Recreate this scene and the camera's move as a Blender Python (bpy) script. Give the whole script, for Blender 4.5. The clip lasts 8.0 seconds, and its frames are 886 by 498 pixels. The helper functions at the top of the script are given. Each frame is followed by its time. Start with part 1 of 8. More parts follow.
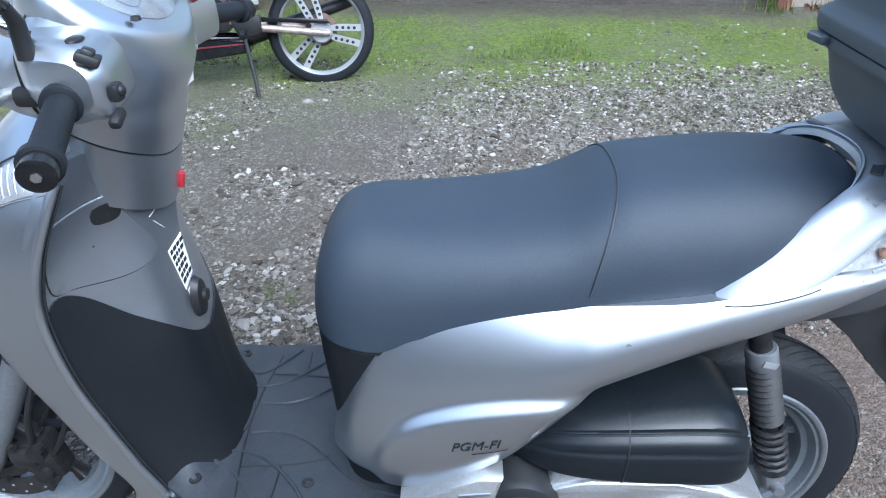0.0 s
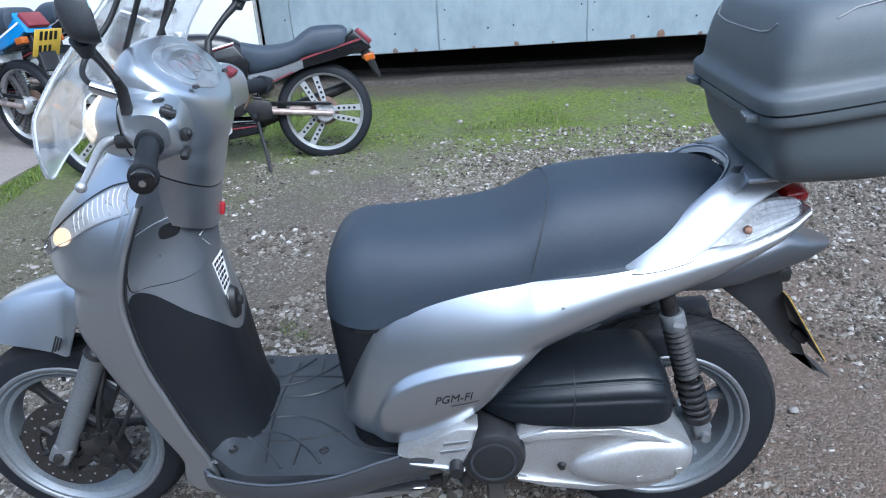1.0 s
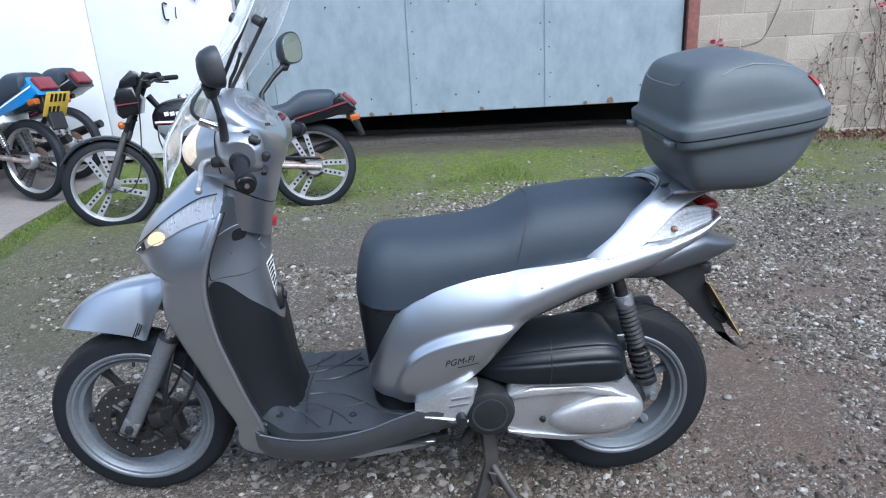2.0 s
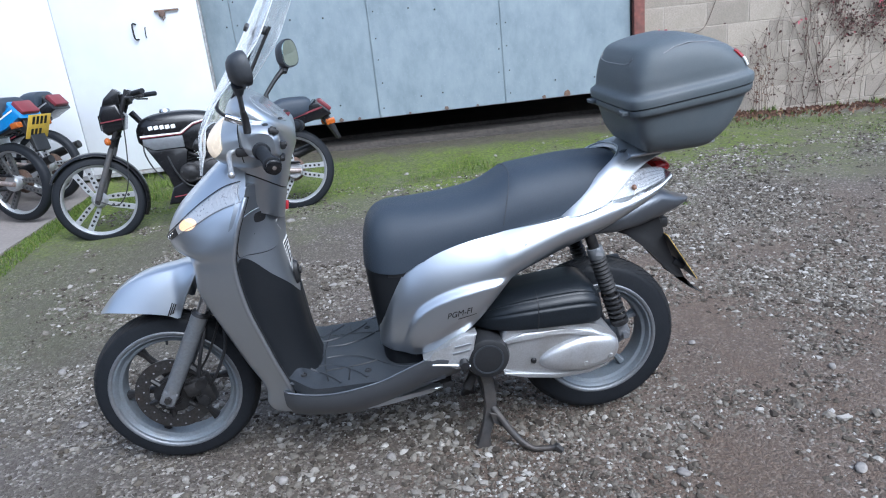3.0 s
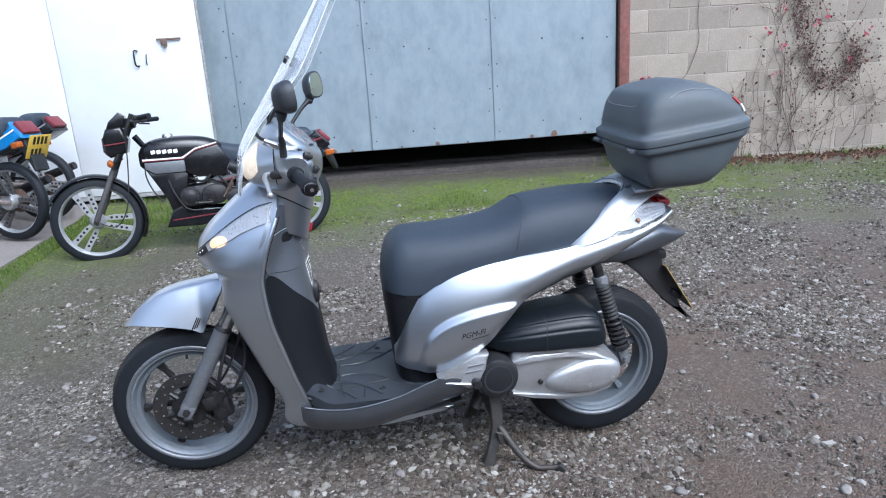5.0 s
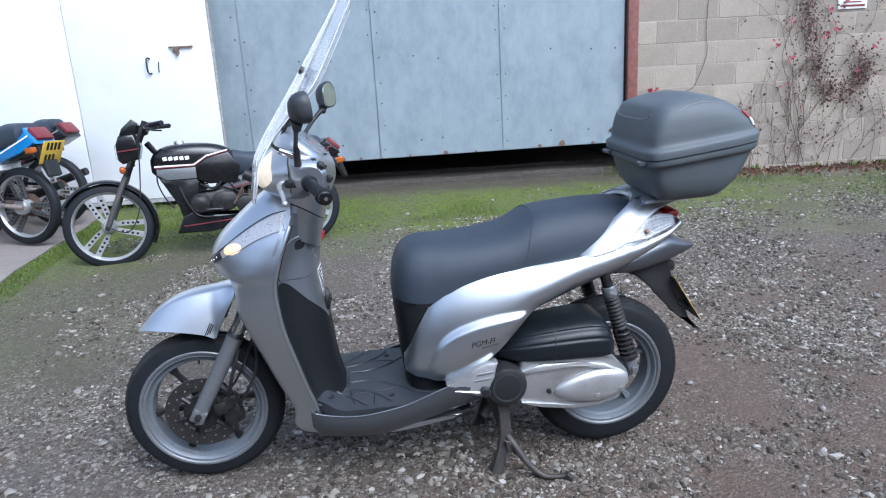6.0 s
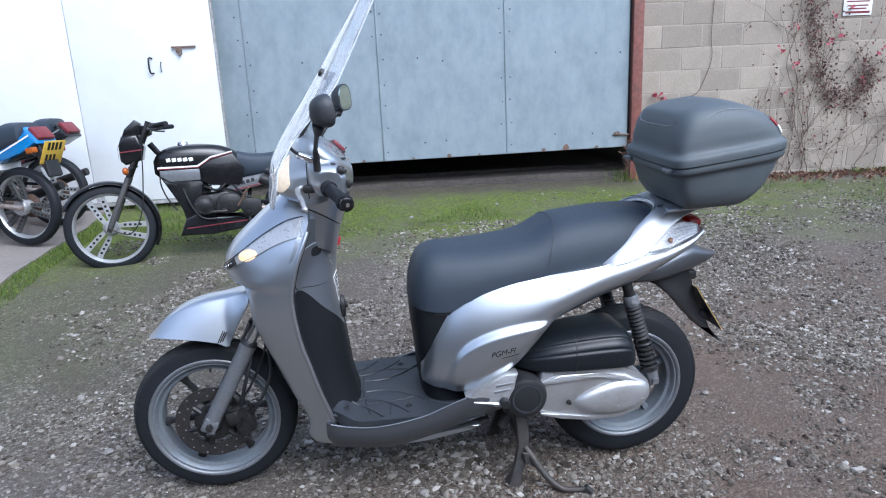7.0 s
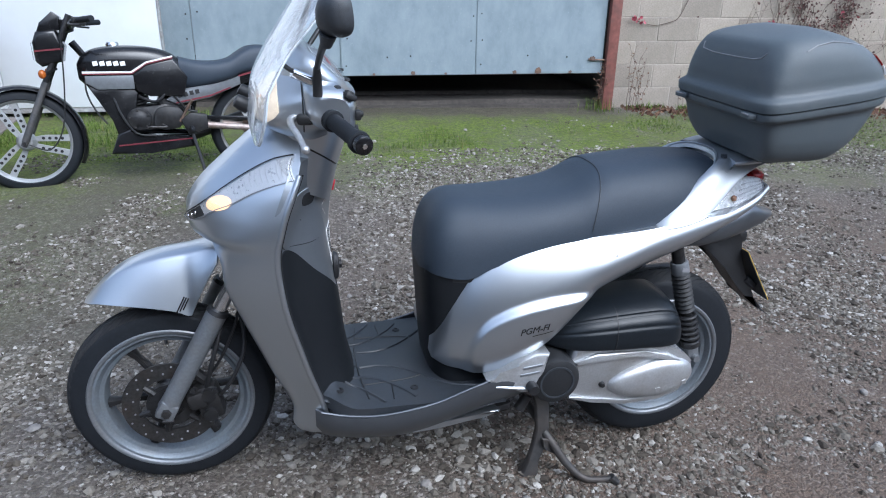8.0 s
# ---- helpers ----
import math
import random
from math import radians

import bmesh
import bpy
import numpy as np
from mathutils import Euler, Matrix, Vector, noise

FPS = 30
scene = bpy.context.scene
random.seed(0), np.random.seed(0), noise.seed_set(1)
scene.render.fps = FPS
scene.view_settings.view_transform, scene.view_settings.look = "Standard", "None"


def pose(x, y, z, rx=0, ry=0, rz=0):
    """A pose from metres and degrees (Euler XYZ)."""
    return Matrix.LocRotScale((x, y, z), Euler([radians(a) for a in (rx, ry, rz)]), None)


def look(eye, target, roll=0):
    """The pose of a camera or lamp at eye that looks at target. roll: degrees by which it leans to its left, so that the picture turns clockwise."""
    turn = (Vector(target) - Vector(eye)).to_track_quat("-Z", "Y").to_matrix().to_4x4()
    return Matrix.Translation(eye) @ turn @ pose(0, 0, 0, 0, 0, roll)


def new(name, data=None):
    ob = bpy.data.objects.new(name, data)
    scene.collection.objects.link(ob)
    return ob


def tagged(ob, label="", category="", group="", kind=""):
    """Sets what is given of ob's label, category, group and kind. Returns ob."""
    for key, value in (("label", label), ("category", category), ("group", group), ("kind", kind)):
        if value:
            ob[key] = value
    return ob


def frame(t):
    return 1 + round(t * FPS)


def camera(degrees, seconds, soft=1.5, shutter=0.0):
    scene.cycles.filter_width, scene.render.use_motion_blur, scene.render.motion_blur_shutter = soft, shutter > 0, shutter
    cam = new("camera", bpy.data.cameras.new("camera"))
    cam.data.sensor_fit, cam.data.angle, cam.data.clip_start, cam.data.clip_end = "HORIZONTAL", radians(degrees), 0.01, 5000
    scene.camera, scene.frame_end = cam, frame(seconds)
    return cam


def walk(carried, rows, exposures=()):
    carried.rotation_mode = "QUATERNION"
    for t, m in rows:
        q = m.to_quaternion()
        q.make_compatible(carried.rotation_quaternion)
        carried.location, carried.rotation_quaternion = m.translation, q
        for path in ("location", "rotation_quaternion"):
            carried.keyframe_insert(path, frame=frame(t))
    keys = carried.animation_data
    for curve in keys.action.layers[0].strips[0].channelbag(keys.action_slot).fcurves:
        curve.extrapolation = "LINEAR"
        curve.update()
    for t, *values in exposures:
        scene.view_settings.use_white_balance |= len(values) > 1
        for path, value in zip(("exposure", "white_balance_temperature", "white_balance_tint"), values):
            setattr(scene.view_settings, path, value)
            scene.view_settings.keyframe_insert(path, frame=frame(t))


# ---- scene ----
cam = camera(66.7, 8.0, soft=1.1)
PATH = [
    (0, (0.882, -0.945, 1.259), (0.833, 0.765, 0.223), -0.9),
    (0.5, (0.907, -1.117, 1.268), (0.982, 0.683, 0.4), -1.3),
    (1, (0.943, -1.294, 1.283), (0.877, 0.525, 0.455), -3.8),
    (1.5, (0.866, -1.532, 1.294), (0.867, 0.347, 0.61), -3.9),
    (1.7, (0.843, -1.615, 1.3), (0.875, 0.268, 0.629), -3.5),
    (2.8, (0.783, -1.966, 1.292), (0.928, -0.065, 0.687), -4.4),
    (3, (0.727, -2.005, 1.288), (0.887, -0.117, 0.645), -6.0),
    (3.5, (0.631, -2.072, 1.283), (0.833, -0.179, 0.669), -5.0),
    (4, (0.595, -2.083, 1.289), (0.832, -0.189, 0.691), -3.8),
    (4.5, (0.59, -2.086, 1.288), (0.847, -0.191, 0.703), -3.7),
    (5, (0.585, -2.106, 1.299), (0.833, -0.198, 0.751), -3.6),
    (6.5, (0.542, -2.125, 1.312), (0.774, -0.208, 0.79), -3.1),
    (7, (0.5, -2.064, 1.316), (0.749, -0.148, 0.797), -2.6),
    (7.5, (0.445, -1.881, 1.312), (0.719, 0.021, 0.76), -0.9),
    (8, (0.348, -1.615, 1.289), (0.767, 0.192, 0.54), 1.1),
]
EXPOSURES = [(0, 1.70, 5130, 5), (1, 1.40, 5190, 6), (1.5, 1.27, 5330, 7), (3, 1.26, 5350, 8), (5, 1.26, 5350, 9), (7, 1.20, 5350, 10), (8, 1.15, 5350, 8)]
walk(cam, [(t, look(eye, target, roll)) for t, eye, target, roll in PATH], EXPOSURES)

# ---- overcast daylight ----
world = bpy.data.worlds.new("overcast_sky")
scene.world = world
world.use_nodes = True
wn = world.node_tree.nodes
sky = wn.new("ShaderNodeTexSky")
sky.sky_type = "NISHITA"
sky.sun_disc = False
sky.sun_elevation = radians(48)
sky.sun_rotation = radians(150)
sky.air_density = 1.0
sky.dust_density = 4.0
sky.ozone_density = 1.0
hsv = wn.new("ShaderNodeHueSaturation")
hsv.inputs["Saturation"].default_value = 0.6
world.node_tree.links.new(sky.outputs["Color"], hsv.inputs["Color"])
world.node_tree.links.new(hsv.outputs["Color"], wn["Background"].inputs["Color"])
wn["Background"].inputs["Strength"].default_value = 0.138
sun = new("sun", bpy.data.lights.new("sun", "SUN"))
sun.data.energy = 0.8
sun.data.angle = radians(40)
sun.data.color = (1.0, 0.97, 0.93)
# the sun stands behind the camera, over its right shoulder
sun.matrix_world = look((2.5, -4.2, 5.2), (0, 0, 0))


# ---- materials ----
def material(name, base, rough=0.5, metal=0.0, noise_scale=30.0, vary=0.12, bump=0.0, bump_scale=200.0, rough_vary=0.1,
             stain=None, stain_scale=3.0, stain_amount=0.5, coat=0.0, coord="Object", spec=None, random_tint=0.0):
    """Two scales of colour variation, uneven gloss and fine relief over a principled surface."""
    m = bpy.data.materials.new(name)
    m.use_nodes = True
    n, l = m.node_tree.nodes, m.node_tree.links
    b = n["Principled BSDF"]
    tc = n.new("ShaderNodeTexCoord")
    fine = n.new("ShaderNodeTexNoise")
    fine.inputs["Scale"].default_value = noise_scale
    fine.inputs["Detail"].default_value = 6
    l.new(tc.outputs[coord], fine.inputs["Vector"])
    ramp = n.new("ShaderNodeMapRange")
    ramp.inputs["From Min"].default_value, ramp.inputs["From Max"].default_value = 0.3, 0.7
    ramp.inputs["To Min"].default_value, ramp.inputs["To Max"].default_value = 1 - vary, 1 + vary
    l.new(fine.outputs["Fac"], ramp.inputs["Value"])
    mul = n.new("ShaderNodeVectorMath")
    mul.operation = "SCALE"
    mul.inputs[0].default_value = base[:3]
    l.new(ramp.outputs["Result"], mul.inputs["Scale"])
    colour = mul.outputs["Vector"]
    if stain:
        big = n.new("ShaderNodeTexNoise")
        big.inputs["Scale"].default_value = stain_scale
        big.inputs["Detail"].default_value = 8
        big.inputs["Roughness"].default_value = 0.65
        l.new(tc.outputs[coord], big.inputs["Vector"])
        mask = n.new("ShaderNodeMapRange")
        mask.inputs["From Min"].default_value, mask.inputs["From Max"].default_value = 0.48, 0.72
        mask.inputs["To Max"].default_value = stain_amount
        l.new(big.outputs["Fac"], mask.inputs["Value"])
        mix = n.new("ShaderNodeMix")
        mix.data_type = "RGBA"
        mix.inputs["B"].default_value = (*stain, 1)
        l.new(mask.outputs["Result"], mix.inputs["Factor"])
        l.new(colour, mix.inputs["A"])
        colour = mix.outputs["Result"]
    if random_tint:
        info = n.new("ShaderNodeObjectInfo")
        r = n.new("ShaderNodeMapRange")
        r.inputs["To Min"].default_value, r.inputs["To Max"].default_value = 1 - random_tint, 1 + random_tint
        l.new(info.outputs["Random"], r.inputs["Value"])
        v = n.new("ShaderNodeVectorMath")
        v.operation = "SCALE"
        l.new(colour, v.inputs[0])
        l.new(r.outputs["Result"], v.inputs["Scale"])
        colour = v.outputs["Vector"]
    l.new(colour, b.inputs["Base Color"])
    rr = n.new("ShaderNodeMapRange")
    rr.inputs["To Min"].default_value, rr.inputs["To Max"].default_value = max(0.02, rough - rough_vary), min(1, rough + rough_vary)
    l.new(fine.outputs["Fac"], rr.inputs["Value"])
    l.new(rr.outputs["Result"], b.inputs["Roughness"])
    b.inputs["Metallic"].default_value = metal
    b.inputs["Coat Weight"].default_value = coat
    b.inputs["Coat Roughness"].default_value = 0.08
    if spec is not None:
        b.inputs["Specular IOR Level"].default_value = spec
    if bump:
        t = n.new("ShaderNodeTexNoise")
        t.inputs["Scale"].default_value = bump_scale
        t.inputs["Detail"].default_value = 3
        l.new(tc.outputs[coord], t.inputs["Vector"])
        bp = n.new("ShaderNodeBump")
        bp.inputs["Strength"].default_value = bump
        bp.inputs["Distance"].default_value = 0.004
        l.new(t.outputs["Fac"], bp.inputs["Height"])
        l.new(bp.outputs["Normal"], b.inputs["Normal"])
    return m


def clear(name, tint=(1, 1, 1), rough=0.03, ior=1.45, ripple=0.0, weight=1.0):
    m = bpy.data.materials.new(name)
    m.use_nodes = True
    n, l = m.node_tree.nodes, m.node_tree.links
    b = n["Principled BSDF"]
    b.inputs["Base Color"].default_value = (*tint, 1)
    b.inputs["Roughness"].default_value = rough
    b.inputs["IOR"].default_value = ior
    b.inputs["Transmission Weight"].default_value = weight
    if ripple:
        tc = n.new("ShaderNodeTexCoord")
        w = n.new("ShaderNodeTexNoise")
        w.inputs["Scale"].default_value = 60
        l.new(tc.outputs["Object"], w.inputs["Vector"])
        bp = n.new("ShaderNodeBump")
        bp.inputs["Strength"].default_value = ripple
        l.new(w.outputs["Fac"], bp.inputs["Height"])
        l.new(bp.outputs["Normal"], b.inputs["Normal"])
    return m


def sky_sheen_acrylic(name, tint, rough, ior):
    """Clear acrylic with streaky white mixed in for the sky's milky reflection."""
    m = clear(name, tint, rough, ior)
    n, l = m.node_tree.nodes, m.node_tree.links
    tc = n.new("ShaderNodeTexCoord")
    mp = n.new("ShaderNodeMapping")
    mp.inputs["Scale"].default_value = (6, 6, 2)
    t = n.new("ShaderNodeTexNoise")
    t.inputs["Scale"].default_value, t.inputs["Detail"].default_value = 4, 2
    l.new(tc.outputs["Object"], mp.inputs["Vector"])
    l.new(mp.outputs["Vector"], t.inputs["Vector"])
    r = n.new("ShaderNodeMapRange")
    for k, v in zip(("From Min", "From Max", "To Min", "To Max"), (0.40, 0.72, 0.09, 0.30)):
        r.inputs[k].default_value = v
    l.new(t.outputs["Fac"], r.inputs["Value"])
    d = n.new("ShaderNodeBsdfDiffuse")
    d.inputs["Color"].default_value = (0.85, 0.87, 0.88, 1)
    mx = n.new("ShaderNodeMixShader")
    l.new(r.outputs["Result"], mx.inputs["Fac"])
    l.new(n["Principled BSDF"].outputs["BSDF"], mx.inputs[1])
    l.new(d.outputs["BSDF"], mx.inputs[2])
    l.new(mx.outputs["Shader"], n["Material Output"].inputs["Surface"])
    return m


def film_glass():
    """A thin clear cover: mostly see-through, part mirror."""
    m = bpy.data.materials.new("thin_clear_cover")
    m.use_nodes = True
    n, l = m.node_tree.nodes, m.node_tree.links
    tr = n.new("ShaderNodeBsdfTransparent")
    gl = n.new("ShaderNodeBsdfGlossy")
    gl.inputs["Roughness"].default_value = 0.06
    mx = n.new("ShaderNodeMixShader")
    mx.inputs["Fac"].default_value = 0.22
    l.new(tr.outputs["BSDF"], mx.inputs[1])
    l.new(gl.outputs["BSDF"], mx.inputs[2])
    l.new(mx.outputs["Shader"], n["Material Output"].inputs["Surface"])
    return m


def lit(name, base, glow, strength):
    """A lamp part that is switched on."""
    m = material(name, base, 0.25, 0)
    b = m.node_tree.nodes["Principled BSDF"]
    b.inputs["Emission Color"].default_value = (*glow, 1)
    b.inputs["Emission Strength"].default_value = strength
    return m


SILVER = material("silver_paint", (0.530, 0.560, 0.592), 0.33, 0.96, 500, 0.015, 0.0, 900, 0.01, stain=(0.42, 0.43, 0.44), stain_scale=6, stain_amount=0.10, coat=0.4)
SATIN = material("satin_silver_casting", (0.49, 0.515, 0.54), 0.47, 0.85, 300, 0.03, 0.02, 700, 0.03, stain=(0.44, 0.45, 0.46), stain_scale=7, stain_amount=0.15)
# body silver darkened to stand for shade; also the undertray's own grey
SKIRT = material("shade_grey_silver", (0.125, 0.135, 0.150), 0.38, 0.75, 500, 0.02, 0.0, 900, 0.02, stain=(0.09, 0.09, 0.09), stain_scale=8, stain_amount=0.3, coat=0.2)
SILVER_DULL = material("dull_shaded_silver", (0.38, 0.405, 0.435), 0.36, 0.88, 500, 0.03, 0.0, 800, 0.03, stain=(0.23, 0.24, 0.25), stain_scale=8, stain_amount=0.25, coat=0.2)
PLASTIC = material("black_plastic", (0.013, 0.014, 0.016), 0.5, 0, 160, 0.25, 0.10, 700, 0.12, stain=(0.035, 0.033, 0.031), stain_scale=9, stain_amount=0.3)
PLASTIC_WORN = material("grey_worn_plastic", (0.030, 0.034, 0.040), 0.5, 0, 120, 0.2, 0.15, 600, 0.12, stain=(0.07, 0.068, 0.066), stain_scale=7, stain_amount=0.4)
KNEE = material("matt_knee_plastic", (0.0085, 0.0098, 0.0118), 0.50, 0, 200, 0.15, 0.05, 900, 0.06, stain=(0.016, 0.017, 0.019), stain_scale=6, stain_amount=0.4, spec=0.24)
BOXPLASTIC = material("top_box_plastic", (0.080, 0.096, 0.106), 0.50, 0, 350, 0.08, 0.22, 1100, 0.06, stain=(0.118, 0.122, 0.124), stain_scale=4, stain_amount=0.5)
AIRPLASTIC = material("air_box_plastic", (0.008, 0.0105, 0.0135), 0.33, 0, 160, 0.25, 0.06, 500, 0.1, stain=(0.018, 0.020, 0.023), stain_scale=9, stain_amount=0.35, spec=0.32)
FLOORPLASTIC = material("footboard_plastic", (0.026, 0.030, 0.036), 0.40, 0, 120, 0.2, 0.15, 600, 0.12, stain=(0.045, 0.043, 0.041), stain_scale=7, stain_amount=0.45)
VINYL = material("seat_vinyl", (0.0265, 0.0375, 0.0535), 0.54, 0, 300, 0.15, 0.25, 1300, 0.06, stain=(0.036, 0.046, 0.060), stain_scale=5, stain_amount=0.4)
RUBBER = material("tyre_rubber", (0.0105, 0.0125, 0.0160), 0.6, 0, 120, 0.25, 0.12, 300, 0.1, stain=(0.018, 0.020, 0.023), stain_scale=10, stain_amount=0.35, spec=0.28)
# dusty blocks, kept paler than the tyre so grooves look shaded
TREAD = material("pale_dusty_tread", (0.021, 0.0225, 0.025), 0.75, 0, 120, 0.25, 0.15, 300, 0.1, stain=(0.050, 0.046, 0.042), stain_scale=12, stain_amount=0.5, spec=0.2)
ALLOY = material("grey_alloy", (0.165, 0.188, 0.212), 0.5, 0.35, 150, 0.12, 0.05, 400, 0.1, stain=(0.12, 0.108, 0.096), stain_scale=12, stain_amount=0.45)
FORK = material("fork_alloy", (0.185, 0.197, 0.213), 0.45, 0.5, 150, 0.12, 0.05, 400, 0.1, stain=(0.20, 0.18, 0.16), stain_scale=12, stain_amount=0.35)
FORK_DARK = material("weathered_fork_leg", (0.085, 0.085, 0.085), 0.5, 0.4, 120, 0.2, 0.1, 300, stain=(0.14, 0.12, 0.10), stain_scale=12, stain_amount=0.5)
PEACH = material("faded_amber", (0.62, 0.36, 0.24), 0.3)
CASTING = material("silver_casting", (0.52, 0.53, 0.54), 0.42, 0.75, 200, 0.10, 0.08, 500, 0.1, stain=(0.30, 0.26, 0.21), stain_scale=8, stain_amount=0.45)
CHROME = material("chrome", (0.75, 0.76, 0.78), 0.14, 1.0, 80, 0.05)
DISC = material("brake_disc_steel", (0.075, 0.073, 0.072), 0.42, 0.8, 120, 0.2, 0.05, 300, stain=(0.09, 0.065, 0.05), stain_scale=14, stain_amount=0.45)
GREASY = material("greasy_black_metal", (0.018, 0.018, 0.019), 0.45, 0.3, 60, 0.4, 0.25, 120, 0.15, stain=(0.055, 0.048, 0.042), stain_scale=16, stain_amount=0.45)
STEEL_DULL = material("dull_painted_steel", (0.045, 0.044, 0.044), 0.55, 0.3, 50, 0.3, 0.2, 120, stain=(0.10, 0.08, 0.065), stain_scale=10, stain_amount=0.6)
RUSTY = material("rusty_metal", (0.16, 0.11, 0.085), 0.7, 0.3, 60, 0.35, 0.2, 150, stain=(0.23, 0.12, 0.07), stain_scale=12, stain_amount=0.7)
GAITER = material("dusty_bellows", (0.016, 0.016, 0.016), 0.65, 0, 80, 0.3, 0.1, 200, stain=(0.042, 0.038, 0.034), stain_scale=14, stain_amount=0.5)
SCREEN = sky_sheen_acrylic("acrylic_screen", (0.97, 0.985, 0.99), 0.03, 1.49)
LENS = clear("clear_lens", (0.97, 0.98, 1.0), 0.05, 1.33, ripple=0.02)
LENS_RED = clear("red_lens", (0.55, 0.03, 0.035), 0.12, 1.4, weight=0.5)
LENS_AMBER = clear("amber_lens", (0.55, 0.15, 0.025), 0.12, 1.4, weight=0.4)
MIRROR = material("mirror_glass", (0.50, 0.64, 0.62), 0.03, 1.0, 10, 0.01, rough_vary=0.01)
REFLECTOR = material("lamp_reflector", (0.60, 0.595, 0.585), 0.30, 0.45, 120, 0.06, 0.06, 60)
LAMP_BACK = material("lamp_housing", (0.70, 0.71, 0.72), 0.4, 0.5, 120, 0.2, 0.3, 60)
BULB = lit("amber_bulb", (0.85, 0.45, 0.18), (1.0, 0.62, 0.38), 0.5)
LENS_CREAM = lit("cream_indicator_lens", (0.74, 0.63, 0.48), (1.0, 0.74, 0.50), 0.14)
WHITE_EDGE = material("acrylic_edge", (0.62, 0.66, 0.68), 0.25, 0, 60, 0.1)
FILM_GLASS = film_glass()
DIAL_FACE = material("silver_dial_face", (0.40, 0.42, 0.45), 0.35, 0.3, 30, 0.3)
YELLOW = material("yellow_plate", (0.66, 0.44, 0.06), 0.45, 0, 60, 0.08, stain=(0.4, 0.28, 0.08), stain_scale=12, stain_amount=0.4)
INK = material("black_ink", (0.012, 0.012, 0.013), 0.5)
WHITE_STICKER = material("white_sticker", (0.78, 0.78, 0.76), 0.5, 0, 60, 0.06)
GREY_PRINT = material("grey_print", (0.22, 0.22, 0.23), 0.4)
RED_PRINT = material("red_print", (0.15, 0.020, 0.028), 0.45)
COPPER = material("stained_swing_arm", (0.33, 0.28, 0.255), 0.5, 0.5, 60, 0.3, 0.1, 150, stain=(0.22, 0.12, 0.08), stain_scale=12, stain_amount=0.6)
RED_KEY = material("red_tag", (0.36, 0.02, 0.03), 0.5)
BLACK_PAINT = material("black_gloss_paint", (0.008, 0.008, 0.009), 0.24, 0, 60, 0.2, coat=0.25, stain=(0.02, 0.02, 0.02), stain_scale=8, stain_amount=0.3, spec=0.35)
BLUE_PAINT = material("blue_paint", (0.02, 0.17, 0.42), 0.2, 0, 60, 0.12, coat=0.6)
WHITE_PAINT = material("white_gloss_paint", (0.75, 0.76, 0.78), 0.25, 0, 60, 0.05, coat=0.4)
GREY_PANEL = material("grey_side_panel", (0.17, 0.18, 0.19), 0.35, 0.3, 60, 0.1)
DOOR_WHITE = material("white_door_paint", (0.71, 0.73, 0.75), 0.5, 0, 4, 0.04, 0.04, 20, stain=(0.62, 0.61, 0.58), stain_scale=2.2, stain_amount=0.3)
DOOR_STRIP = material("weathered_door_edge", (0.33, 0.33, 0.33), 0.7, 0, 30, 0.3, 0.2, 60, stain=(0.2, 0.13, 0.09), stain_scale=8, stain_amount=0.6)
POST = material("red_brown_paint", (0.20, 0.075, 0.06), 0.6, 0, 25, 0.25, 0.2, 80, stain=(0.10, 0.07, 0.06), stain_scale=7, stain_amount=0.6)
CONCRETE = material("concrete", (0.215, 0.19, 0.172), 0.9, 0, 40, 0.15, 0.3, 150, stain=(0.13, 0.11, 0.095), stain_scale=2.5, stain_amount=0.55)
MORTAR = material("mortar", (0.36, 0.318, 0.268), 0.95, 0, 60, 0.15, 0.4, 120, stain=(0.29, 0.25, 0.21), stain_scale=3, stain_amount=0.5)
# low tone so the unseen yard walls mirror dark in the paint
SHADE_WALL = material("dark_shade_wall", (0.075, 0.070, 0.064), 0.95, 0, 8, 0.2, 0.2, 40, stain=(0.045, 0.045, 0.038), stain_scale=0.7, stain_amount=0.7)
BLOCK = material("concrete_block", (0.318, 0.275, 0.227), 0.95, 0, 110, 0.16, 0.5, 260, stain=(0.262, 0.236, 0.186), stain_scale=4, stain_amount=0.65, random_tint=0.15)
# concrete and soil tone lowered to carry the shade under the door
SILL = material("shade_dark_threshold", (0.058, 0.050, 0.042), 0.9, 0, 30, 0.4, 0.6, 40, stain=(0.030, 0.026, 0.021), stain_scale=3, stain_amount=0.7)
# mid grey, raised so the gap under the door is not pure black
VOID = material("lifted_grey_lining", (0.36, 0.36, 0.35), 0.95)
TWIG = material("dead_twig", (0.095, 0.065, 0.05), 0.9, 0, 60, 0.3)
LEAF_RED = material("red_creeper_leaf", (0.34, 0.06, 0.085), 0.6, 0, 40, 0.35)


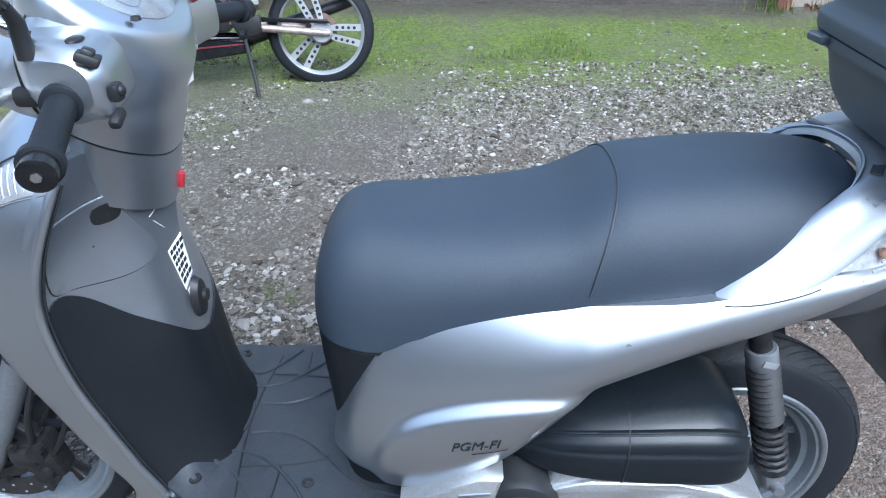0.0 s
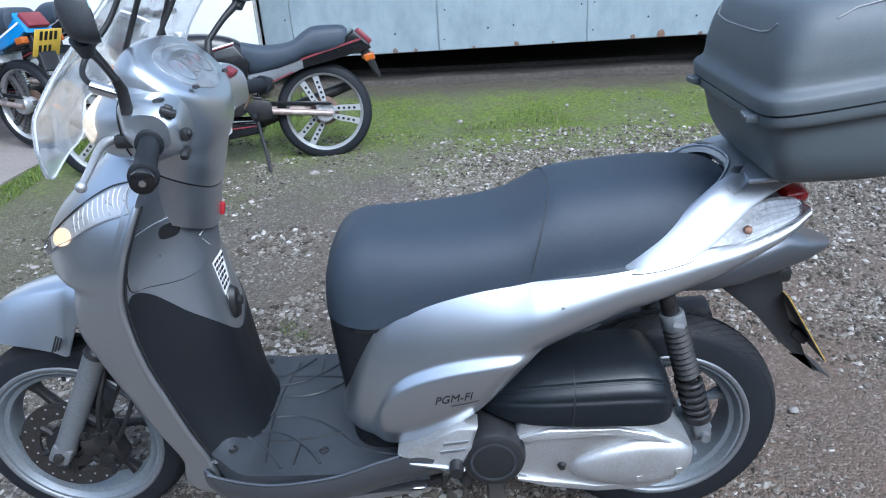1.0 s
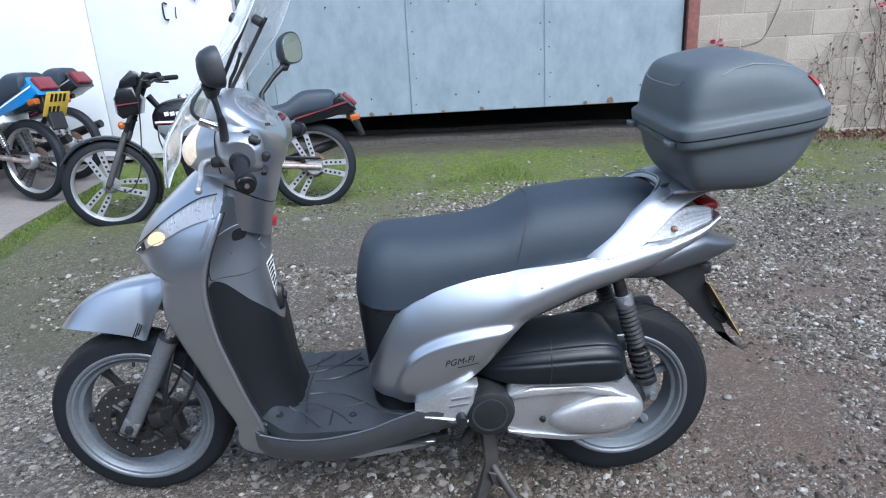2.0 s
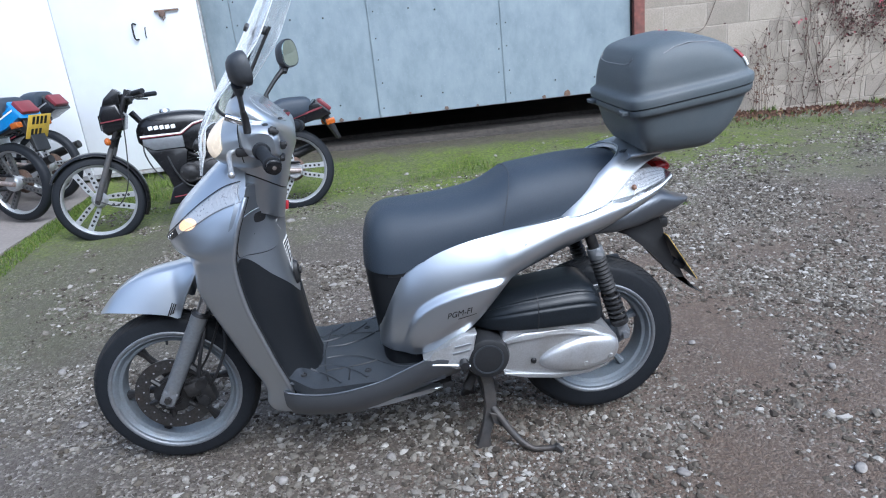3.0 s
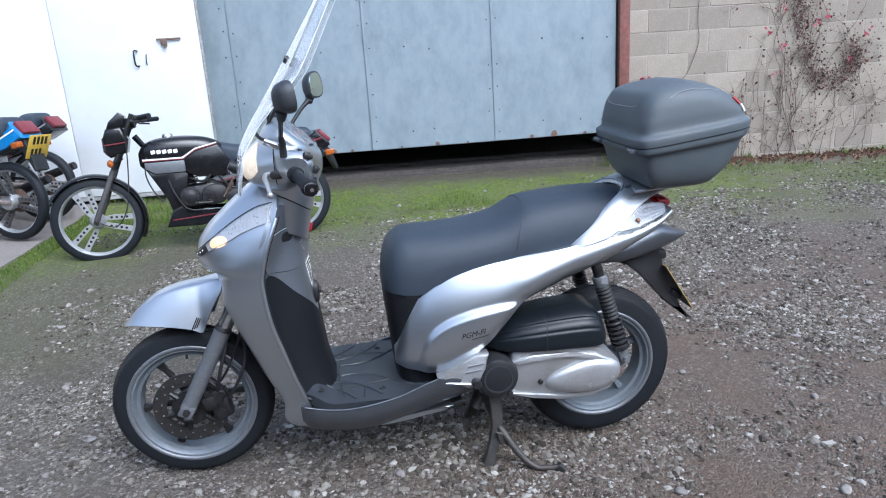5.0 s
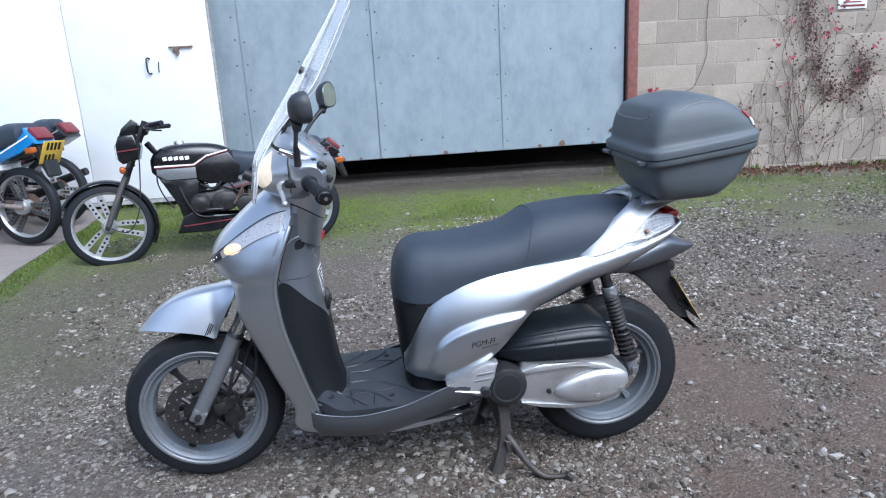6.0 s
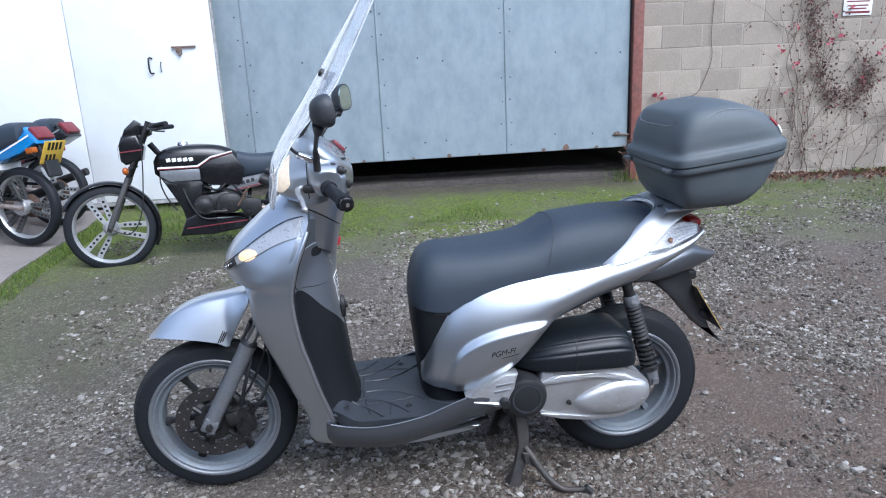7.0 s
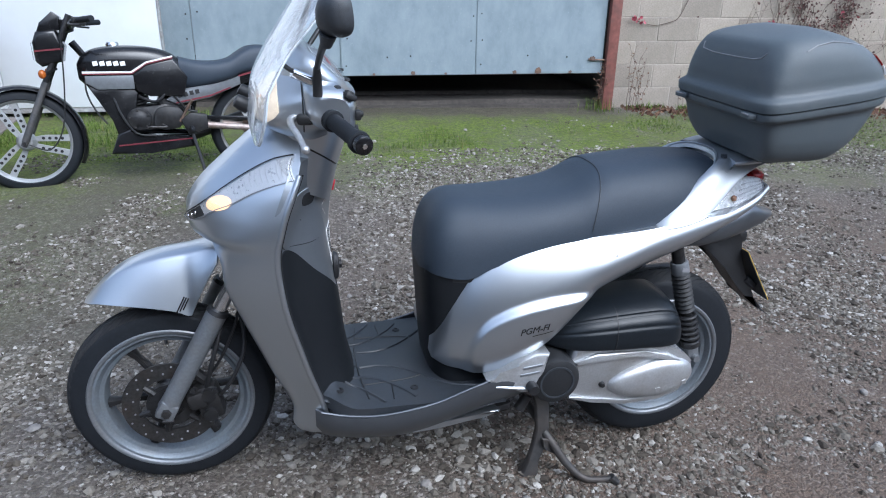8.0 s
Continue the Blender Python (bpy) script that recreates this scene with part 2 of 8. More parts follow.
def island_colours(name, stops, rough=0.9, bump=0.3, bump_scale=200, translucent=False):
    """Each loose piece of one mesh takes its own colour."""
    m = bpy.data.materials.new(name)
    m.use_nodes = True
    n, l = m.node_tree.nodes, m.node_tree.links
    b = n["Principled BSDF"]
    g = n.new("ShaderNodeNewGeometry")
    r = n.new("ShaderNodeValToRGB")
    e = r.color_ramp.elements
    e[0].position, e[0].color = stops[0][0], (*stops[0][1], 1)
    e[1].position, e[1].color = stops[-1][0], (*stops[-1][1], 1)
    for p, c in stops[1:-1]:
        e.new(p).color = (*c, 1)
    l.new(g.outputs["Random Per Island"], r.inputs["Fac"])
    t = n.new("ShaderNodeTexNoise")
    t.inputs["Scale"].default_value = bump_scale
    tc = n.new("ShaderNodeTexCoord")
    l.new(tc.outputs["Object"], t.inputs["Vector"])
    mr = n.new("ShaderNodeMapRange")
    mr.inputs["To Min"].default_value, mr.inputs["To Max"].default_value = 0.7, 1.3
    l.new(t.outputs["Fac"], mr.inputs["Value"])
    v = n.new("ShaderNodeVectorMath")
    v.operation = "SCALE"
    l.new(r.outputs["Color"], v.inputs[0])
    l.new(mr.outputs["Result"], v.inputs["Scale"])
    l.new(v.outputs["Vector"], b.inputs["Base Color"])
    b.inputs["Roughness"].default_value = rough
    b.inputs["Specular IOR Level"].default_value = 0.25
    return m


GRAVEL = island_colours("gravel_stones", [(0, (0.042, 0.034, 0.027)), (0.36, (0.104, 0.090, 0.072)), (0.70, (0.182, 0.164, 0.139)), (0.90, (0.265, 0.247, 0.218)), (1, (0.42, 0.40, 0.365))])
GRASS = island_colours("grass_blades", [(0, (0.050, 0.082, 0.012)), (0.5, (0.085, 0.138, 0.016)), (0.85, (0.130, 0.195, 0.024)), (1, (0.21, 0.18, 0.07))], 0.6)
LITTER = island_colours("leaf_litter", [(0, (0.075, 0.040, 0.030)), (0.6, (0.125, 0.066, 0.046)), (1, (0.24, 0.15, 0.095))], 0.8)
VINELEAF = island_colours("creeper_leaves", [(0, (0.06, 0.04, 0.035)), (0.7, (0.10, 0.052, 0.046)), (0.92, (0.13, 0.055, 0.05)), (1, (0.24, 0.05, 0.055))], 0.7)


def sheet_metal():
    """Galvanised sheet with blue-grey bloom, run-down streaks and rust freckles."""
    m = bpy.data.materials.new("galvanised_sheet")
    m.use_nodes = True
    n, l = m.node_tree.nodes, m.node_tree.links
    b = n["Principled BSDF"]
    tc = n.new("ShaderNodeTexCoord")
    mp = n.new("ShaderNodeMapping")
    mp.inputs["Scale"].default_value = (4, 4, 2.2)
    l.new(tc.outputs["Object"], mp.inputs["Vector"])
    streak = n.new("ShaderNodeTexNoise")
    streak.inputs["Scale"].default_value = 1.6
    streak.inputs["Detail"].default_value = 8
    streak.inputs["Roughness"].default_value = 0.7
    l.new(mp.outputs["Vector"], streak.inputs["Vector"])
    r = n.new("ShaderNodeValToRGB")
    e = r.color_ramp.elements
    e[0].position, e[0].color = 0.28, (0.188, 0.232, 0.258, 1)
    e[1].position, e[1].color = 0.76, (0.298, 0.350, 0.378, 1)
    e.new(0.5).color = (0.240, 0.290, 0.320, 1)
    l.new(streak.outputs["Fac"], r.inputs["Fac"])
    fine = n.new("ShaderNodeTexNoise")
    fine.inputs["Scale"].default_value = 55
    fine.inputs["Detail"].default_value = 6
    fine.inputs["Roughness"].default_value = 0.8
    l.new(tc.outputs["Object"], fine.inputs["Vector"])
    mk = n.new("ShaderNodeMapRange")
    mk.inputs["From Min"].default_value, mk.inputs["From Max"].default_value = 0.60, 0.75
    mk.inputs["To Max"].default_value = 0.55
    l.new(fine.outputs["Fac"], mk.inputs["Value"])
    mx = n.new("ShaderNodeMix")
    mx.data_type = "RGBA"
    mx.inputs["B"].default_value = (0.52, 0.56, 0.58, 1)
    l.new(mk.outputs["Result"], mx.inputs["Factor"])
    l.new(r.outputs["Color"], mx.inputs["A"])
    l.new(mx.outputs["Result"], b.inputs["Base Color"])
    b.inputs["Metallic"].default_value = 0.15
    rg = n.new("ShaderNodeMapRange")
    rg.inputs["To Min"].default_value, rg.inputs["To Max"].default_value = 0.45, 0.75
    l.new(streak.outputs["Fac"], rg.inputs["Value"])
    l.new(rg.outputs["Result"], b.inputs["Roughness"])
    bp = n.new("ShaderNodeBump")
    bp.inputs["Strength"].default_value = 0.12
    bp.inputs["Distance"].default_value = 0.01
    l.new(streak.outputs["Fac"], bp.inputs["Height"])
    l.new(bp.outputs["Normal"], b.inputs["Normal"])
    return m


SHEET = sheet_metal()


def yard():
    """Earth with fine gravel; damp brown drive, moss and thin grass towards the garage."""
    m = bpy.data.materials.new("gravel_yard")
    m.use_nodes = True
    n, l = m.node_tree.nodes, m.node_tree.links
    b = n["Principled BSDF"]
    tc = n.new("ShaderNodeTexCoord")
    P = tc.outputs["Object"]

    def noise_of(scale, detail=6, rough=0.6):
        t = n.new("ShaderNodeTexNoise")
        t.inputs["Scale"].default_value, t.inputs["Detail"].default_value, t.inputs["Roughness"].default_value = scale, detail, rough
        l.new(P, t.inputs["Vector"])
        return t.outputs["Fac"]

    def span(v, a, bb, lo=0.0, hi=1.0):
        r = n.new("ShaderNodeMapRange")
        for k, x in zip(("From Min", "From Max", "To Min", "To Max"), (a, bb, lo, hi)):
            r.inputs[k].default_value = x
        l.new(v, r.inputs["Value"])
        return r.outputs["Result"]

    def mix(f, a, bb):
        x = n.new("ShaderNodeMix")
        x.data_type = "RGBA"
        for s, v in (("Factor", f), ("A", a), ("B", bb)):
            if isinstance(v, tuple):
                x.inputs[s].default_value = (*v, 1)
            else:
                l.new(v, x.inputs[s])
        return x.outputs["Result"]

    def maths(op, a, bb):
        x = n.new("ShaderNodeMath")
        x.operation = op
        for i, v in enumerate((a, bb)):
            if isinstance(v, (int, float)):
                x.inputs[i].default_value = v
            else:
                l.new(v, x.inputs[i])
        return x.outputs["Value"]

    sep = n.new("ShaderNodeSeparateXYZ")
    l.new(P, sep.inputs["Vector"])
    sep_x, sep_y = sep.outputs["X"], sep.outputs["Y"]
    vor = n.new("ShaderNodeTexVoronoi")
    vor.inputs["Scale"].default_value = 105
    # bend the cells so that the chips are uneven in size and shape
    bend = n.new("ShaderNodeTexNoise")
    bend.inputs["Scale"].default_value, bend.inputs["Detail"].default_value = 38, 3
    l.new(P, bend.inputs["Vector"])
    off = n.new("ShaderNodeVectorMath")
    off.operation = "SCALE"
    off.inputs["Scale"].default_value = 0.022
    l.new(bend.outputs["Color"], off.inputs[0])
    moved = n.new("ShaderNodeVectorMath")
    moved.operation = "ADD"
    l.new(P, moved.inputs[0])
    l.new(off.outputs["Vector"], moved.inputs[1])
    l.new(moved.outputs["Vector"], vor.inputs["Vector"])
    vor2 = n.new("ShaderNodeTexVoronoi")
    vor2.inputs["Scale"].default_value = 260
    l.new(P, vor2.inputs["Vector"])
    chip = n.new("ShaderNodeRGBToBW")
    l.new(vor.outputs["Color"], chip.inputs["Color"])
    r = n.new("ShaderNodeValToRGB")
    e = r.color_ramp.elements
    e[0].position, e[0].color = 0.15, (0.060, 0.050, 0.041, 1)
    e[1].position, e[1].color = 0.90, (0.44, 0.41, 0.375, 1)
    e.new(0.5).color = (0.125, 0.107, 0.092, 1)
    e.new(0.74).color = (0.215, 0.190, 0.166, 1)
    l.new(chip.outputs["Val"], r.inputs["Fac"])
    earth = mix(span(noise_of(1.3), 0.38, 0.62), (0.098, 0.082, 0.060), (0.122, 0.106, 0.082))
    brown = maths("MULTIPLY", span(maths("ADD", sep_x, maths("MULTIPLY", maths("SUBTRACT", noise_of(0.7, 5, 0.7), 0.5), 2.4)), -0.1, 1.1), span(maths("ADD", sep_y, maths("MULTIPLY", maths("SUBTRACT", noise_of(0.8, 5, 0.7), 0.5), 2.0)), 2.3, 1.0))
    earth = mix(maths("MULTIPLY", brown, 0.95), earth, (0.142, 0.094, 0.063))
    earth = mix(maths("MULTIPLY", span(noise_of(45, 6, 0.75), 0.42, 0.66), 0.6), earth, (0.072, 0.054, 0.042))
    # the ground to the left of the drive is olive-brown and trodden
    olive = maths("MULTIPLY", span(maths("ADD", sep_x, maths("MULTIPLY", maths("SUBTRACT", noise_of(1.1, 6, 0.7), 0.5), 1.6)), 0.6, -0.6), span(sep_y, 0.1, 1.1))
    earth = mix(maths("MULTIPLY", olive, 0.75), earth, (0.074, 0.068, 0.038))
    stones = mix(maths("MULTIPLY", span(noise_of(2.2, 6, 0.65), 0.36, 0.64, 0.25, 0.92), maths("MULTIPLY", span(brown, 0.0, 1.0, 1.0, 0.45), span(olive, 0.0, 1.0, 1.0, 0.5))), earth, r.outputs["Color"])
    # moss thickens towards the garage wall
    soil = maths("MULTIPLY", span(sep_y, 3.75, 4.2), span(sep_x, 3.6, 3.2))
    stones = mix(maths("MULTIPLY", soil, 0.85), stones, mix(span(noise_of(16, 8, 0.8), 0.38, 0.62), (0.040, 0.030, 0.023), (0.100, 0.080, 0.060)))
    wob = maths("MULTIPLY", maths("SUBTRACT", noise_of(0.9, 6, 0.7), 0.5), 2.6)
    near_wall = span(maths("ADD", sep.outputs["Y"], wob), 1.9, 3.0)
    left_side = span(maths("ADD", maths("MULTIPLY", sep.outputs["X"], -1.0), wob), 0.3, 2.4, 0.0, 0.55)
    right_off = span(sep.outputs["X"], 3.2, 5.0, 1.0, 0.65)
    cover = maths("MULTIPLY", maths("MAXIMUM", near_wall, maths("MULTIPLY", left_side, span(sep.outputs["Y"], 0.2, 1.6))), right_off)
    patch = maths("MULTIPLY", span(noise_of(9, 10, 0.85), 0.33, 0.49), span(noise_of(1.9, 6, 0.7), 0.34, 0.54, 0.62, 1.0))
    # bare damp soil at the foot of the doors
    cover = maths("MULTIPLY", cover, span(maths("ADD", sep_y, maths("MULTIPLY", maths("SUBTRACT", noise_of(2.5, 6, 0.7), 0.5), 0.6)), 3.95, 4.25, 1.0, 0.12))
    moss = mix(span(noise_of(34, 7, 0.8), 0.38, 0.62), (0.046, 0.062, 0.012), (0.175, 0.235, 0.020))
    moss = mix(span(noise_of(5, 6, 0.7), 0.52, 0.64, 0.0, 0.5), moss, (0.085, 0.078, 0.028))
    green = mix(maths("MULTIPLY", cover, patch), stones, moss)
    l.new(green, b.inputs["Base Color"])
    l.new(span(noise_of(1.1), 0.35, 0.65, 0.65, 0.95), b.inputs["Roughness"])
    h = maths("ADD", maths("MULTIPLY", vor.outputs["Distance"], -1.0), maths("MULTIPLY", vor2.outputs["Distance"], -0.5))
    h2 = maths("ADD", h, maths("MULTIPLY", noise_of(40), 0.8))
    bp = n.new("ShaderNodeBump")
    bp.inputs["Strength"].default_value = 0.9
    bp.inputs["Distance"].default_value = 0.010
    l.new(h2, bp.inputs["Height"])
    l.new(bp.outputs["Normal"], b.inputs["Normal"])
    return m


YARD = yard()


# ---- shaping helpers ----
def thing(name, label, category, base=(0, 0, 0), group="", kind=""):
    ob = new(name)
    ob.empty_display_size = 0.1
    ob.location = base
    return tagged(ob, label, category, group, kind)


def finish(bm, name, mats, sharp=38):
    bmesh.ops.recalc_face_normals(bm, faces=bm.faces)
    for f in bm.faces:
        f.smooth = True
    for e in bm.edges:
        if len(e.link_faces) == 2 and e.calc_face_angle(0) > radians(sharp):
            e.smooth = False
    me = bpy.data.meshes.new(name)
    bm.to_mesh(me)
    bm.free()
    for m in mats if isinstance(mats, (list, tuple)) else [mats]:
        me.materials.append(m)
    return me


def part(name, bm, mat, parent, label="", sharp=38):
    ob = new(name, finish(bm, name, mat, sharp))
    ob.parent = parent
    if parent.type == "EMPTY":
        ob.matrix_parent_inverse = Matrix.Translation(-parent.location)
    return tagged(ob, label)


def single(name, bm, mat, label, category, group="", kind="", sharp=38):
    return tagged(new(name, finish(bm, name, mat, sharp)), label, category, group, kind)


def ip(keys, x):
    """Smooth reading of (x, value, value...) rows at x."""
    k = [r[0] for r in keys]
    if x <= k[0]:
        v = keys[0][1:]
    elif x >= k[-1]:
        v = keys[-1][1:]
    else:
        i = max(j for j in range(len(k) - 1) if k[j] <= x)
        h = k[i + 1] - k[i]
        t = (x - k[i]) / h
        v = []
        for c in range(1, len(keys[0])):
            def slope(j):
                a, b = max(j - 1, 0), min(j + 1, len(k) - 1)
                return (keys[b][c] - keys[a][c]) / (k[b] - k[a])
            p0, p1, m0, m1 = keys[i][c], keys[i + 1][c], slope(i) * h, slope(i + 1) * h
            v.append((2 * t ** 3 - 3 * t * t + 1) * p0 + (t ** 3 - 2 * t * t + t) * m0 + (3 * t * t - 2 * t ** 3) * p1 + (t ** 3 - t * t) * m1)
    return v[0] if len(v) == 1 else v


def sstep(a, b, x):
    t = min(1, max(0, (x - a) / (b - a)))
    return t * t * (3 - 2 * t)


def span_of(a, b, n):
    return [a + (b - a) * i / (n - 1) for i in range(n)]


def loft(rings, caps=True, closed=True, bm=None, loop=False):
    bm = bm or bmesh.new()
    vs = [[bm.verts.new(p) for p in r] for r in rings]
    n = len(vs[0])
    for i in range(len(vs) if loop else len(vs) - 1):
        a, b = vs[i], vs[(i + 1) % len(vs)]
        for j in range(n if closed else n - 1):
            k = (j + 1) % n
            try:
                bm.faces.new((a[j], a[k], b[k], b[j]))
            except ValueError:
                pass
    if caps and closed:
        bm.faces.new(vs[0][::-1])
        bm.faces.new(vs[-1])
    return bm


def shell(rows, thick, bm=None):
    """A surface given as rows of points, with thickness towards its back."""
    bm = bm or bmesh.new()
    start = len(bm.verts)
    nu, nv = len(rows), len(rows[0])
    pts = [[Vector(p) for p in r] for r in rows]
    front = [[bm.verts.new(p) for p in r] for r in pts]
    back = []
    for i in range(nu):
        line = []
        for j in range(nv):
            du = pts[min(i + 1, nu - 1)][j] - pts[max(i - 1, 0)][j]
            dv = pts[i][min(j + 1, nv - 1)] - pts[i][max(j - 1, 0)]
            nrm = du.cross(dv)
            nrm = nrm.normalized() if nrm.length > 1e-9 else Vector((0, 0, 1))
            line.append(bm.verts.new(pts[i][j] - nrm * thick))
        back.append(line)
    for i in range(nu - 1):
        for j in range(nv - 1):
            bm.faces.new((front[i][j], front[i][j + 1], front[i + 1][j + 1], front[i + 1][j]))
            bm.faces.new((back[i][j], back[i + 1][j], back[i + 1][j + 1], back[i][j + 1]))
    for i in range(nu - 1):
        bm.faces.new((front[i][0], front[i + 1][0], back[i + 1][0], back[i][0]))
        bm.faces.new((front[i][-1], back[i][-1], back[i + 1][-1], front[i + 1][-1]))
    for j in range(nv - 1):
        bm.faces.new((front[0][j], back[0][j], back[0][j + 1], front[0][j + 1]))
        bm.faces.new((front[-1][j], front[-1][j + 1], back[-1][j + 1], back[-1][j]))
    return bm


def curve_pts(pts, per=6, closed=False):
    pts = [Vector(p) for p in pts]
    n = len(pts)
    out = []
    for i in range(n if closed else n - 1):
        def g(j):
            return pts[j % n] if closed else pts[min(max(j, 0), n - 1)]
        p0, p1, p2, p3 = g(i - 1), g(i), g(i + 1), g(i + 2)
        for s in range(per):
            t = s / per
            out.append(0.5 * (2 * p1 + (p2 - p0) * t + (2 * p0 - 5 * p1 + 4 * p2 - p3) * t * t + (3 * p1 - p0 - 3 * p2 + p3) * t ** 3))
    if not closed:
        out.append(pts[-1])
    return out


def tube(pts, r, n=10, bm=None, smooth=0, caps=True):
    """A round bar along points; r is one radius, or one for each point."""
    pts = [Vector(p) for p in pts]
    rs = list(r) if isinstance(r, (list, tuple)) else [r] * len(pts)
    if smooth:
        m = len(pts)
        pts2 = curve_pts(pts, smooth)
        rs = [rs[min(int(i / smooth), m - 1)] + (rs[min(int(i / smooth) + 1, m - 1)] - rs[min(int(i / smooth), m - 1)]) * ((i % smooth) / smooth) for i in range(len(pts2))]
        pts = pts2
    rings = []
    side = None
    for i, p in enumerate(pts):
        d = (pts[min(i + 1, len(pts) - 1)] - pts[max(i - 1, 0)]).normalized()
        if side is None:
            side = d.cross(Vector((0.31, 0.83, 0.46))).normalized()
        side = (side - d * side.dot(d)).normalized()
        up = d.cross(side)
        rings.append([p + (side * math.cos(2 * math.pi * k / n) + up * math.sin(2 * math.pi * k / n)) * rs[i] for k in range(n)])
    return loft(rings, caps, bm=bm)


def lathe(profile, centre, n=48, axis="y", bm=None, arc=None):
    """profile: rows (radius, along the axle); closed ring round the axle through centre."""
    c = Vector(centre)
    rings = []
    for k in range(n):
        a = 2 * math.pi * k / n
        ca, sa = math.cos(a), math.sin(a)
        ring = []
        for r, s in profile:
            v = {"y": Vector((r * ca, s, r * sa)), "z": Vector((r * ca, r * sa, s)), "x": Vector((s, r * ca, r * sa))}[axis]
            ring.append(c + v)
        rings.append(ring)
    return loft(rings, False, True, bm, loop=True)


def rod_profile(r0, r1, y0, y1):
    return [(r0, y0), (r1, y0), (r1, y1), (r0, y1)]


def block(centre, size, bevel=0.004, rot=None, bm=None, segs=2):
    own = bmesh.new()
    bmesh.ops.create_cube(own, size=1.0)
    bmesh.ops.scale(own, vec=size, verts=own.verts)
    if bevel:
        bmesh.ops.bevel(own, geom=own.edges, offset=min(bevel, min(size) * 0.45), segments=segs, affect="EDGES", profile=0.5)
    m = Matrix.Translation(centre)
    if rot:
        m = m @ Euler([radians(a) for a in rot]).to_matrix().to_4x4()
    bmesh.ops.transform(own, matrix=m, verts=own.verts)
    if bm is None:
        return own
    return join(bm, own)


def join(bm, other):
    me = bpy.data.meshes.new("tmp")
    other.to_mesh(me)
    other.free()
    bm.from_mesh(me)
    bpy.data.meshes.remove(me)
    return bm


def slab(outline, y0, y1, bevel=0.006, smooth=0, segs=2, bm=None):
    """An outline of (x, z) points given depth from y0 to y1, with rounded rims."""
    pts = [Vector((x, 0, z)) for x, z in outline]
    if smooth:
        pts = curve_pts(pts, smooth, True)
    own = bmesh.new()
    a = [own.verts.new((p.x, y0, p.z)) for p in pts]
    b = [own.verts.new((p.x, y1, p.z)) for p in pts]
    fa, fb = own.faces.new(a), own.faces.new(b[::-1])
    n = len(a)
    for i in range(n):
        own.faces.new((a[i], b[i], b[(i + 1) % n], a[(i + 1) % n]))
    if bevel:
        rim = [e for f in (fa, fb) for e in f.edges]
        bmesh.ops.bevel(own, geom=rim, offset=bevel, segments=segs, affect="EDGES", profile=0.5)
    if bm is None:
        return own
    return join(bm, own)


def ball(centre, r, scale=(1, 1, 1), bm=None, u=16, v=10):
    own = bmesh.new()
    bmesh.ops.create_uvsphere(own, u_segments=u, v_segments=v, radius=r)
    bmesh.ops.scale(own, vec=scale, verts=own.verts)
    bmesh.ops.translate(own, vec=centre, verts=own.verts)
    return own if bm is None else join(bm, own)


def lettering(text, size, depth=0.0008):
    cu = bpy.data.curves.new("lettering", "FONT")
    cu.body, cu.size, cu.extrude = text, size, depth
    cu.align_x = "LEFT"
    tmp = new("tmp", cu)
    bpy.context.view_layer.update()
    me = bpy.data.meshes.new_from_object(tmp)
    bpy.data.objects.remove(tmp)
    bm = bmesh.new()
    bm.from_mesh(me)
    return bm


def smooth_noise(x, y, s=1.0):
    return noise.noise(Vector((x * s, y * s, 3.7)))


def ground_z(x, y):
    """The yard: falls gently to the right, rises towards the garage."""
    xc = min(max(x, -3.0), 3.0)
    near = 0.012 - 0.037 * xc
    far = 0.15 - 0.02 * min(max(x, -4), 6) + 0.05 * sstep(3.3, 4.4, y) * sstep(0.5, -1.5, x)
    far += 0.050 * sstep(3.45, 4.4, y) * sstep(5.6, 3.0, x) * sstep(-1.6, 0.2, x)
    z = near + (far - near) * sstep(0.5, 2.7, y)
    return z * sstep(25, 8, math.hypot(x, y))


# ---- ground ----
def build_ground():
    bm = bmesh.new()
    xs = [-600, -200, -80, -35, -18, -10] + span_of(-6, 9, 91) + [13, 20, 35, 80, 200, 600]
    ys = [-600, -200, -80, -35, -18, -10, -6] + span_of(-4, 5.6, 65) + [7, 9, 13, 20, 35, 80, 200, 600]
    rows = []
    for x in xs:
        rows.append([(x, y, ground_z(x, y) + (0.010 * smooth_noise(x, y, 1.7) + 0.004 * smooth_noise(x, y, 6) if abs(x) < 12 and abs(y) < 8 else 0)) for y in ys])
    loft(rows, False, False, bm)
    single("ground", bm, YARD, "damp brown earth and grey gravel yard with moss near the wall", "ground", kind="structure")


build_ground()


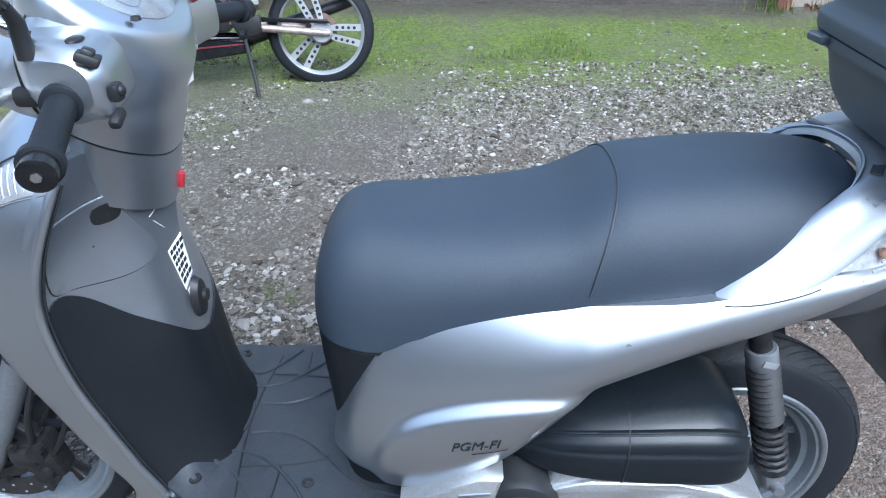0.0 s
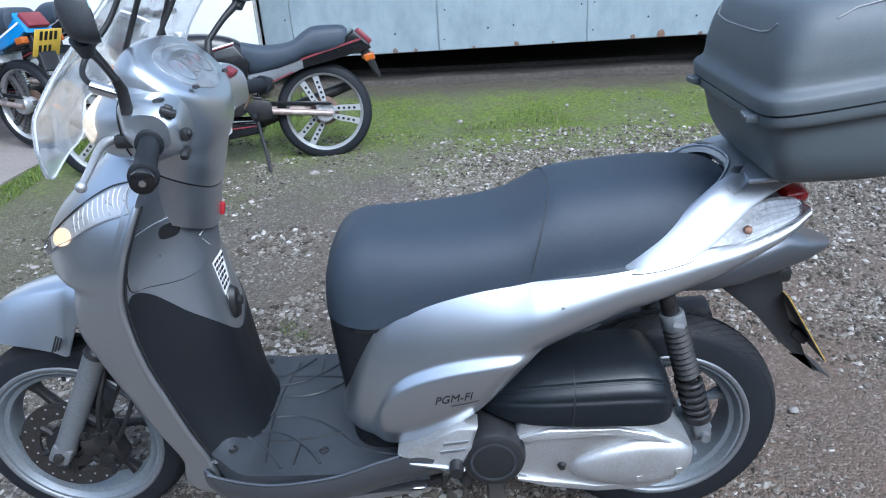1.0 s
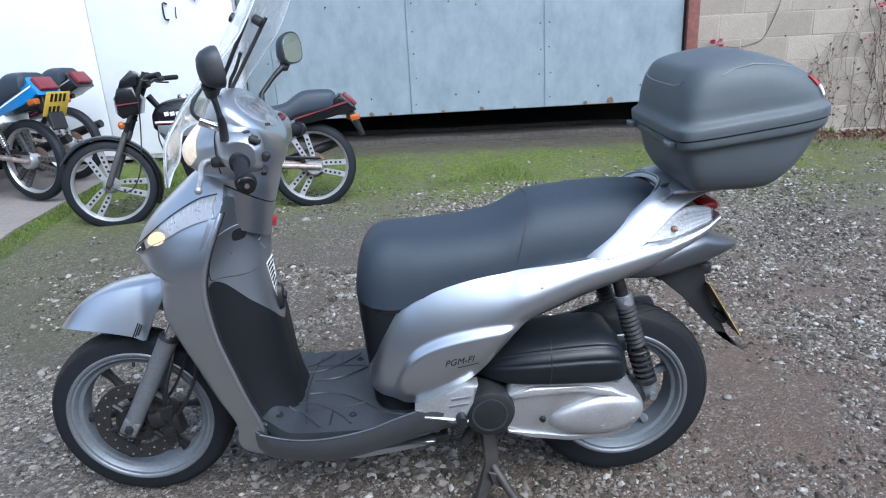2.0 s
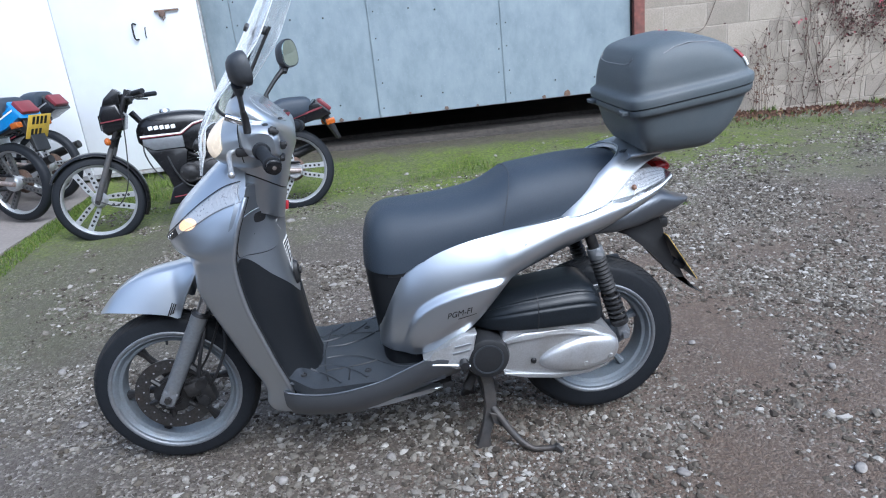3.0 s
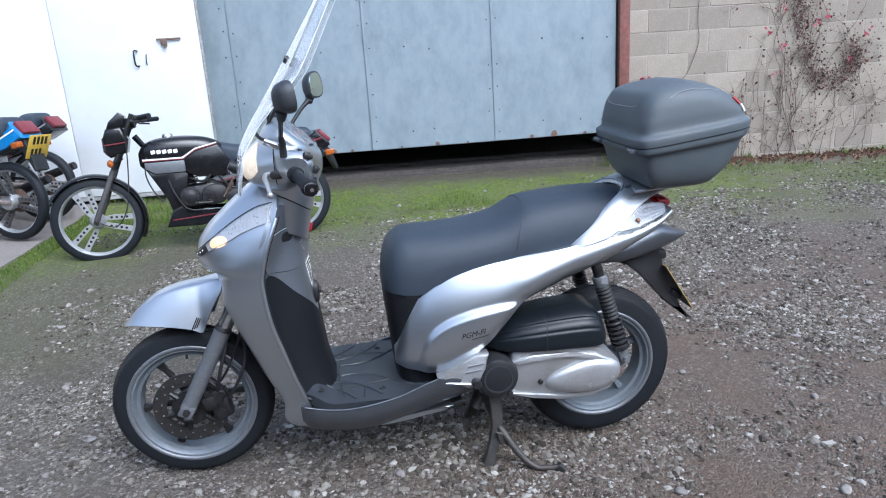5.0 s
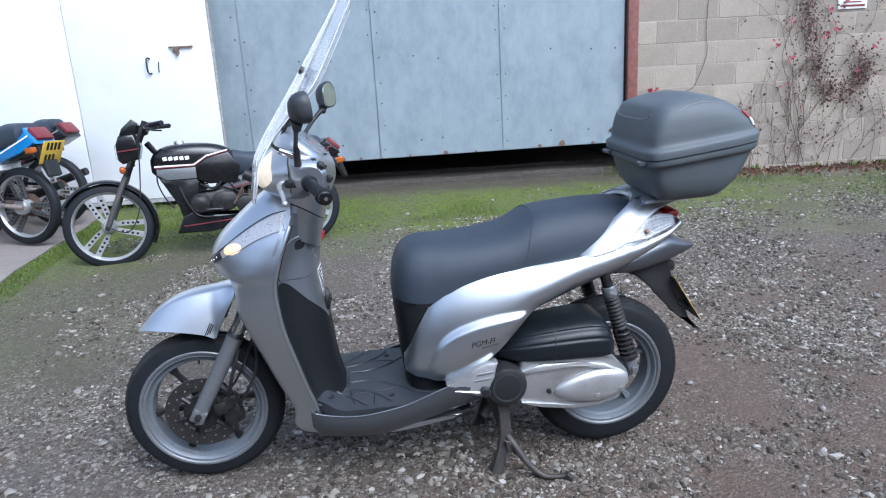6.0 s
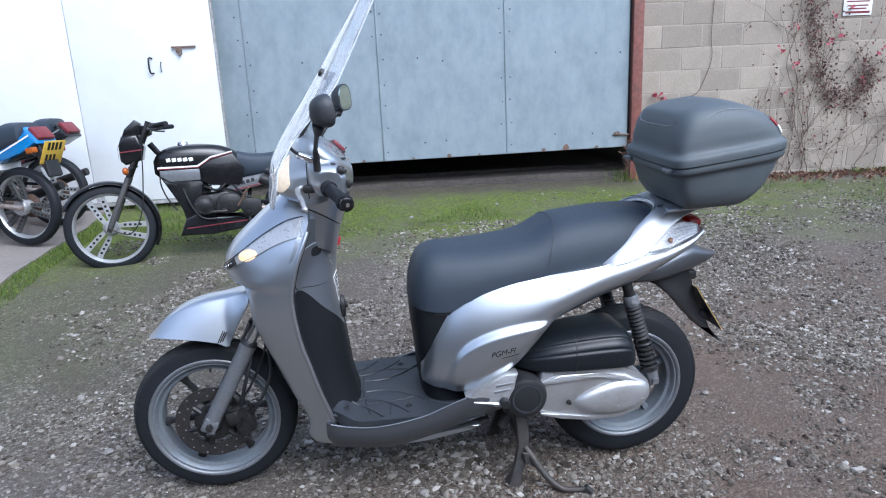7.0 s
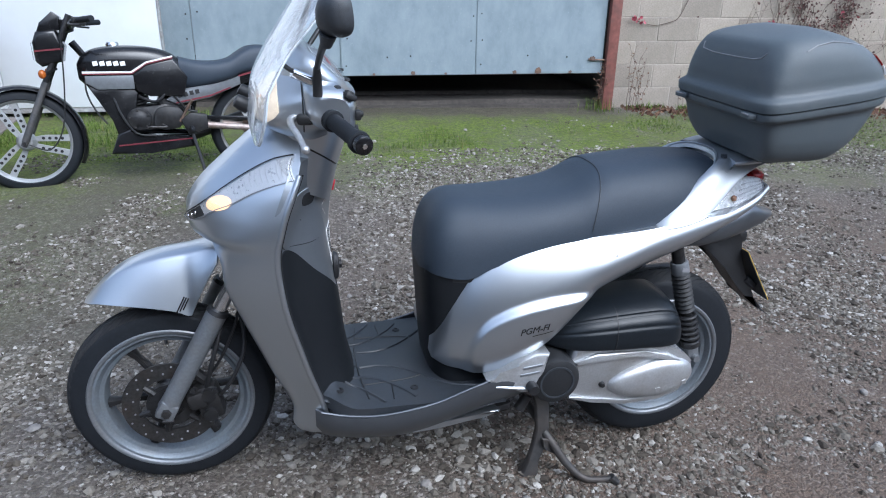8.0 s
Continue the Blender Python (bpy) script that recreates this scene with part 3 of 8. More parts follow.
# ---- garage front ----
def build_garage():
    # white boarded sliding door, standing proud of the grey one
    x0, x1, yd = -4.6, -0.58, 4.13
    wd = thing("door_1", "white painted boarded sliding garage door with weathered edge", "door", (-2.5, yd, 0.25), kind="structure")
    xs = [-4.6, -3.9, -2.86, -1.74, -0.58]
    for i in range(len(xs) - 1):
        part("panel", block(((xs[i] + xs[i + 1]) / 2, yd + 0.03, 1.66), (xs[i + 1] - xs[i] - 0.006, 0.045, 2.72), 0.004), DOOR_WHITE, wd)
    part("edge_strip", block((-0.572, yd + 0.03, 1.66), (0.018, 0.05, 2.72), 0.003), DOOR_STRIP, wd, "chipped red and white door edge")
    part("bottom_strip", block((-2.59, yd + 0.03, 0.285), (4.02, 0.03, 0.05), 0.004), DOOR_STRIP, wd, "grey weathered bottom rail")
    bm = tube([(-1.10, yd + 0.005, 1.50), (-1.12, yd - 0.03, 1.50), (-1.12, yd - 0.03, 1.39), (-1.10, yd + 0.005, 1.38)], 0.007, 8, smooth=3)
    part("handle", bm, GREASY, wd, "dark iron pull handle")
    bm = tube([(-1.03, yd + 0.005, 1.47), (-1.03, yd - 0.012, 1.46), (-1.035, yd - 0.012, 1.40), (-1.035, yd + 0.005, 1.39)], 0.004, 6, smooth=3)
    part("staple", bm, GREASY, wd)
    bm = block((-0.83, yd - 0.008, 1.585), (0.20, 0.012, 0.016), 0.003)
    block((-0.87, yd - 0.012, 1.565), (0.05, 0.014, 0.05), 0.004, bm=bm)
    tube([(-0.87, yd - 0.015, 1.545), (-0.865, yd - 0.02, 1.51), (-0.845, yd - 0.02, 1.535)], 0.006, 6, bm)
    part("hasp", bm, RUSTY, wd, "rusty hasp and staple")

    # grey galvanised sheet door, hung clear of the ground
    y = 4.46
    gd = thing("door_2", "blue-grey galvanised sheet metal garage door hung above a dark gap", "door", (1.4, y, 0.47), kind="structure")
    edges = [-0.62, -0.38, 0.82, 2.03, 3.27]
    for i in range(4):
        w = edges[i + 1] - edges[i]
        bm = bmesh.new()
        rows = []
        for a in span_of(0, 1, 13):
            rows.append([(edges[i] + 0.002 + a * (w - 0.004), y + 0.004 * smooth_noise(edges[i] + a * w, z, 1.6) + (0.003 if i % 2 else 0), z) for z in span_of(0.472, 3.0, 19)])
        shell(rows, 0.004, bm)
        part("sheet", bm, SHEET, gd)
    part("seam_strip", block((2.03, y - 0.005, 1.74), (0.014, 0.005, 2.52), 0.002), SHEET, gd)
    part("seam_strip", block((0.82, y - 0.005, 1.74), (0.014, 0.005, 2.52), 0.002), SHEET, gd)
    part("bottom_rail", block((1.34, y + 0.03, 0.486), (3.86, 0.04, 0.04), 0.004), RUSTY, gd, "rusty bottom rail")
    rng = random.Random(4)
    rust = bmesh.new()
    for cx, s in ((2.63, 0.034), (1.45, 0.02), (2.40, 0.02), (0.62, 0.016), (1.75, 0.012), (0.45, 0.02), (2.95, 0.016), (1.1, 0.012)):
        cz = 0.473 + s * 0.7
        ring = [(cx + s * (0.8 + 0.35 * rng.random()) * math.cos(a), y - 0.0075, max(0.4735, cz + s * (0.7 + 0.5 * rng.random()) * math.sin(a))) for a in span_of(0, 2 * math.pi * 13 / 14, 14)]
        loft([ring, [(p[0], y - 0.003, p[2]) for p in ring]], True, True, rust)
    part("rust_flakes", rust, RUSTY, gd, "brown rust patches along the bottom edge")
    for px in edges[1:4]:
        for dx in (-0.045, 0.045):
            for z in span_of(0.56, 2.9, 12):
                if rng.random() < 0.8:
                    part("rivet", lathe([(0.0005, -0.006), (0.005, -0.004), (0.007, 0.0), (0.0005, 0.002)], (px + dx + rng.uniform(-0.01, 0.01), y - 0.003, z + rng.uniform(-0.015, 0.015)), 8), GREASY, gd)
    for px in (0.1, 0.44, 1.42, 1.2, 2.5, 2.9, 3.17):
        for z in (0.62, 1.40, 2.0):
            part("rivet", lathe([(0.0005, -0.006), (0.006, -0.004), (0.008, 0.0), (0.0005, 0.002)], (px + rng.uniform(-0.03, 0.03), y - 0.003, z + rng.uniform(-0.02, 0.02)), 8), GREASY, gd)
    bm = tube([(3.12, y - 0.012, 0.60), (3.30, y - 0.02, 0.59)], 0.008, 8)
    block((3.16, y - 0.012, 0.605), (0.05, 0.02, 0.035), 0.004, bm=bm)
    part("bolt", bm, RUSTY, gd, "rusty sliding bolt")

    # opening behind the gap; inner walls and unseen roof are added to shut out light
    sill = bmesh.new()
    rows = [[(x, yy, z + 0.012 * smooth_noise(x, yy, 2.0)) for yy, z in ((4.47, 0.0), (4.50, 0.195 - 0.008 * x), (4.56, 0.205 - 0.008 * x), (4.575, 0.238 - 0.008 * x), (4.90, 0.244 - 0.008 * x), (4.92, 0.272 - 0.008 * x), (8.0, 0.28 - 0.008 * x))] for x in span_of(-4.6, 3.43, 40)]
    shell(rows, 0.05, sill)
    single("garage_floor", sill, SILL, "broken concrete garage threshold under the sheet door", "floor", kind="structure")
    for nm, c, s, mt in (("wall_back", (-0.6, 8.1, 1.6), (8.3, 0.2, 3.6), VOID), ("wall_left", (-4.75, 5.9, 1.6), (0.25, 4.6, 3.6), VOID),
                         ("wall_right", (3.56, 6.4, 1.6), (0.2, 3.3, 3.6), VOID)):
        single(nm, block(c, s, 0), mt, "inner garage wall added to keep the gap dark", "wall", kind="structure")
    # unseen walls round the camera, added to darken what the silver paint reflects
    for nm, c, s in (("shade_wall_south", (1.5, -9.0, 2.3), (26.0, 0.25, 5.0)), ("shade_wall_west", (-11.6, -2.4, 2.3), (0.25, 13.4, 5.0)), ("shade_wall_east", (14.4, -2.2, 1.7), (0.25, 13.6, 3.8))):
        single(nm, block(c, s, 0.01), SHADE_WALL, "unseen plain wall added to darken reflections", "wall", kind="structure")
    single("wall_far_left", block((-8.3, 4.3, 1.7), (7.0, 0.25, 3.4), 0.01), BLOCK, "plain concrete block yard wall", "wall", kind="structure")
    single("roof", block((-0.5, 6.2, 3.32), (9.2, 4.2, 0.12), 0.01), VOID, "unseen plain roof added to keep the garage dark", "roof", kind="structure")
    single("lintel", block((-0.6, 4.5, 3.14), (8.2, 0.2, 0.26), 0.01), DOOR_STRIP, "grey door track above the garage doors", "trim", kind="structure")
    bm = block((3.34, 4.47, 1.6), (0.105, 0.12, 3.2), 0.006)
    single("door_post", bm, POST, "flaking red-brown painted steel door post", "post", kind="structure")
    single("post_edge", block((3.278, 4.475, 1.7), (0.014, 0.03, 2.6), 0.002), INK, "dark rubber strip between door and post", "trim", kind="structure")


build_garage()


# ---- the scooter: x runs from the front wheel to the back, y = 0 is its middle ----
scooter = thing("scooter", "silver large-wheel scooter with tall screen, black seat and centre stand", "scooter", (0.7, 0, -0.01))
FW, RW = Vector((0.008, 0, 0.2705)), Vector((1.373, 0, 0.2405))


def tyre(c, R, rim, width, parent, tread=58):
    w = width / 2
    prof = []
    for k in range(17):
        a = math.pi * k / 16
        r = rim + (R - rim) * (math.sin(a) ** 0.55)
        prof.append((r, -w * math.cos(a) * (1.0 if 2 < k < 14 else 0.93)))
    prof += [(rim - 0.006, w * 0.72), (rim - 0.006, -w * 0.72)]
    ob = part("tyre", lathe(prof, c, 72), RUBBER, parent, "worn black tyre")
    # slanted tread lugs
    bm = bmesh.new()
    for k in range(tread):
        for sgn in (-1, 1):
            ring = []
            for s, wd in ((0.08, 0.0112), (0.32, 0.0115), (0.58, 0.0115), (0.86, 0.0100)):
                a = 2 * math.pi * (k + (0.5 if sgn > 0 else 0)) / tread + 0.40 * s
                yy = sgn * w * s * 0.92
                rr = rim + (R - rim) * (max(0.0, 1 - (yy / w) ** 2) ** 0.275) + 0.0002
                da = wd * 1.1 / R
                row = []
                for aa, up in ((a - da, -0.003), (a - da * 0.88, 0.0016), (a + da * 0.88, 0.0016), (a + da, -0.003)):
                    row.append(c + Vector(((rr + up) * math.cos(aa), yy, (rr + up) * math.sin(aa))))
                ring.append(row)
            loft(ring, False, False, bm)
    part("tread", bm, TREAD, ob, "shallow slanted tread blocks")
    return ob


def scooter_wheel(name, c, R, rim, width, spokes, phase, label):
    half = [(rim - 0.034, 0.0), (rim - 0.033, 0.022), (rim - 0.030, 0.029), (rim - 0.020, 0.033), (rim - 0.016, 0.040), (rim - 0.011, 0.0455), (rim + 0.003, 0.046), (rim + 0.003, 0.038), (rim - 0.006, 0.030), (rim - 0.012, 0.0)]
    ly = width / 2 * 0.95
    half = [(r, ly / 0.046 * 0.93 * y) for r, y in half]
    prof = [(r, -y) for r, y in half] + [(r, y) for r, y in half[-2:0:-1]]
    root = part(name, lathe(prof, c, 72), ALLOY, scooter, label)
    tyre(c, R, rim, width, root)
    for s in (-1, 1):
        part("rim_lip", lathe([(rim - 0.006, s * (ly - 0.006)), (rim - 0.004, s * (ly - 0.001)), (rim + 0.000, s * (ly + 0.0015)), (rim + 0.005, s * (ly + 0.0015)), (rim + 0.008, s * (ly - 0.001)), (rim + 0.007, s * (ly - 0.012)), (rim - 0.006, s * (ly - 0.012))], c, 72), FORK, root, "paler rim lip")
    part("hub", lathe([(0.012, -0.05), (0.045, -0.05), (0.05, -0.02), (0.05, 0.02), (0.045, 0.05), (0.012, 0.05)], c, 32), GREASY, root)
    for k in range(spokes):
        a = 2 * math.pi * k / spokes + phase
        d, t = Vector((math.cos(a), 0, math.sin(a))), Vector((-math.sin(a), 0, math.cos(a)))
        rings = []
        for r, hw, hd in ((0.035, 0.016, 0.016), (0.09, 0.010, 0.012), (rim - 0.06, 0.008, 0.011), (rim - 0.031, 0.014, 0.016)):
            p = c + d * r
            rings.append([p + t * hw * u + Vector((0, hd * v, 0)) for u, v in ((-1, -0.5), (-0.6, -1), (0.6, -1), (1, -0.5), (1, 0.5), (0.6, 1), (-0.6, 1), (-1, 0.5))])
        part("spoke", loft(rings), GREASY if name == "front_wheel" else ALLOY, root)
    return root


fwheel = scooter_wheel("front_wheel", FW, 0.2535, 0.1955, 0.100, 6, math.radians(5), "grey alloy front wheel")
rwheel = scooter_wheel("rear_wheel", RW, 0.2695, 0.1885, 0.120, 5, math.radians(20), "grey alloy rear wheel")
bm = tube([FW + Vector((0.0, -0.012, 0.192)), FW + Vector((0.0, -0.022, 0.150))], 0.004, 8)
part("valve", bm, INK, fwheel)

# front brake disc with drilled holes, carrier and caliper
dy = -0.062
prof = rod_profile(0.076, 0.118, dy - 0.003, dy + 0.003)
disc = part("brake_disc", lathe(prof, FW, 72), DISC, scooter, "drilled brown steel brake disc")
bm = bmesh.new()
for k in range(30):
    a = 2 * math.pi * k / 30
    r = 0.090 + 0.018 * (k % 2) + 0.001
    lathe([(0.0003, -0.0012), (0.0026, -0.0012), (0.0026, 0.0002), (0.0003, 0.0002)], FW + Vector((r * math.cos(a), dy - 0.003, r * math.sin(a))), 8, bm=bm)
tagged(part("drill_holes", bm, GREY_PRINT, disc, "pale drilled holes"), kind="stuff")
carr = part("disc_carrier", lathe(rod_profile(0.02, 0.060, dy - 0.006, dy + 0.01), FW, 40), GREASY, disc)
for k in range(6):
    a = 2 * math.pi * k / 6 + 0.3
    d = Vector((math.cos(a), 0, math.sin(a)))
    part("carrier_arm", tube([FW + d * 0.05 + Vector((0, dy, 0)), FW + d * 0.082 + Vector((0, dy, 0))], [0.011, 0.008], 8), GREASY, disc)
bm = lathe(rod_profile(0.030, 0.052, dy - 0.012, dy - 0.006), FW, 40)
part("sensor_ring", bm, GREASY, disc)
cal = FW + Vector((0.094, -0.072, 0.010))
bm = block(cal + Vector((0, 0, 0.0)), (0.062, 0.05, 0.10), 0.014, (0, -12, 0))
block(cal + Vector((-0.026, -0.012, 0.012)), (0.05, 0.045, 0.05), 0.014, (0, -12, 0), bm)
for dz in (-0.028, 0.028):
    lathe([(0.0005, -0.035), (0.017, -0.035), (0.019, 0.0), (0.0005, 0.0)], cal + Vector((0.004, 0, dz)), 20, bm=bm)
for p in ((0.02, -0.03, 0.045), (-0.03, -0.03, 0.05), (0.015, -0.03, -0.05)):
    lathe([(0.0005, -0.012), (0.007, -0.012), (0.007, 0.0), (0.0005, 0.0)], cal + Vector(p), 6, bm=bm)
tube([cal + Vector((-0.05, 0.0, -0.01)), cal + Vector((-0.02, 0, -0.01))], 0.012, 8, bm)
tube([cal + Vector((0.0, 0.0, 0.05)), cal + Vector((-0.03, 0.0, 0.085))], 0.014, 8, bm)
part("brake_caliper", bm, GREASY, scooter, "dirty dark brake caliper")
bm = tube([cal + Vector((0, -0.02, 0.05)), cal + Vector((0.02, -0.03, 0.12)), cal + Vector((0.045, -0.01, 0.2)), cal + Vector((0.06, 0.03, 0.29))], 0.006, 8, smooth=4)
tube([cal + Vector((0.03, -0.02, 0.02)), cal + Vector((0.07, -0.03, 0.08)), cal + Vector((0.10, -0.01, 0.16)), cal + Vector((0.085, 0.03, 0.28))], 0.005, 8, bm, smooth=4)
tube([cal + Vector((-0.02, 0.02, 0.04)), cal + Vector((0.03, 0.0, 0.10)), cal + Vector((0.08, 0.01, 0.20)), cal + Vector((0.1, 0.03, 0.28))], 0.004, 8, bm, smooth=4)
part("brake_hose", bm, INK, scooter)

# fork: grey sliders over bright stanchions
fdir = Vector((0.146, 0, 0.257)).normalized()
for sy in (-1, 1):
    foot = Vector((0.003, 0.088 * sy, 0.277))
    bm = tube([foot - fdir * 0.018, foot, foot + fdir * 0.03, foot + fdir * 0.26, foot + fdir * 0.295], [0.018, 0.026, 0.024, 0.025, 0.026], 20)
    leg = part("fork_slider", bm, FORK, scooter, "grey alloy fork slider")
    part("axle_lug", block(foot + Vector((0, sy * 0.008, 0)), (0.046, 0.034, 0.046), 0.006, (0, 30, 0)), FORK, leg)
    part("axle_nut", lathe([(0.0005, sy * 0.034), (0.011, sy * 0.034), (0.013, sy * 0.022), (0.0005, sy * 0.018)], foot, 6), DISC, leg)
    part("clamp_bolt", tube([foot + Vector((-0.012, sy * 0.02, -0.026)), foot + Vector((0.014, sy * 0.02, -0.027))], 0.0055, 8), GREASY, leg)
    part("dust_seal", tube([foot + fdir * 0.292, foot + fdir * 0.302], [0.0275, 0.024], 20), INK, leg)
    part("stanchion", tube([foot + fdir * 0.29, foot + fdir * 0.56], 0.0175, 16), CHROME, scooter, "chrome fork tube")

# front mudguard
keys = [(-0.160, 0.556, 0.552, 0.020), (-0.146, 0.570, 0.560, 0.045), (-0.118, 0.599, 0.566, 0.065), (-0.084, 0.627, 0.565, 0.077), (-0.038, 0.651, 0.561, 0.086), (0.015, 0.667, 0.553, 0.092), (0.06, 0.674, 0.542, 0.094), (0.088, 0.678, 0.530, 0.094), (0.098, 0.680, 0.550, 0.094), (0.115, 0.682, 0.585, 0.093), (0.135, 0.684, 0.62, 0.092), (0.16, 0.686, 0.66, 0.09)]
rows = []
for x in span_of(-0.160, 0.16, 42):
    zt, zb, w = ip(keys, x)
    row = []
    for q in span_of(-1, 1, 27):
        s = abs(q)
        if s < 0.45:
            u = s / 0.45
            yy, zz = w * 0.50 * math.sin(u * math.pi / 2), zt - (zt - zb) * 0.10 * (1 - math.cos(u * math.pi / 2))
        else:
            u = (s - 0.45) / 0.55
            yy, zz = w * (0.50 + 0.50 * u ** 0.85), zt - (zt - zb) * (0.10 + 0.90 * u)
        row.append((x, math.copysign(yy, q), zz))
    rows.append(row)
fender = part("front_mudguard", shell(rows, 0.003), SILVER, scooter, "silver painted front mudguard")
bm = bmesh.new()
for k in range(3):
    block((0.068 + 0.006 * k, -0.0945, 0.562), (0.003, 0.002, 0.045 - 0.006 * k), 0, (0, 28, 0), bm)
part("decal", bm, INK, fender, "small black vertical decal")

# front cowl: level cuts, x at shares of the half width
COWL = [
    (0.206, 0.176, 0.425, 0.418, 0.405, 0.392, 0.385, 0.415),
    (0.214, 0.182, 0.405, 0.396, 0.376, 0.354, 0.345, 0.400),
    (0.228, 0.185, 0.388, 0.376, 0.352, 0.328, 0.325, 0.393),
    (0.250, 0.187, 0.375, 0.362, 0.340, 0.314, 0.316, 0.389),
    (0.300, 0.190, 0.355, 0.340, 0.322, 0.308, 0.325, 0.381),
    (0.390, 0.200, 0.335, 0.315, 0.290, 0.270, 0.295, 0.355),
    (0.480, 0.207, 0.320, 0.300, 0.262, 0.236, 0.268, 0.332),
    (0.560, 0.212, 0.290, 0.270, 0.226, 0.206, 0.246, 0.312),
    (0.630, 0.214, 0.215, 0.205, 0.186, 0.184, 0.234, 0.302),
    (0.690, 0.212, 0.152, 0.158, 0.170, 0.191, 0.238, 0.298),
    (0.722, 0.210, 0.138, 0.147, 0.170, 0.201, 0.246, 0.300),
    (0.736, 0.210, 0.108, 0.118, 0.147, 0.186, 0.240, 0.303),
    (0.765, 0.208, 0.095, 0.109, 0.146, 0.196, 0.252, 0.311),
    (0.800, 0.202, 0.100, 0.116, 0.156, 0.210, 0.268, 0.322),
    (0.850, 0.190, 0.135, 0.150, 0.187, 0.238, 0.293, 0.343),
    (0.900, 0.168, 0.190, 0.202, 0.230, 0.275, 0.322, 0.362),
    (0.945, 0.130, 0.245, 0.253, 0.272, 0.303, 0.338, 0.365),
    (0.975, 0.095, 0.285, 0.290, 0.303, 0.322, 0.345, 0.365),
]
FR = [0, 0.35, 0.6, 0.8, 0.93, 1.0]
INNER = [
    (0.225, 0.150, 0.50, 0.495, 0.48, 0.46, 0.44, 0.43),
    (0.290, 0.188, 0.476, 0.472, 0.458, 0.43, 0.40, 0.384),
    (0.330, 0.195, 0.466, 0.460, 0.438, 0.402, 0.377, 0.371),
    (0.400, 0.202, 0.452, 0.445, 0.416, 0.373, 0.357, 0.354),
    (0.480, 0.208, 0.444, 0.436, 0.401, 0.352, 0.336, 0.334),
    (0.580, 0.214, 0.434, 0.425, 0.385, 0.335, 0.315, 0.310),
    (0.690, 0.215, 0.425, 0.406, 0.364, 0.325, 0.305, 0.300),
    (0.780, 0.207, 0.432, 0.396, 0.356, 0.330, 0.319, 0.315),
    (0.860, 0.188, 0.446, 0.412, 0.376, 0.358, 0.349, 0.347),
    (0.910, 0.162, 0.440, 0.420, 0.396, 0.378, 0.368, 0.365),
]


def at_level(table, z, y, lift=0.0):
    r = ip(table, z)
    w = r[0]
    q = min(abs(y) / w, 1.0)
    return ip(list(zip(FR, r[1:])), q) + lift


def half(table, z):
    return ip(table, z)[0]


rings = []
for z in span_of(0.206, 0.975, 96):
    w = half(COWL, z)
    ring = []
    for q in span_of(-1, 1, 49):
        qq = math.copysign(1 - (1 - abs(q)) ** 1.35, q)
        ring.append((at_level(COWL, z, qq * w), qq * w, z))
    xb = ip(list(zip(FR, ip(COWL, z)[1:])), 1.0)
    ring += [(xb - 0.004, w * 0.9, z), (xb + 0.0, -w * 0.9, z)]
    rings.append(ring)
cowl = part("front_cowl", loft(rings), SILVER, scooter, "silver front cowl and leg shield")

rows = []
for z in span_of(0.235, 0.91, 50):
    w = half(INNER, z) - 0.003
    rows.append([(at_level(INNER, z, q * w), q * w, z) for q in span_of(-1, 1, 41)])
shield = part("inner_leg_shield", shell(rows, -0.02), SILVER_DULL, scooter, "grey inner leg shield")


def knee_top(y):
    a = abs(y)
    return ip([(0.0, 0.534), (0.024, 0.541), (0.063, 0.570), (0.113, 0.634), (0.147, 0.692), (0.166, 0.712), (0.182, 0.716), (0.191, 0.706), (0.197, 0.682), (0.202, 0.664), (0.208, 0.652)], a)


rows = []
for q in span_of(-0.992, 0.992, 81):
    col = []
    for t in span_of(0, 1, 36):
        yy = q * 0.206
        z = 0.25 + (knee_top(yy) - 0.25) * t
        w = half(INNER, z)
        y2 = q * (w - 0.002)
        col.append((at_level(INNER, z, y2, 0.004), y2, z))
    rows.append(col)
part("knee_panel", shell(rows, 0.004), KNEE, scooter, "matt black knee panel")
# rolled silver rim where cowl and inner shield meet, with the dark joint beside it
for sy in (-1, 1):
    rim_pts, gap_pts = [], []
    for z in span_of(0.268, 0.885, 40):
        w = half(COWL, z)
        x = at_level(COWL, z, w)
        rim_pts.append(Vector((x + 0.003, sy * (w - 0.002), z)))
        gap_pts.append(Vector((x + 0.0105, sy * (w - 0.0085), z)))
    part("cowl_rim", tube(rim_pts, 0.0068, 10), SILVER, cowl, "bright rolled edge of the leg shield")
    part("rim_joint", tube(gap_pts, 0.0022, 6), INK, cowl)


def patch(outline, lift, depth, mat, name, parent, label="", sub=5, table=INNER):
    """A thin plate that lies on the inner shield: outline of (y, z)."""
    pts = curve_pts([(0, y, z) for y, z in outline], sub, True)
    c = sum(pts, Vector()) / len(pts)
    rows = []
    for s in (1.0, 0.97, 0.66, 0.33, 0.02):
        rows.append([(at_level(table, (c + (p - c) * s).z, (c + (p - c) * s).y, lift if s < 0.99 else lift - depth), (c + (p - c) * s).y, (c + (p - c) * s).z) for p in pts])
    return part(name, loft(rows, False), mat, parent, label)


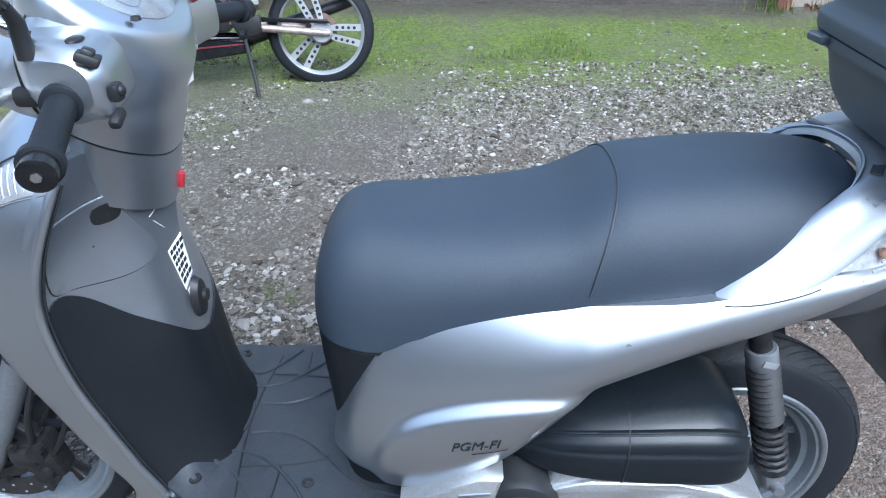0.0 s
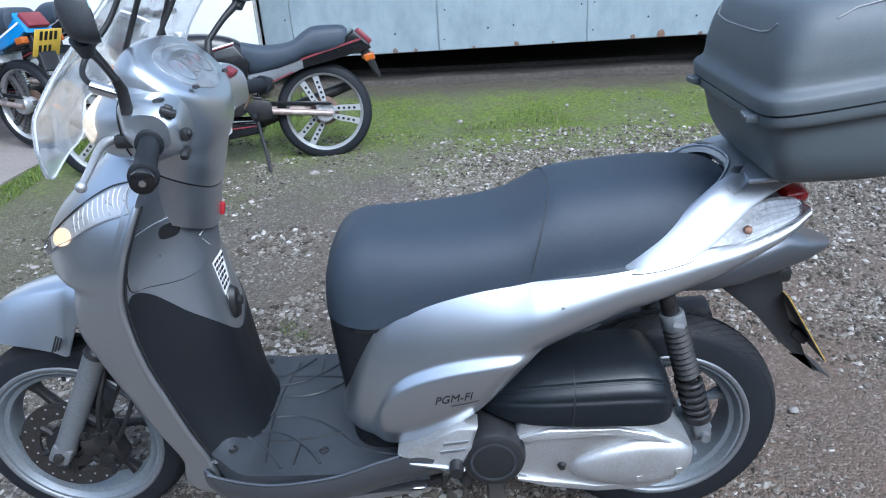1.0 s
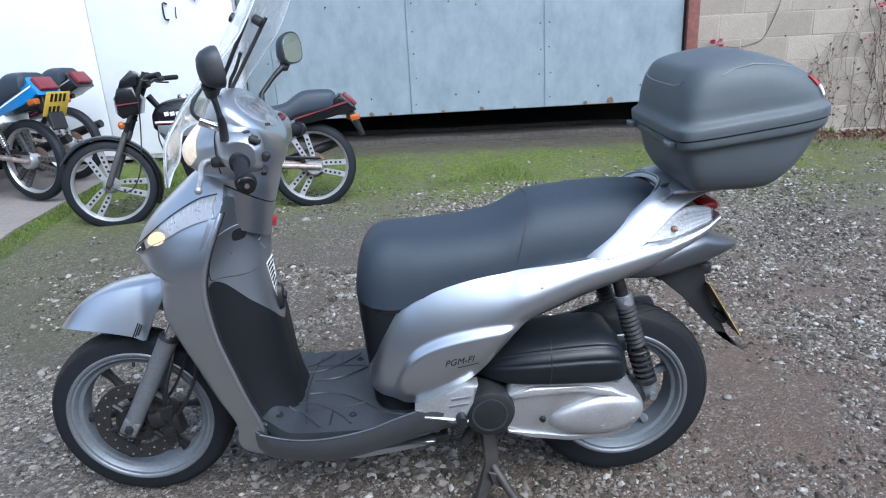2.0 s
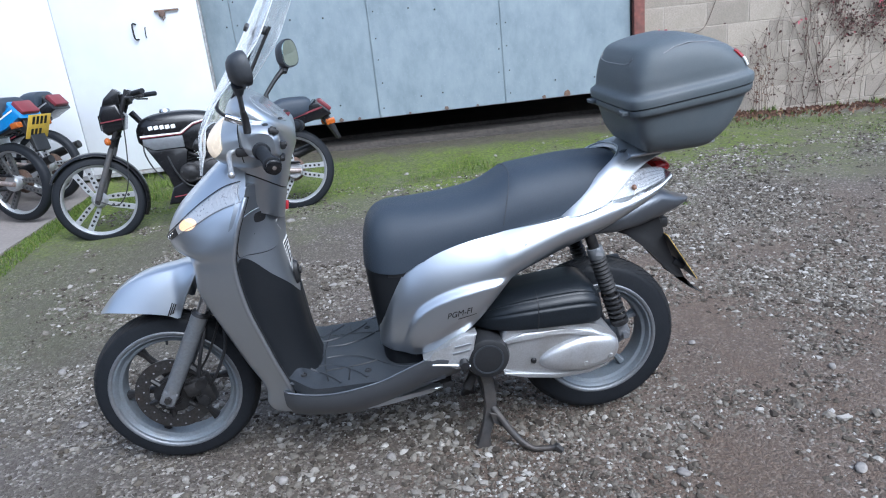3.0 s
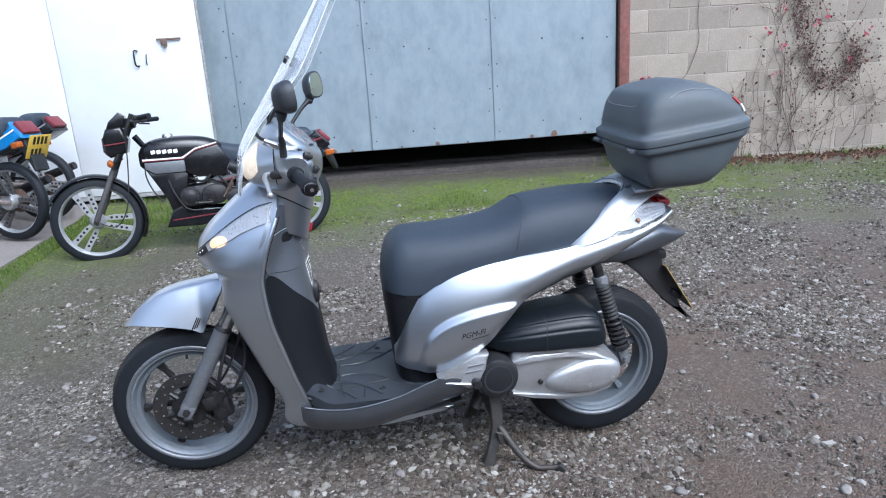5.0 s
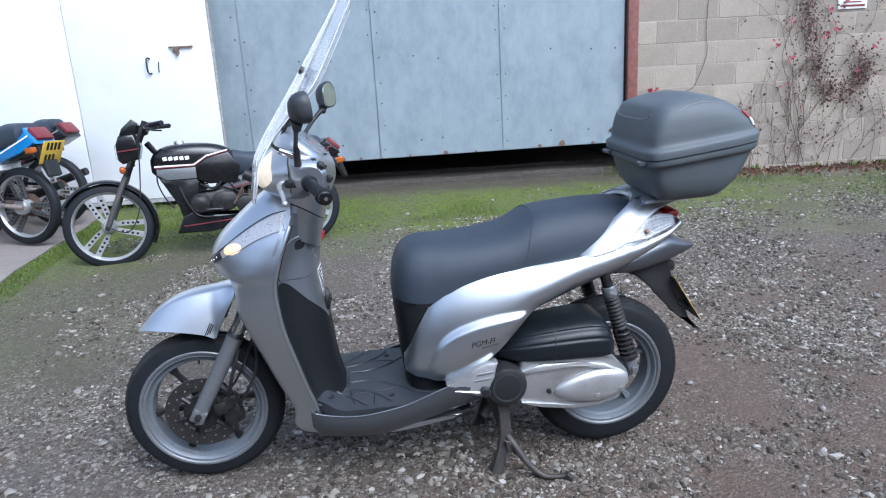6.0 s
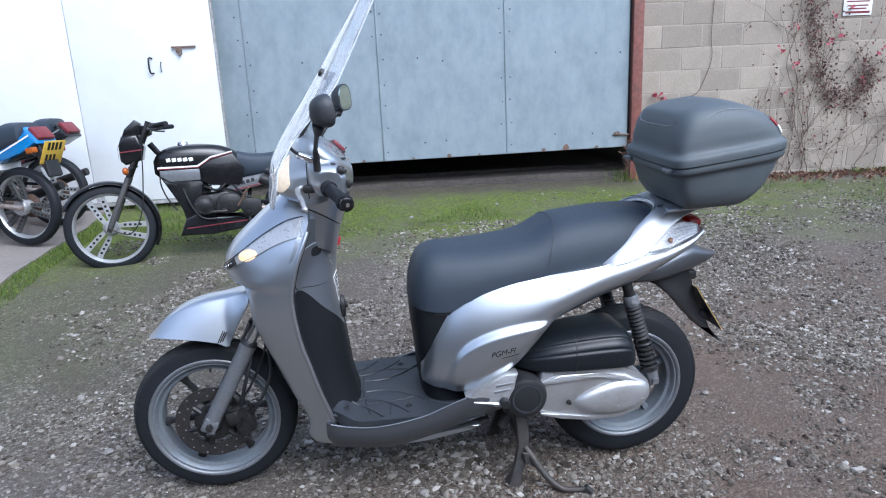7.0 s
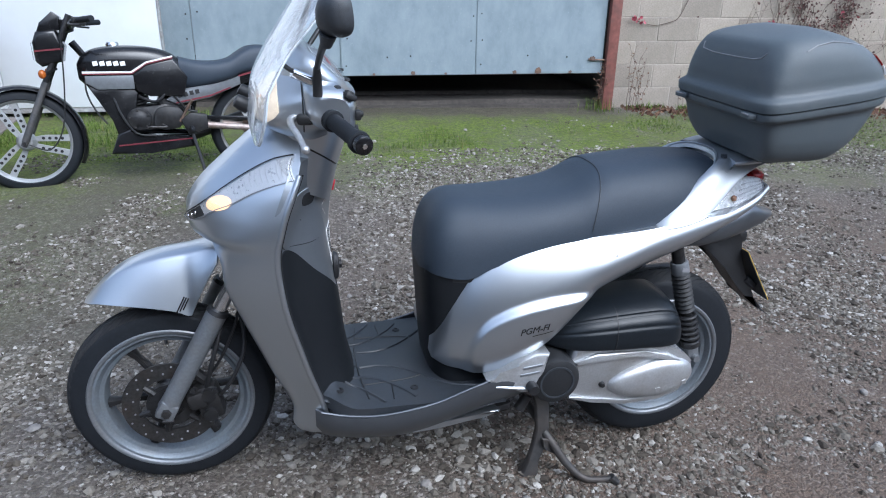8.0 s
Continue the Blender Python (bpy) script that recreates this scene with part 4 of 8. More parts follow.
lid = patch([(-0.186, 0.812), (-0.180, 0.828), (-0.120, 0.838), (-0.097, 0.828), (-0.056, 0.742), (-0.064, 0.716), (-0.105, 0.706), (-0.160, 0.718), (-0.188, 0.728)], 0.004, 0.004, SILVER_DULL, "glove_box_lid", scooter, "grey glove box lid")
patch([(-0.1875, 0.813), (-0.1815, 0.830), (-0.120, 0.840), (-0.096, 0.8295), (-0.0545, 0.742), (-0.0625, 0.7145), (-0.105, 0.7045), (-0.160, 0.7165), (-0.1895, 0.727)], 0.0012, 0.002, INK, "lid_gap", lid)
patch([(-0.122, 0.824), (-0.092, 0.824), (-0.090, 0.804), (-0.100, 0.796), (-0.122, 0.800)], 0.0055, 0.003, INK, "latch", lid, "black latch recess", 3)
sticker = patch([(-0.038, 0.705), (0.0, 0.72), (0.006, 0.64), (-0.030, 0.625)], 0.0015, 0.001, WHITE_STICKER, "sticker", scooter, "white sticker with black print", 1)
srng = random.Random(3)
for k in range(6):
    z = 0.703 - 0.012 * k
    y = -0.035 + 0.001 * k
    while y < -0.004:
        l = srng.uniform(0.004, 0.011)
        patch([(y, z + (y + 0.034) * 0.3), (y + l, z + (y + l + 0.034) * 0.3), (y + l, z - 0.007 + (y + l + 0.034) * 0.3), (y, z - 0.007 + (y + 0.034) * 0.3)], 0.0025, 0.001, INK, "print_bar", sticker, "", 1)
        y += l + 0.0025
patch([(-0.026, 0.622), (0.0, 0.632), (0.002, 0.602), (-0.022, 0.592)], 0.0015, 0.001, WHITE_STICKER, "sticker", scooter, "blank white sticker", 1)
bm = lathe([(0.0005, 0.014), (0.014, 0.014), (0.025, 0.011), (0.030, 0.0), (0.0005, -0.006)], (0.433, -0.012, 0.600), 28, "x")
bmesh.ops.scale(bm, vec=(1, 0.8, 1.35), space=Matrix.Translation((-0.433, 0.012, -0.600)), verts=bm.verts)
lock = part("ignition_lock", bm, INK, scooter, "black ignition lock")
bm = lathe([(0.0005, 0.020), (0.011, 0.020), (0.011, 0.012), (0.0005, 0.012)], (0.433, -0.012, 0.604), 16, "x")
part("key_cylinder", bm, GREASY, lock)
for (y0, z0), (y1, z1) in (((-0.05, 0.775), (-0.012, 0.80)), ((-0.045, 0.765), (-0.03, 0.745)), ((-0.115, 0.726), (-0.095, 0.722)), ((-0.10, 0.79), (-0.085, 0.765))):
    p = [Vector((at_level(INNER, z0 + (z1 - z0) * t, y0 + (y1 - y0) * t, 0.0008), y0 + (y1 - y0) * t, z0 + (z1 - z0) * t)) for t in span_of(0, 1, 5)]
    part("scratch", tube(p, 0.0005, 5), WHITE_STICKER, shield)
bm = block((0.440, 0.018, 0.806), (0.012, 0.009, 0.028), 0.003, (0, 15, 0))
part("hook", bm, RED_KEY, scooter, "small red bag hook tag")

# headlights in the cowl's shoulders: two edges in (y, z), skinned over the cowl
LAMP_LOW = [(0.058, 0.768), (0.099, 0.772), (0.121, 0.787), (0.137, 0.805), (0.151, 0.818), (0.159, 0.830), (0.166, 0.848), (0.172, 0.861), (0.177, 0.871), (0.1795, 0.877)]
LAMP_UP = [(0.056, 0.771), (0.084, 0.791), (0.100, 0.806), (0.110, 0.821), (0.119, 0.837), (0.127, 0.860), (0.132, 0.881), (0.136, 0.900), (0.139, 0.916), (0.146, 0.925)]


def lamp_pt(u, v, lift, sy):
    """A place on the lamp: u along it from the tip, v from the lower to the upper edge."""
    k = min(u * 9, 8.999)
    i, f = int(k), k - int(k)
    lo = Vector(LAMP_LOW[i]).lerp(Vector(LAMP_LOW[i + 1]), f)
    hi = Vector(LAMP_UP[i]).lerp(Vector(LAMP_UP[i + 1]), f)
    p = lo.lerp(hi, v)
    return Vector((at_level(COWL, p.y, p.x, -lift), sy * p.x, p.y))


def lamp_skin(us, vs, lift, depth, sy):
    rows = [[lamp_pt(u, v, lift, sy) for v in vs] for u in us]
    back = [[p + Vector((depth, 0, 0)) for p in r] for r in rows]
    bm = loft(rows, False, False)
    edge = rows[0] + [r[-1] for r in rows[1:]] + rows[-1][-2::-1] + [r[0] for r in rows[-2:0:-1]]
    back_edge = back[0] + [r[-1] for r in back[1:]] + back[-1][-2::-1] + [r[0] for r in back[-2:0:-1]]
    return loft([edge, back_edge], False, True, bm)


for sy in (-1, 1):
    hl = part("headlight", lamp_skin(span_of(0, 1, 37), span_of(0, 1, 13), 0.0075, 0.009, sy), FILM_GLASS, scooter, "clear headlight lens with a lit amber bulb")
    part("reflector", lamp_skin(span_of(0.22, 0.985, 30), span_of(0.05, 0.95, 11), 0.0025, 0.004, sy), REFLECTOR, hl, "silver reflector")
    part("side_lamp", lamp_skin(span_of(0.02, 0.24, 10), span_of(0.06, 0.94, 7), 0.0030, 0.004, sy), GREASY, hl, "dark side lamp")
    for k in range(11):
        u = 0.56 + 0.040 * k
        part("flute", tube([lamp_pt(u + 0.03 * v, v, 0.0035, sy) for v in span_of(0.16, 0.90, 7)], 0.0009, 5), REFLECTOR, hl)
    c = lamp_pt(0.40, 0.40, 0.0, sy)
    rings = []
    for r, up in ((0.0200, 0.0030), (0.0190, 0.0048), (0.012, 0.0056), (0.001, 0.0060)):
        ring = []
        for a in span_of(0, 2 * math.pi * 19 / 20, 20):
            y, z = abs(c.y) + r * math.cos(a), c.z + 0.85 * r * math.sin(a)
            ring.append((at_level(COWL, z, y, -up), sy * y, z))
        rings.append(ring)
    part("bulb", loft(rings, False), BULB, hl, "pale amber lit bulb")
    for u, v in ((0.08, 0.45), (0.13, 0.5), (0.18, 0.5)):
        part("side_reflector", ball(lamp_pt(u, v, 0.005, sy), 0.0045, (0.6, 1, 1)), CHROME, hl)
    part("lamp_seam", tube([lamp_pt(u, 1.02, 0.0055, sy) for u in span_of(0.0, 1.0, 30)], 0.0017, 6), INK, hl)
    part("lamp_edge", tube([lamp_pt(u, -0.01, 0.0050, sy) for u in span_of(0.0, 1.0, 30)] + [lamp_pt(1.0, v, 0.0050, sy) for v in span_of(0.1, 0.9, 6)], 0.0010, 6), GREY_PRINT, hl)

# neck and handlebar cover
# rings tilt back so that the top faces the rider: centre x, z, half length, half width, tilt
BAR = [(-1.6, 0.372, 0.795, 0.062, 0.105, 16), (0, 0.386, 0.906, 0.078, 0.128, 28), (1, 0.389, 0.945, 0.087, 0.132, 24), (2, 0.392, 0.982, 0.094, 0.134, 21), (3, 0.404, 1.028, 0.103, 0.137, 27), (4, 0.419, 1.066, 0.104, 0.149, 37), (4.6, 0.431, 1.086, 0.096, 0.148, 42), (5, 0.438, 1.096, 0.086, 0.138, 43), (5.2, 0.4405, 1.0985, 0.079, 0.129, 43)]


def bar_pt(k, a, grow=1.0, lift=0.0):
    cx, cz, hl, hw, tilt = ip(BAR, k)
    ca, sa = math.cos(a), math.sin(a)
    u = hl * grow * math.copysign(abs(ca) ** (0.85 if ca > 0 else 0.8), ca)
    yy = hw * grow * math.copysign(abs(sa) ** 0.88, sa) * (1 - 0.22 * max(ca, 0) ** 2 - 0.16 * ca * sstep(2, 5, k))
    t = radians(tilt)
    return Vector((cx + u * math.cos(t) + lift * math.sin(t), yy, cz - u * math.sin(t) + lift * math.cos(t) + 0.028 * sstep(2.5, 0, k) * sa * sa))


# neck is body silver; the duller paint stands for its turned-away shade
part("neck_cover", loft([[bar_pt(k, a, 0.985) for a in span_of(0, 2 * math.pi * 63 / 64, 64)] for k in span_of(-1.6, -0.09, 10)]), SILVER_DULL, scooter, "silver steering neck cover, its shade in duller grey")
rings = [[bar_pt(k, a) for a in span_of(0, 2 * math.pi * 63 / 64, 64)] for k in span_of(0, 5.2, 34)]
hbar = part("handlebar_cover", loft(rings), SILVER, scooter, "silver handlebar cover")
for sy in (-1, 1):
    # pods round the inner ends of the grips
    rings = []
    for t in span_of(0, 1, 14):
        c = Vector((0.402 + 0.036 * t, sy * (0.075 + 0.143 * t), 1.038 - 0.008 * t))
        hx, hz = 0.060 - 0.010 * t, 0.054 - 0.011 * t
        if t > 0.84:
            hx, hz = hx * (1 - 14 * (t - 0.84) ** 2), hz * (1 - 14 * (t - 0.84) ** 2)
        rings.append([c + Vector((hx * math.copysign(abs(math.cos(a)) ** 0.62, math.cos(a)), 0, hz * math.copysign(abs(math.sin(a)) ** 0.62, math.sin(a)) - 0.25 * hx * math.cos(a))) for a in span_of(0, 2 * math.pi * 31 / 32, 32)])
    pod = part("switch_pod", loft(rings), SILVER, hbar, "silver switch housing")
# front half of the cover: level nacelle cuts, x, z low, z high, half width
NAC = [(0.266, 1.005, 1.045, 0.075), (0.278, 0.990, 1.062, 0.120), (0.298, 0.972, 1.082, 0.152), (0.330, 0.957, 1.104, 0.176), (0.365, 0.947, 1.124, 0.188), (0.395, 0.942, 1.136, 0.190), (0.425, 0.950, 1.130, 0.176)]


def nac_pt(x, a, grow=1.0):
    zl, zh, w = ip(NAC, x)
    ca, sa = math.cos(a), math.sin(a)
    y = w * grow * math.copysign(abs(ca) ** 0.62, ca) * (1 - 0.62 * max(sa, 0) ** 1.6)
    return Vector((x, y, (zl + zh) / 2 + (zh - zl) / 2 * grow * math.copysign(abs(sa) ** 0.72, sa)))


part("cover_front", loft([[nac_pt(x, a) for a in span_of(0, 2 * math.pi * 47 / 48, 48)] for x in span_of(0.266, 0.425, 18)]), SILVER, hbar, "silver front nacelle")
part("cover_joint", tube([nac_pt(0.376, a, 1.004) for a in span_of(radians(-30), radians(210), 60)], 0.0015, 6), INK, hbar)
# black filler stands in for the shade between nacelle and cowl
part("bar_gap_shade", loft([[(x, w * c, z) for c, z in ((-1, 0.962), (1, 0.962), (1, 0.900), (-1, 0.900))] for x, w in ((0.295, 0.06), (0.32, 0.085), (0.37, 0.09), (0.40, 0.07))]), INK, hbar, "black filler for the shaded gap under the cover")
for sy in (-1, 1):
    mid_a = 0.0 if sy > 0 else math.pi
    rows = [[nac_pt(x, mid_a + sy * (-0.80 + 0.75 * (x - 0.270) / 0.055 + (1.75 - 0.70 * (x - 0.270) / 0.055) * u), 1.02) for u in span_of(0, 1, 14)] for x in span_of(0.270, 0.325, 11)]
    il = part("front_indicator", shell(rows, 0.003), LENS_CREAM, hbar, "lit cream front indicator lens")
    part("bulb", ball(nac_pt(0.296, mid_a, 0.80), 0.018, (0.8, 0.8, 1.5)), BULB, il, "lit amber bulb")
rings = [[bar_pt(0, a, 0.97, lift) for a in span_of(0, 2 * math.pi * 47 / 48, 48)] for lift in (-0.007, 0.002)]
part("cover_seam", loft(rings), INK, hbar)
# instrument cluster and its window, sloped towards the rider
ring0 = [bar_pt(5.2, a, 0.74, -0.012) for a in span_of(0, 2 * math.pi * 47 / 48, 48)]
ring1 = [bar_pt(5.2, a, 0.74, 0.002) for a in span_of(0, 2 * math.pi * 47 / 48, 48)]
ring2 = [bar_pt(5.2, a, 0.68, 0.008) for a in span_of(0, 2 * math.pi * 47 / 48, 48)]
ring3 = [bar_pt(5.2, a, 0.34, 0.013) for a in span_of(0, 2 * math.pi * 47 / 48, 48)]
dash = part("instrument_panel", loft([ring0, ring1]), DIAL_FACE, hbar, "grey instrument dials under a clear cover")
part("clear_cover", loft([[p + Vector((0.001, 0, 0.001)) for p in ring1], ring2, ring3]), FILM_GLASS, dash)
for cy, r in ((-0.045, 0.029), (0.045, 0.029), (0.0, 0.019)):
    bm = lathe([(r * 0.96, 0), (r, 0), (r, 0.002), (r * 0.96, 0.002)], (0, 0, 0), 32, "z")
    bmesh.ops.transform(bm, matrix=Matrix.Translation((0.4425 + 0.0025, cy, 1.0985 + 0.0025)) @ Euler((0, radians(43), 0)).to_matrix().to_4x4(), verts=bm.verts)
    dial = part("dial", bm, GREY_PRINT, dash)
    bm = tube([(0, 0, 0.002), (-r * 0.5, r * 0.25, 0.002)], 0.0006, 5)
    bmesh.ops.transform(bm, matrix=Matrix.Translation((0.4425 + 0.0025, cy, 1.0985 + 0.0025)) @ Euler((0, radians(43), 0)).to_matrix().to_4x4(), verts=bm.verts)
    part("needle", bm, RED_KEY, dial, "red needle")
for sy in (-1, 1):
    part("screw", lathe([(0.0005, 0.006), (0.006, 0.005), (0.007, 0), (0.0005, -0.002)], (0.478, sy * 0.085, 1.073), 10, "z"), INK, hbar)
bm = block((0.468, 0.150, 1.062), (0.022, 0.034, 0.014), 0.003, (0, 35, 0))
part("kill_switch", bm, RED_PRINT, hbar, "red rocker switch")
bm = block((0.466, -0.196, 1.057), (0.026, 0.050, 0.012), 0.003, (-6, 28, 18))
block((0.470, -0.202, 1.064), (0.014, 0.022, 0.010), 0.003, (-6, 28, 18), bm)
part("dip_switch", bm, INK, hbar, "black rocker switch")
part("switch_vent", ball((0.448, -0.182, 1.073), 0.011, (0.8, 1.5, 0.4)), INK, hbar, "dark oval recess")
bm = block((0.488, -0.198, 1.018), (0.014, 0.020, 0.022), 0.005)
ball((0.495, -0.199, 1.020), 0.007, (0.7, 1, 1), bm)
part("horn_button", bm, INK, hbar)
part("indicator_switch", block((0.482, -0.200, 0.987), (0.014, 0.028, 0.012), 0.004, (24, 0, 0)), INK, hbar)
part("label_plate", block((0.4835, 0.022, 0.966), (0.003, 0.040, 0.015), 0.0, (0, 8, 0)), WHITE_STICKER, hbar, "small blank white label")
part("ring_mark", lathe([(0.004, 0), (0.007, 0), (0.007, 0.002), (0.004, 0.002)], (0.496, 0.042, 1.010), 16, "x"), GREY_PRINT, hbar)

for sy in (-1, 1):
    a, b = Vector((0.432, sy * 0.214, 1.012)), Vector((0.482, sy * 0.374, 0.992))
    d = (b - a).normalized()
    L = (b - a).length
    pts, rad = [], []
    for k in range(29):
        s = k / 28
        pts.append(a + d * (L * 0.86 * s))
        rad.append(0.0165 + 0.0008 * (k % 2))
    grip = part("grip", tube(pts, rad, 20), RUBBER, scooter, "black ribbed rubber grip")
    part("flange", tube([a + d * -0.01, a + d * 0.0, a + d * 0.012, a + d * 0.014], [0.018, 0.023, 0.023, 0.018], 20), RUBBER, grip)
    part("collar", tube([a + d * L * 0.80, a + d * L * 0.81, a + d * L * 0.87, a + d * L * 0.88], [0.018, 0.0225, 0.0225, 0.018], 20), RUBBER, grip)
    part("bar_end", tube([a + d * L * 0.87, a + d * L * 0.985, b], [0.0185, 0.0185, 0.014], 20), BLACK_PAINT, grip, "black bar end weight")
    part("end_screw", tube([b - d * 0.002, b + d * 0.0015], [0.006, 0.0055], 6), CHROME, grip)
    lever = [Vector((0.380, sy * 0.165, 1.012)), Vector((0.352, sy * 0.190, 1.012)), Vector((0.350, sy * 0.225, 1.006)), Vector((0.362, sy * 0.28, 0.996)), Vector((0.373, sy * 0.343, 0.982))]
    lev = part("brake_lever", tube(lever, [0.0085, 0.0078, 0.0072, 0.0062, 0.0055], 10, smooth=5), CASTING, scooter, "silver brake lever")
    part("lever_ball", ball(lever[-1], 0.0088), CASTING, lev)
    part("lever_perch", block((0.380, sy * 0.186, 1.010), (0.036, 0.026, 0.024), 0.007), INK, scooter)
    # mirror on a jointed stalk
    base = Vector((0.407, sy * 0.212, 1.088))
    head = Vector((0.438, sy * 0.335, 1.225)) if sy < 0 else Vector((0.484, 0.298, 1.234))
    bm = tube([base + Vector((0, 0, -0.028)), base + Vector((0, 0, 0.012)), base + Vector((0.0, sy * 0.012, 0.030))], [0.0105, 0.0095, 0.0075], 12)
    boot = part("mirror_boot", bm, INK, scooter)
    mid = base + Vector((0.0, sy * 0.012, 0.03))
    tip = head + Vector((-0.016, -sy * 0.022, -0.046))
    part("mirror_stalk", tube([mid, mid + (tip - mid) * 0.5 + Vector((0, 0, 0.004)), tip], [0.0065, 0.0065, 0.009], 10, smooth=4), INK, scooter)
    yaw = radians(28 if sy < 0 else -28)
    R3 = Euler((radians(0), radians(-6), yaw)).to_matrix().to_4x4()
    ringset = []
    outline = []
    for k in range(36):
        t = 2 * math.pi * k / 36
        cy_, cz_ = math.cos(t), math.sin(t)
        yy = 0.047 * math.copysign(abs(cy_) ** 0.8, cy_) * (1 - 0.14 * cz_) + sy * 0.006 * cz_
        zz = 0.0465 * math.copysign(abs(cz_) ** 0.72, cz_)
        small = 0.89 if sy < 0 else 0.95
        outline.append((yy * small, zz * small))
    for x, s in ((0.012, 0.90), (0.013, 1.0), (0.006, 1.02), (-0.004, 0.96), (-0.016, 0.84), (-0.024, 0.62), (-0.028, 0.25)):
        ringset.append([(x, yy * s, zz * s) for yy, zz in outline])
    bm = loft(ringset)
    M = Matrix.Translation(head) @ R3
    bmesh.ops.transform(bm, matrix=M, verts=bm.verts)
    case = part("mirror_housing", bm, PLASTIC_WORN, scooter, "dark grey plastic mirror housing")
    bm = loft([[(0.0125, yy * 0.92, zz * 0.92) for yy, zz in outline], [(0.0145, yy * 0.90, zz * 0.90) for yy, zz in outline]])
    bmesh.ops.transform(bm, matrix=M, verts=bm.verts)
    part("mirror_glass", bm, MIRROR, case, "mirror glass")
    bm = tube([tip - Vector((0, 0, 0.01)), head + Vector((-0.012, -sy * 0.008, -0.034))], [0.011, 0.017], 14)
    part("mirror_neck", bm, PLASTIC_WORN, case)

# tall clear screen
def screen_pt(y, z):
    lean = ip([(0.95, 0.250), (1.03, 0.262), (1.08, 0.272), (1.14, 0.304), (1.20, 0.344), (1.30, 0.412), (1.60, 0.605)], z)
    return (lean + ip([(1.08, 0.42), (1.15, 0.60), (1.22, 1.0), (1.30, 1.42), (1.60, 1.30)], z) * y * y, y, z)


rows = []
for q in span_of(-1, 1, 61):
    col = []
    y0 = 0.308 * q
    lo = ip([(0.0, 1.072), (0.08, 1.064), (0.092, 1.040), (0.105, 1.008), (0.18, 0.992), (0.24, 0.977), (0.262, 0.974), (0.285, 0.985), (0.308, 1.03)], abs(y0))
    hi = 1.60 - 0.10 * abs(q) ** 4
    for t in span_of(0, 1, 36):
        z = lo + (hi - lo) * t ** 1.15
        wz = ip([(0.97, 0.308), (1.07, 0.308), (1.11, 0.294), (1.16, 0.268), (1.25, 0.236), (1.35, 0.214), (1.5, 0.190), (1.6, 0.17)], z)
        col.append(screen_pt(q * wz, z))
    rows.append(col)
screen = part("windscreen", shell(rows, 0.0035), SCREEN, scooter, "tall clear acrylic windscreen with a painted milky sky sheen")
screen.visible_shadow = False
part("screen_edge", tube([Vector(c[0]) + Vector((0.0017, 0, 0)) for c in rows], 0.0018, 6), WHITE_EDGE, screen, "bright polished edge")
for edge in (rows[0], rows[-1]):
    part("screen_edge", tube([Vector(p) + Vector((0.0017, 0, 0)) for p in edge], 0.0018, 6), WHITE_EDGE, screen, "bright polished edge")
for sy in (-1, 1):
    for y, z, rr in ((0.078, 1.068, 1.1), (0.105, 1.317, 0.85)):
        p = Vector(screen_pt(sy * y, z)) if z > 1.1 else Vector((0.243, sy * 0.078, 1.030))
        nrm = Vector((-0.82, sy * 0.10, 0.5)).normalized()
        bm = tube([p + nrm * 0.010, p + nrm * 0.008, p + nrm * 0.001, p - nrm * 0.004, p - nrm * 0.022, p - nrm * 0.026], [rr * 0.007, rr * 0.013, rr * 0.014, rr * 0.015, rr * 0.015, rr * 0.009], 14)
        part("screen_knob", bm, INK, screen, "black rubber screen fixing")
    hi_p = Vector(screen_pt(sy * 0.105, 1.317)) + Vector((0.022, 0, -0.012))
    lo_p = Vector((0.335, sy * 0.062, 1.10))
    part("screen_stay", tube([hi_p + (hi_p - lo_p) * 0.06, hi_p, hi_p + (lo_p - hi_p) * 0.55, lo_p], 0.005, 10, smooth=3), INK, scooter, "black screen stay rod")
    bm = tube([Vector((0.408, sy * 0.196, 1.082)), Vector((0.375, sy * 0.212, 1.104)), Vector((0.350, sy * 0.205, 1.116)), Vector((0.336, sy * 0.180, 1.132)), Vector((0.344, sy * 0.150, 1.160)), Vector((0.370, sy * 0.125, 1.195)), Vector((0.392, sy * 0.11, 1.235))], 0.0048, 8, smooth=4)
    part("screen_bracket", bm, INK, scooter, "black bent screen bracket")
    part("bracket_tube", tube([(0.358, sy * 0.212, 1.108), (0.404, sy * 0.200, 1.086)], 0.0105, 12), CHROME, scooter, "bright clamp sleeve")
    part("bracket_link", tube([Vector((0.255, sy * 0.078, 1.025)), (0.285, sy * 0.075, 1.02)], 0.005, 8), INK, scooter)

# floorboard
rows = []
for x in span_of(0.385, 0.845, 30):
    row = []
    for q in span_of(-1, 1, 33):
        w = ip([(0.385, 0.185), (0.45, 0.218), (0.60, 0.226), (0.75, 0.228), (0.845, 0.226)], x)
        yy = q * w
        z = 0.300 + 0.010 * sstep(0.62, 0.85, x)
        z += 0.055 * sstep(0.47, 0.385, x) * (1 - sstep(0.6, 1.0, abs(q)) * 0.5)
        z += 0.006 * math.cos(min(abs(q), 1) * math.pi * 0.5)
        row.append((x, yy, z))
    rows.append(row)
floor_mat = part("floorboard", shell(rows, 0.035), FLOORPLASTIC, scooter, "worn dark grey plastic footboard")


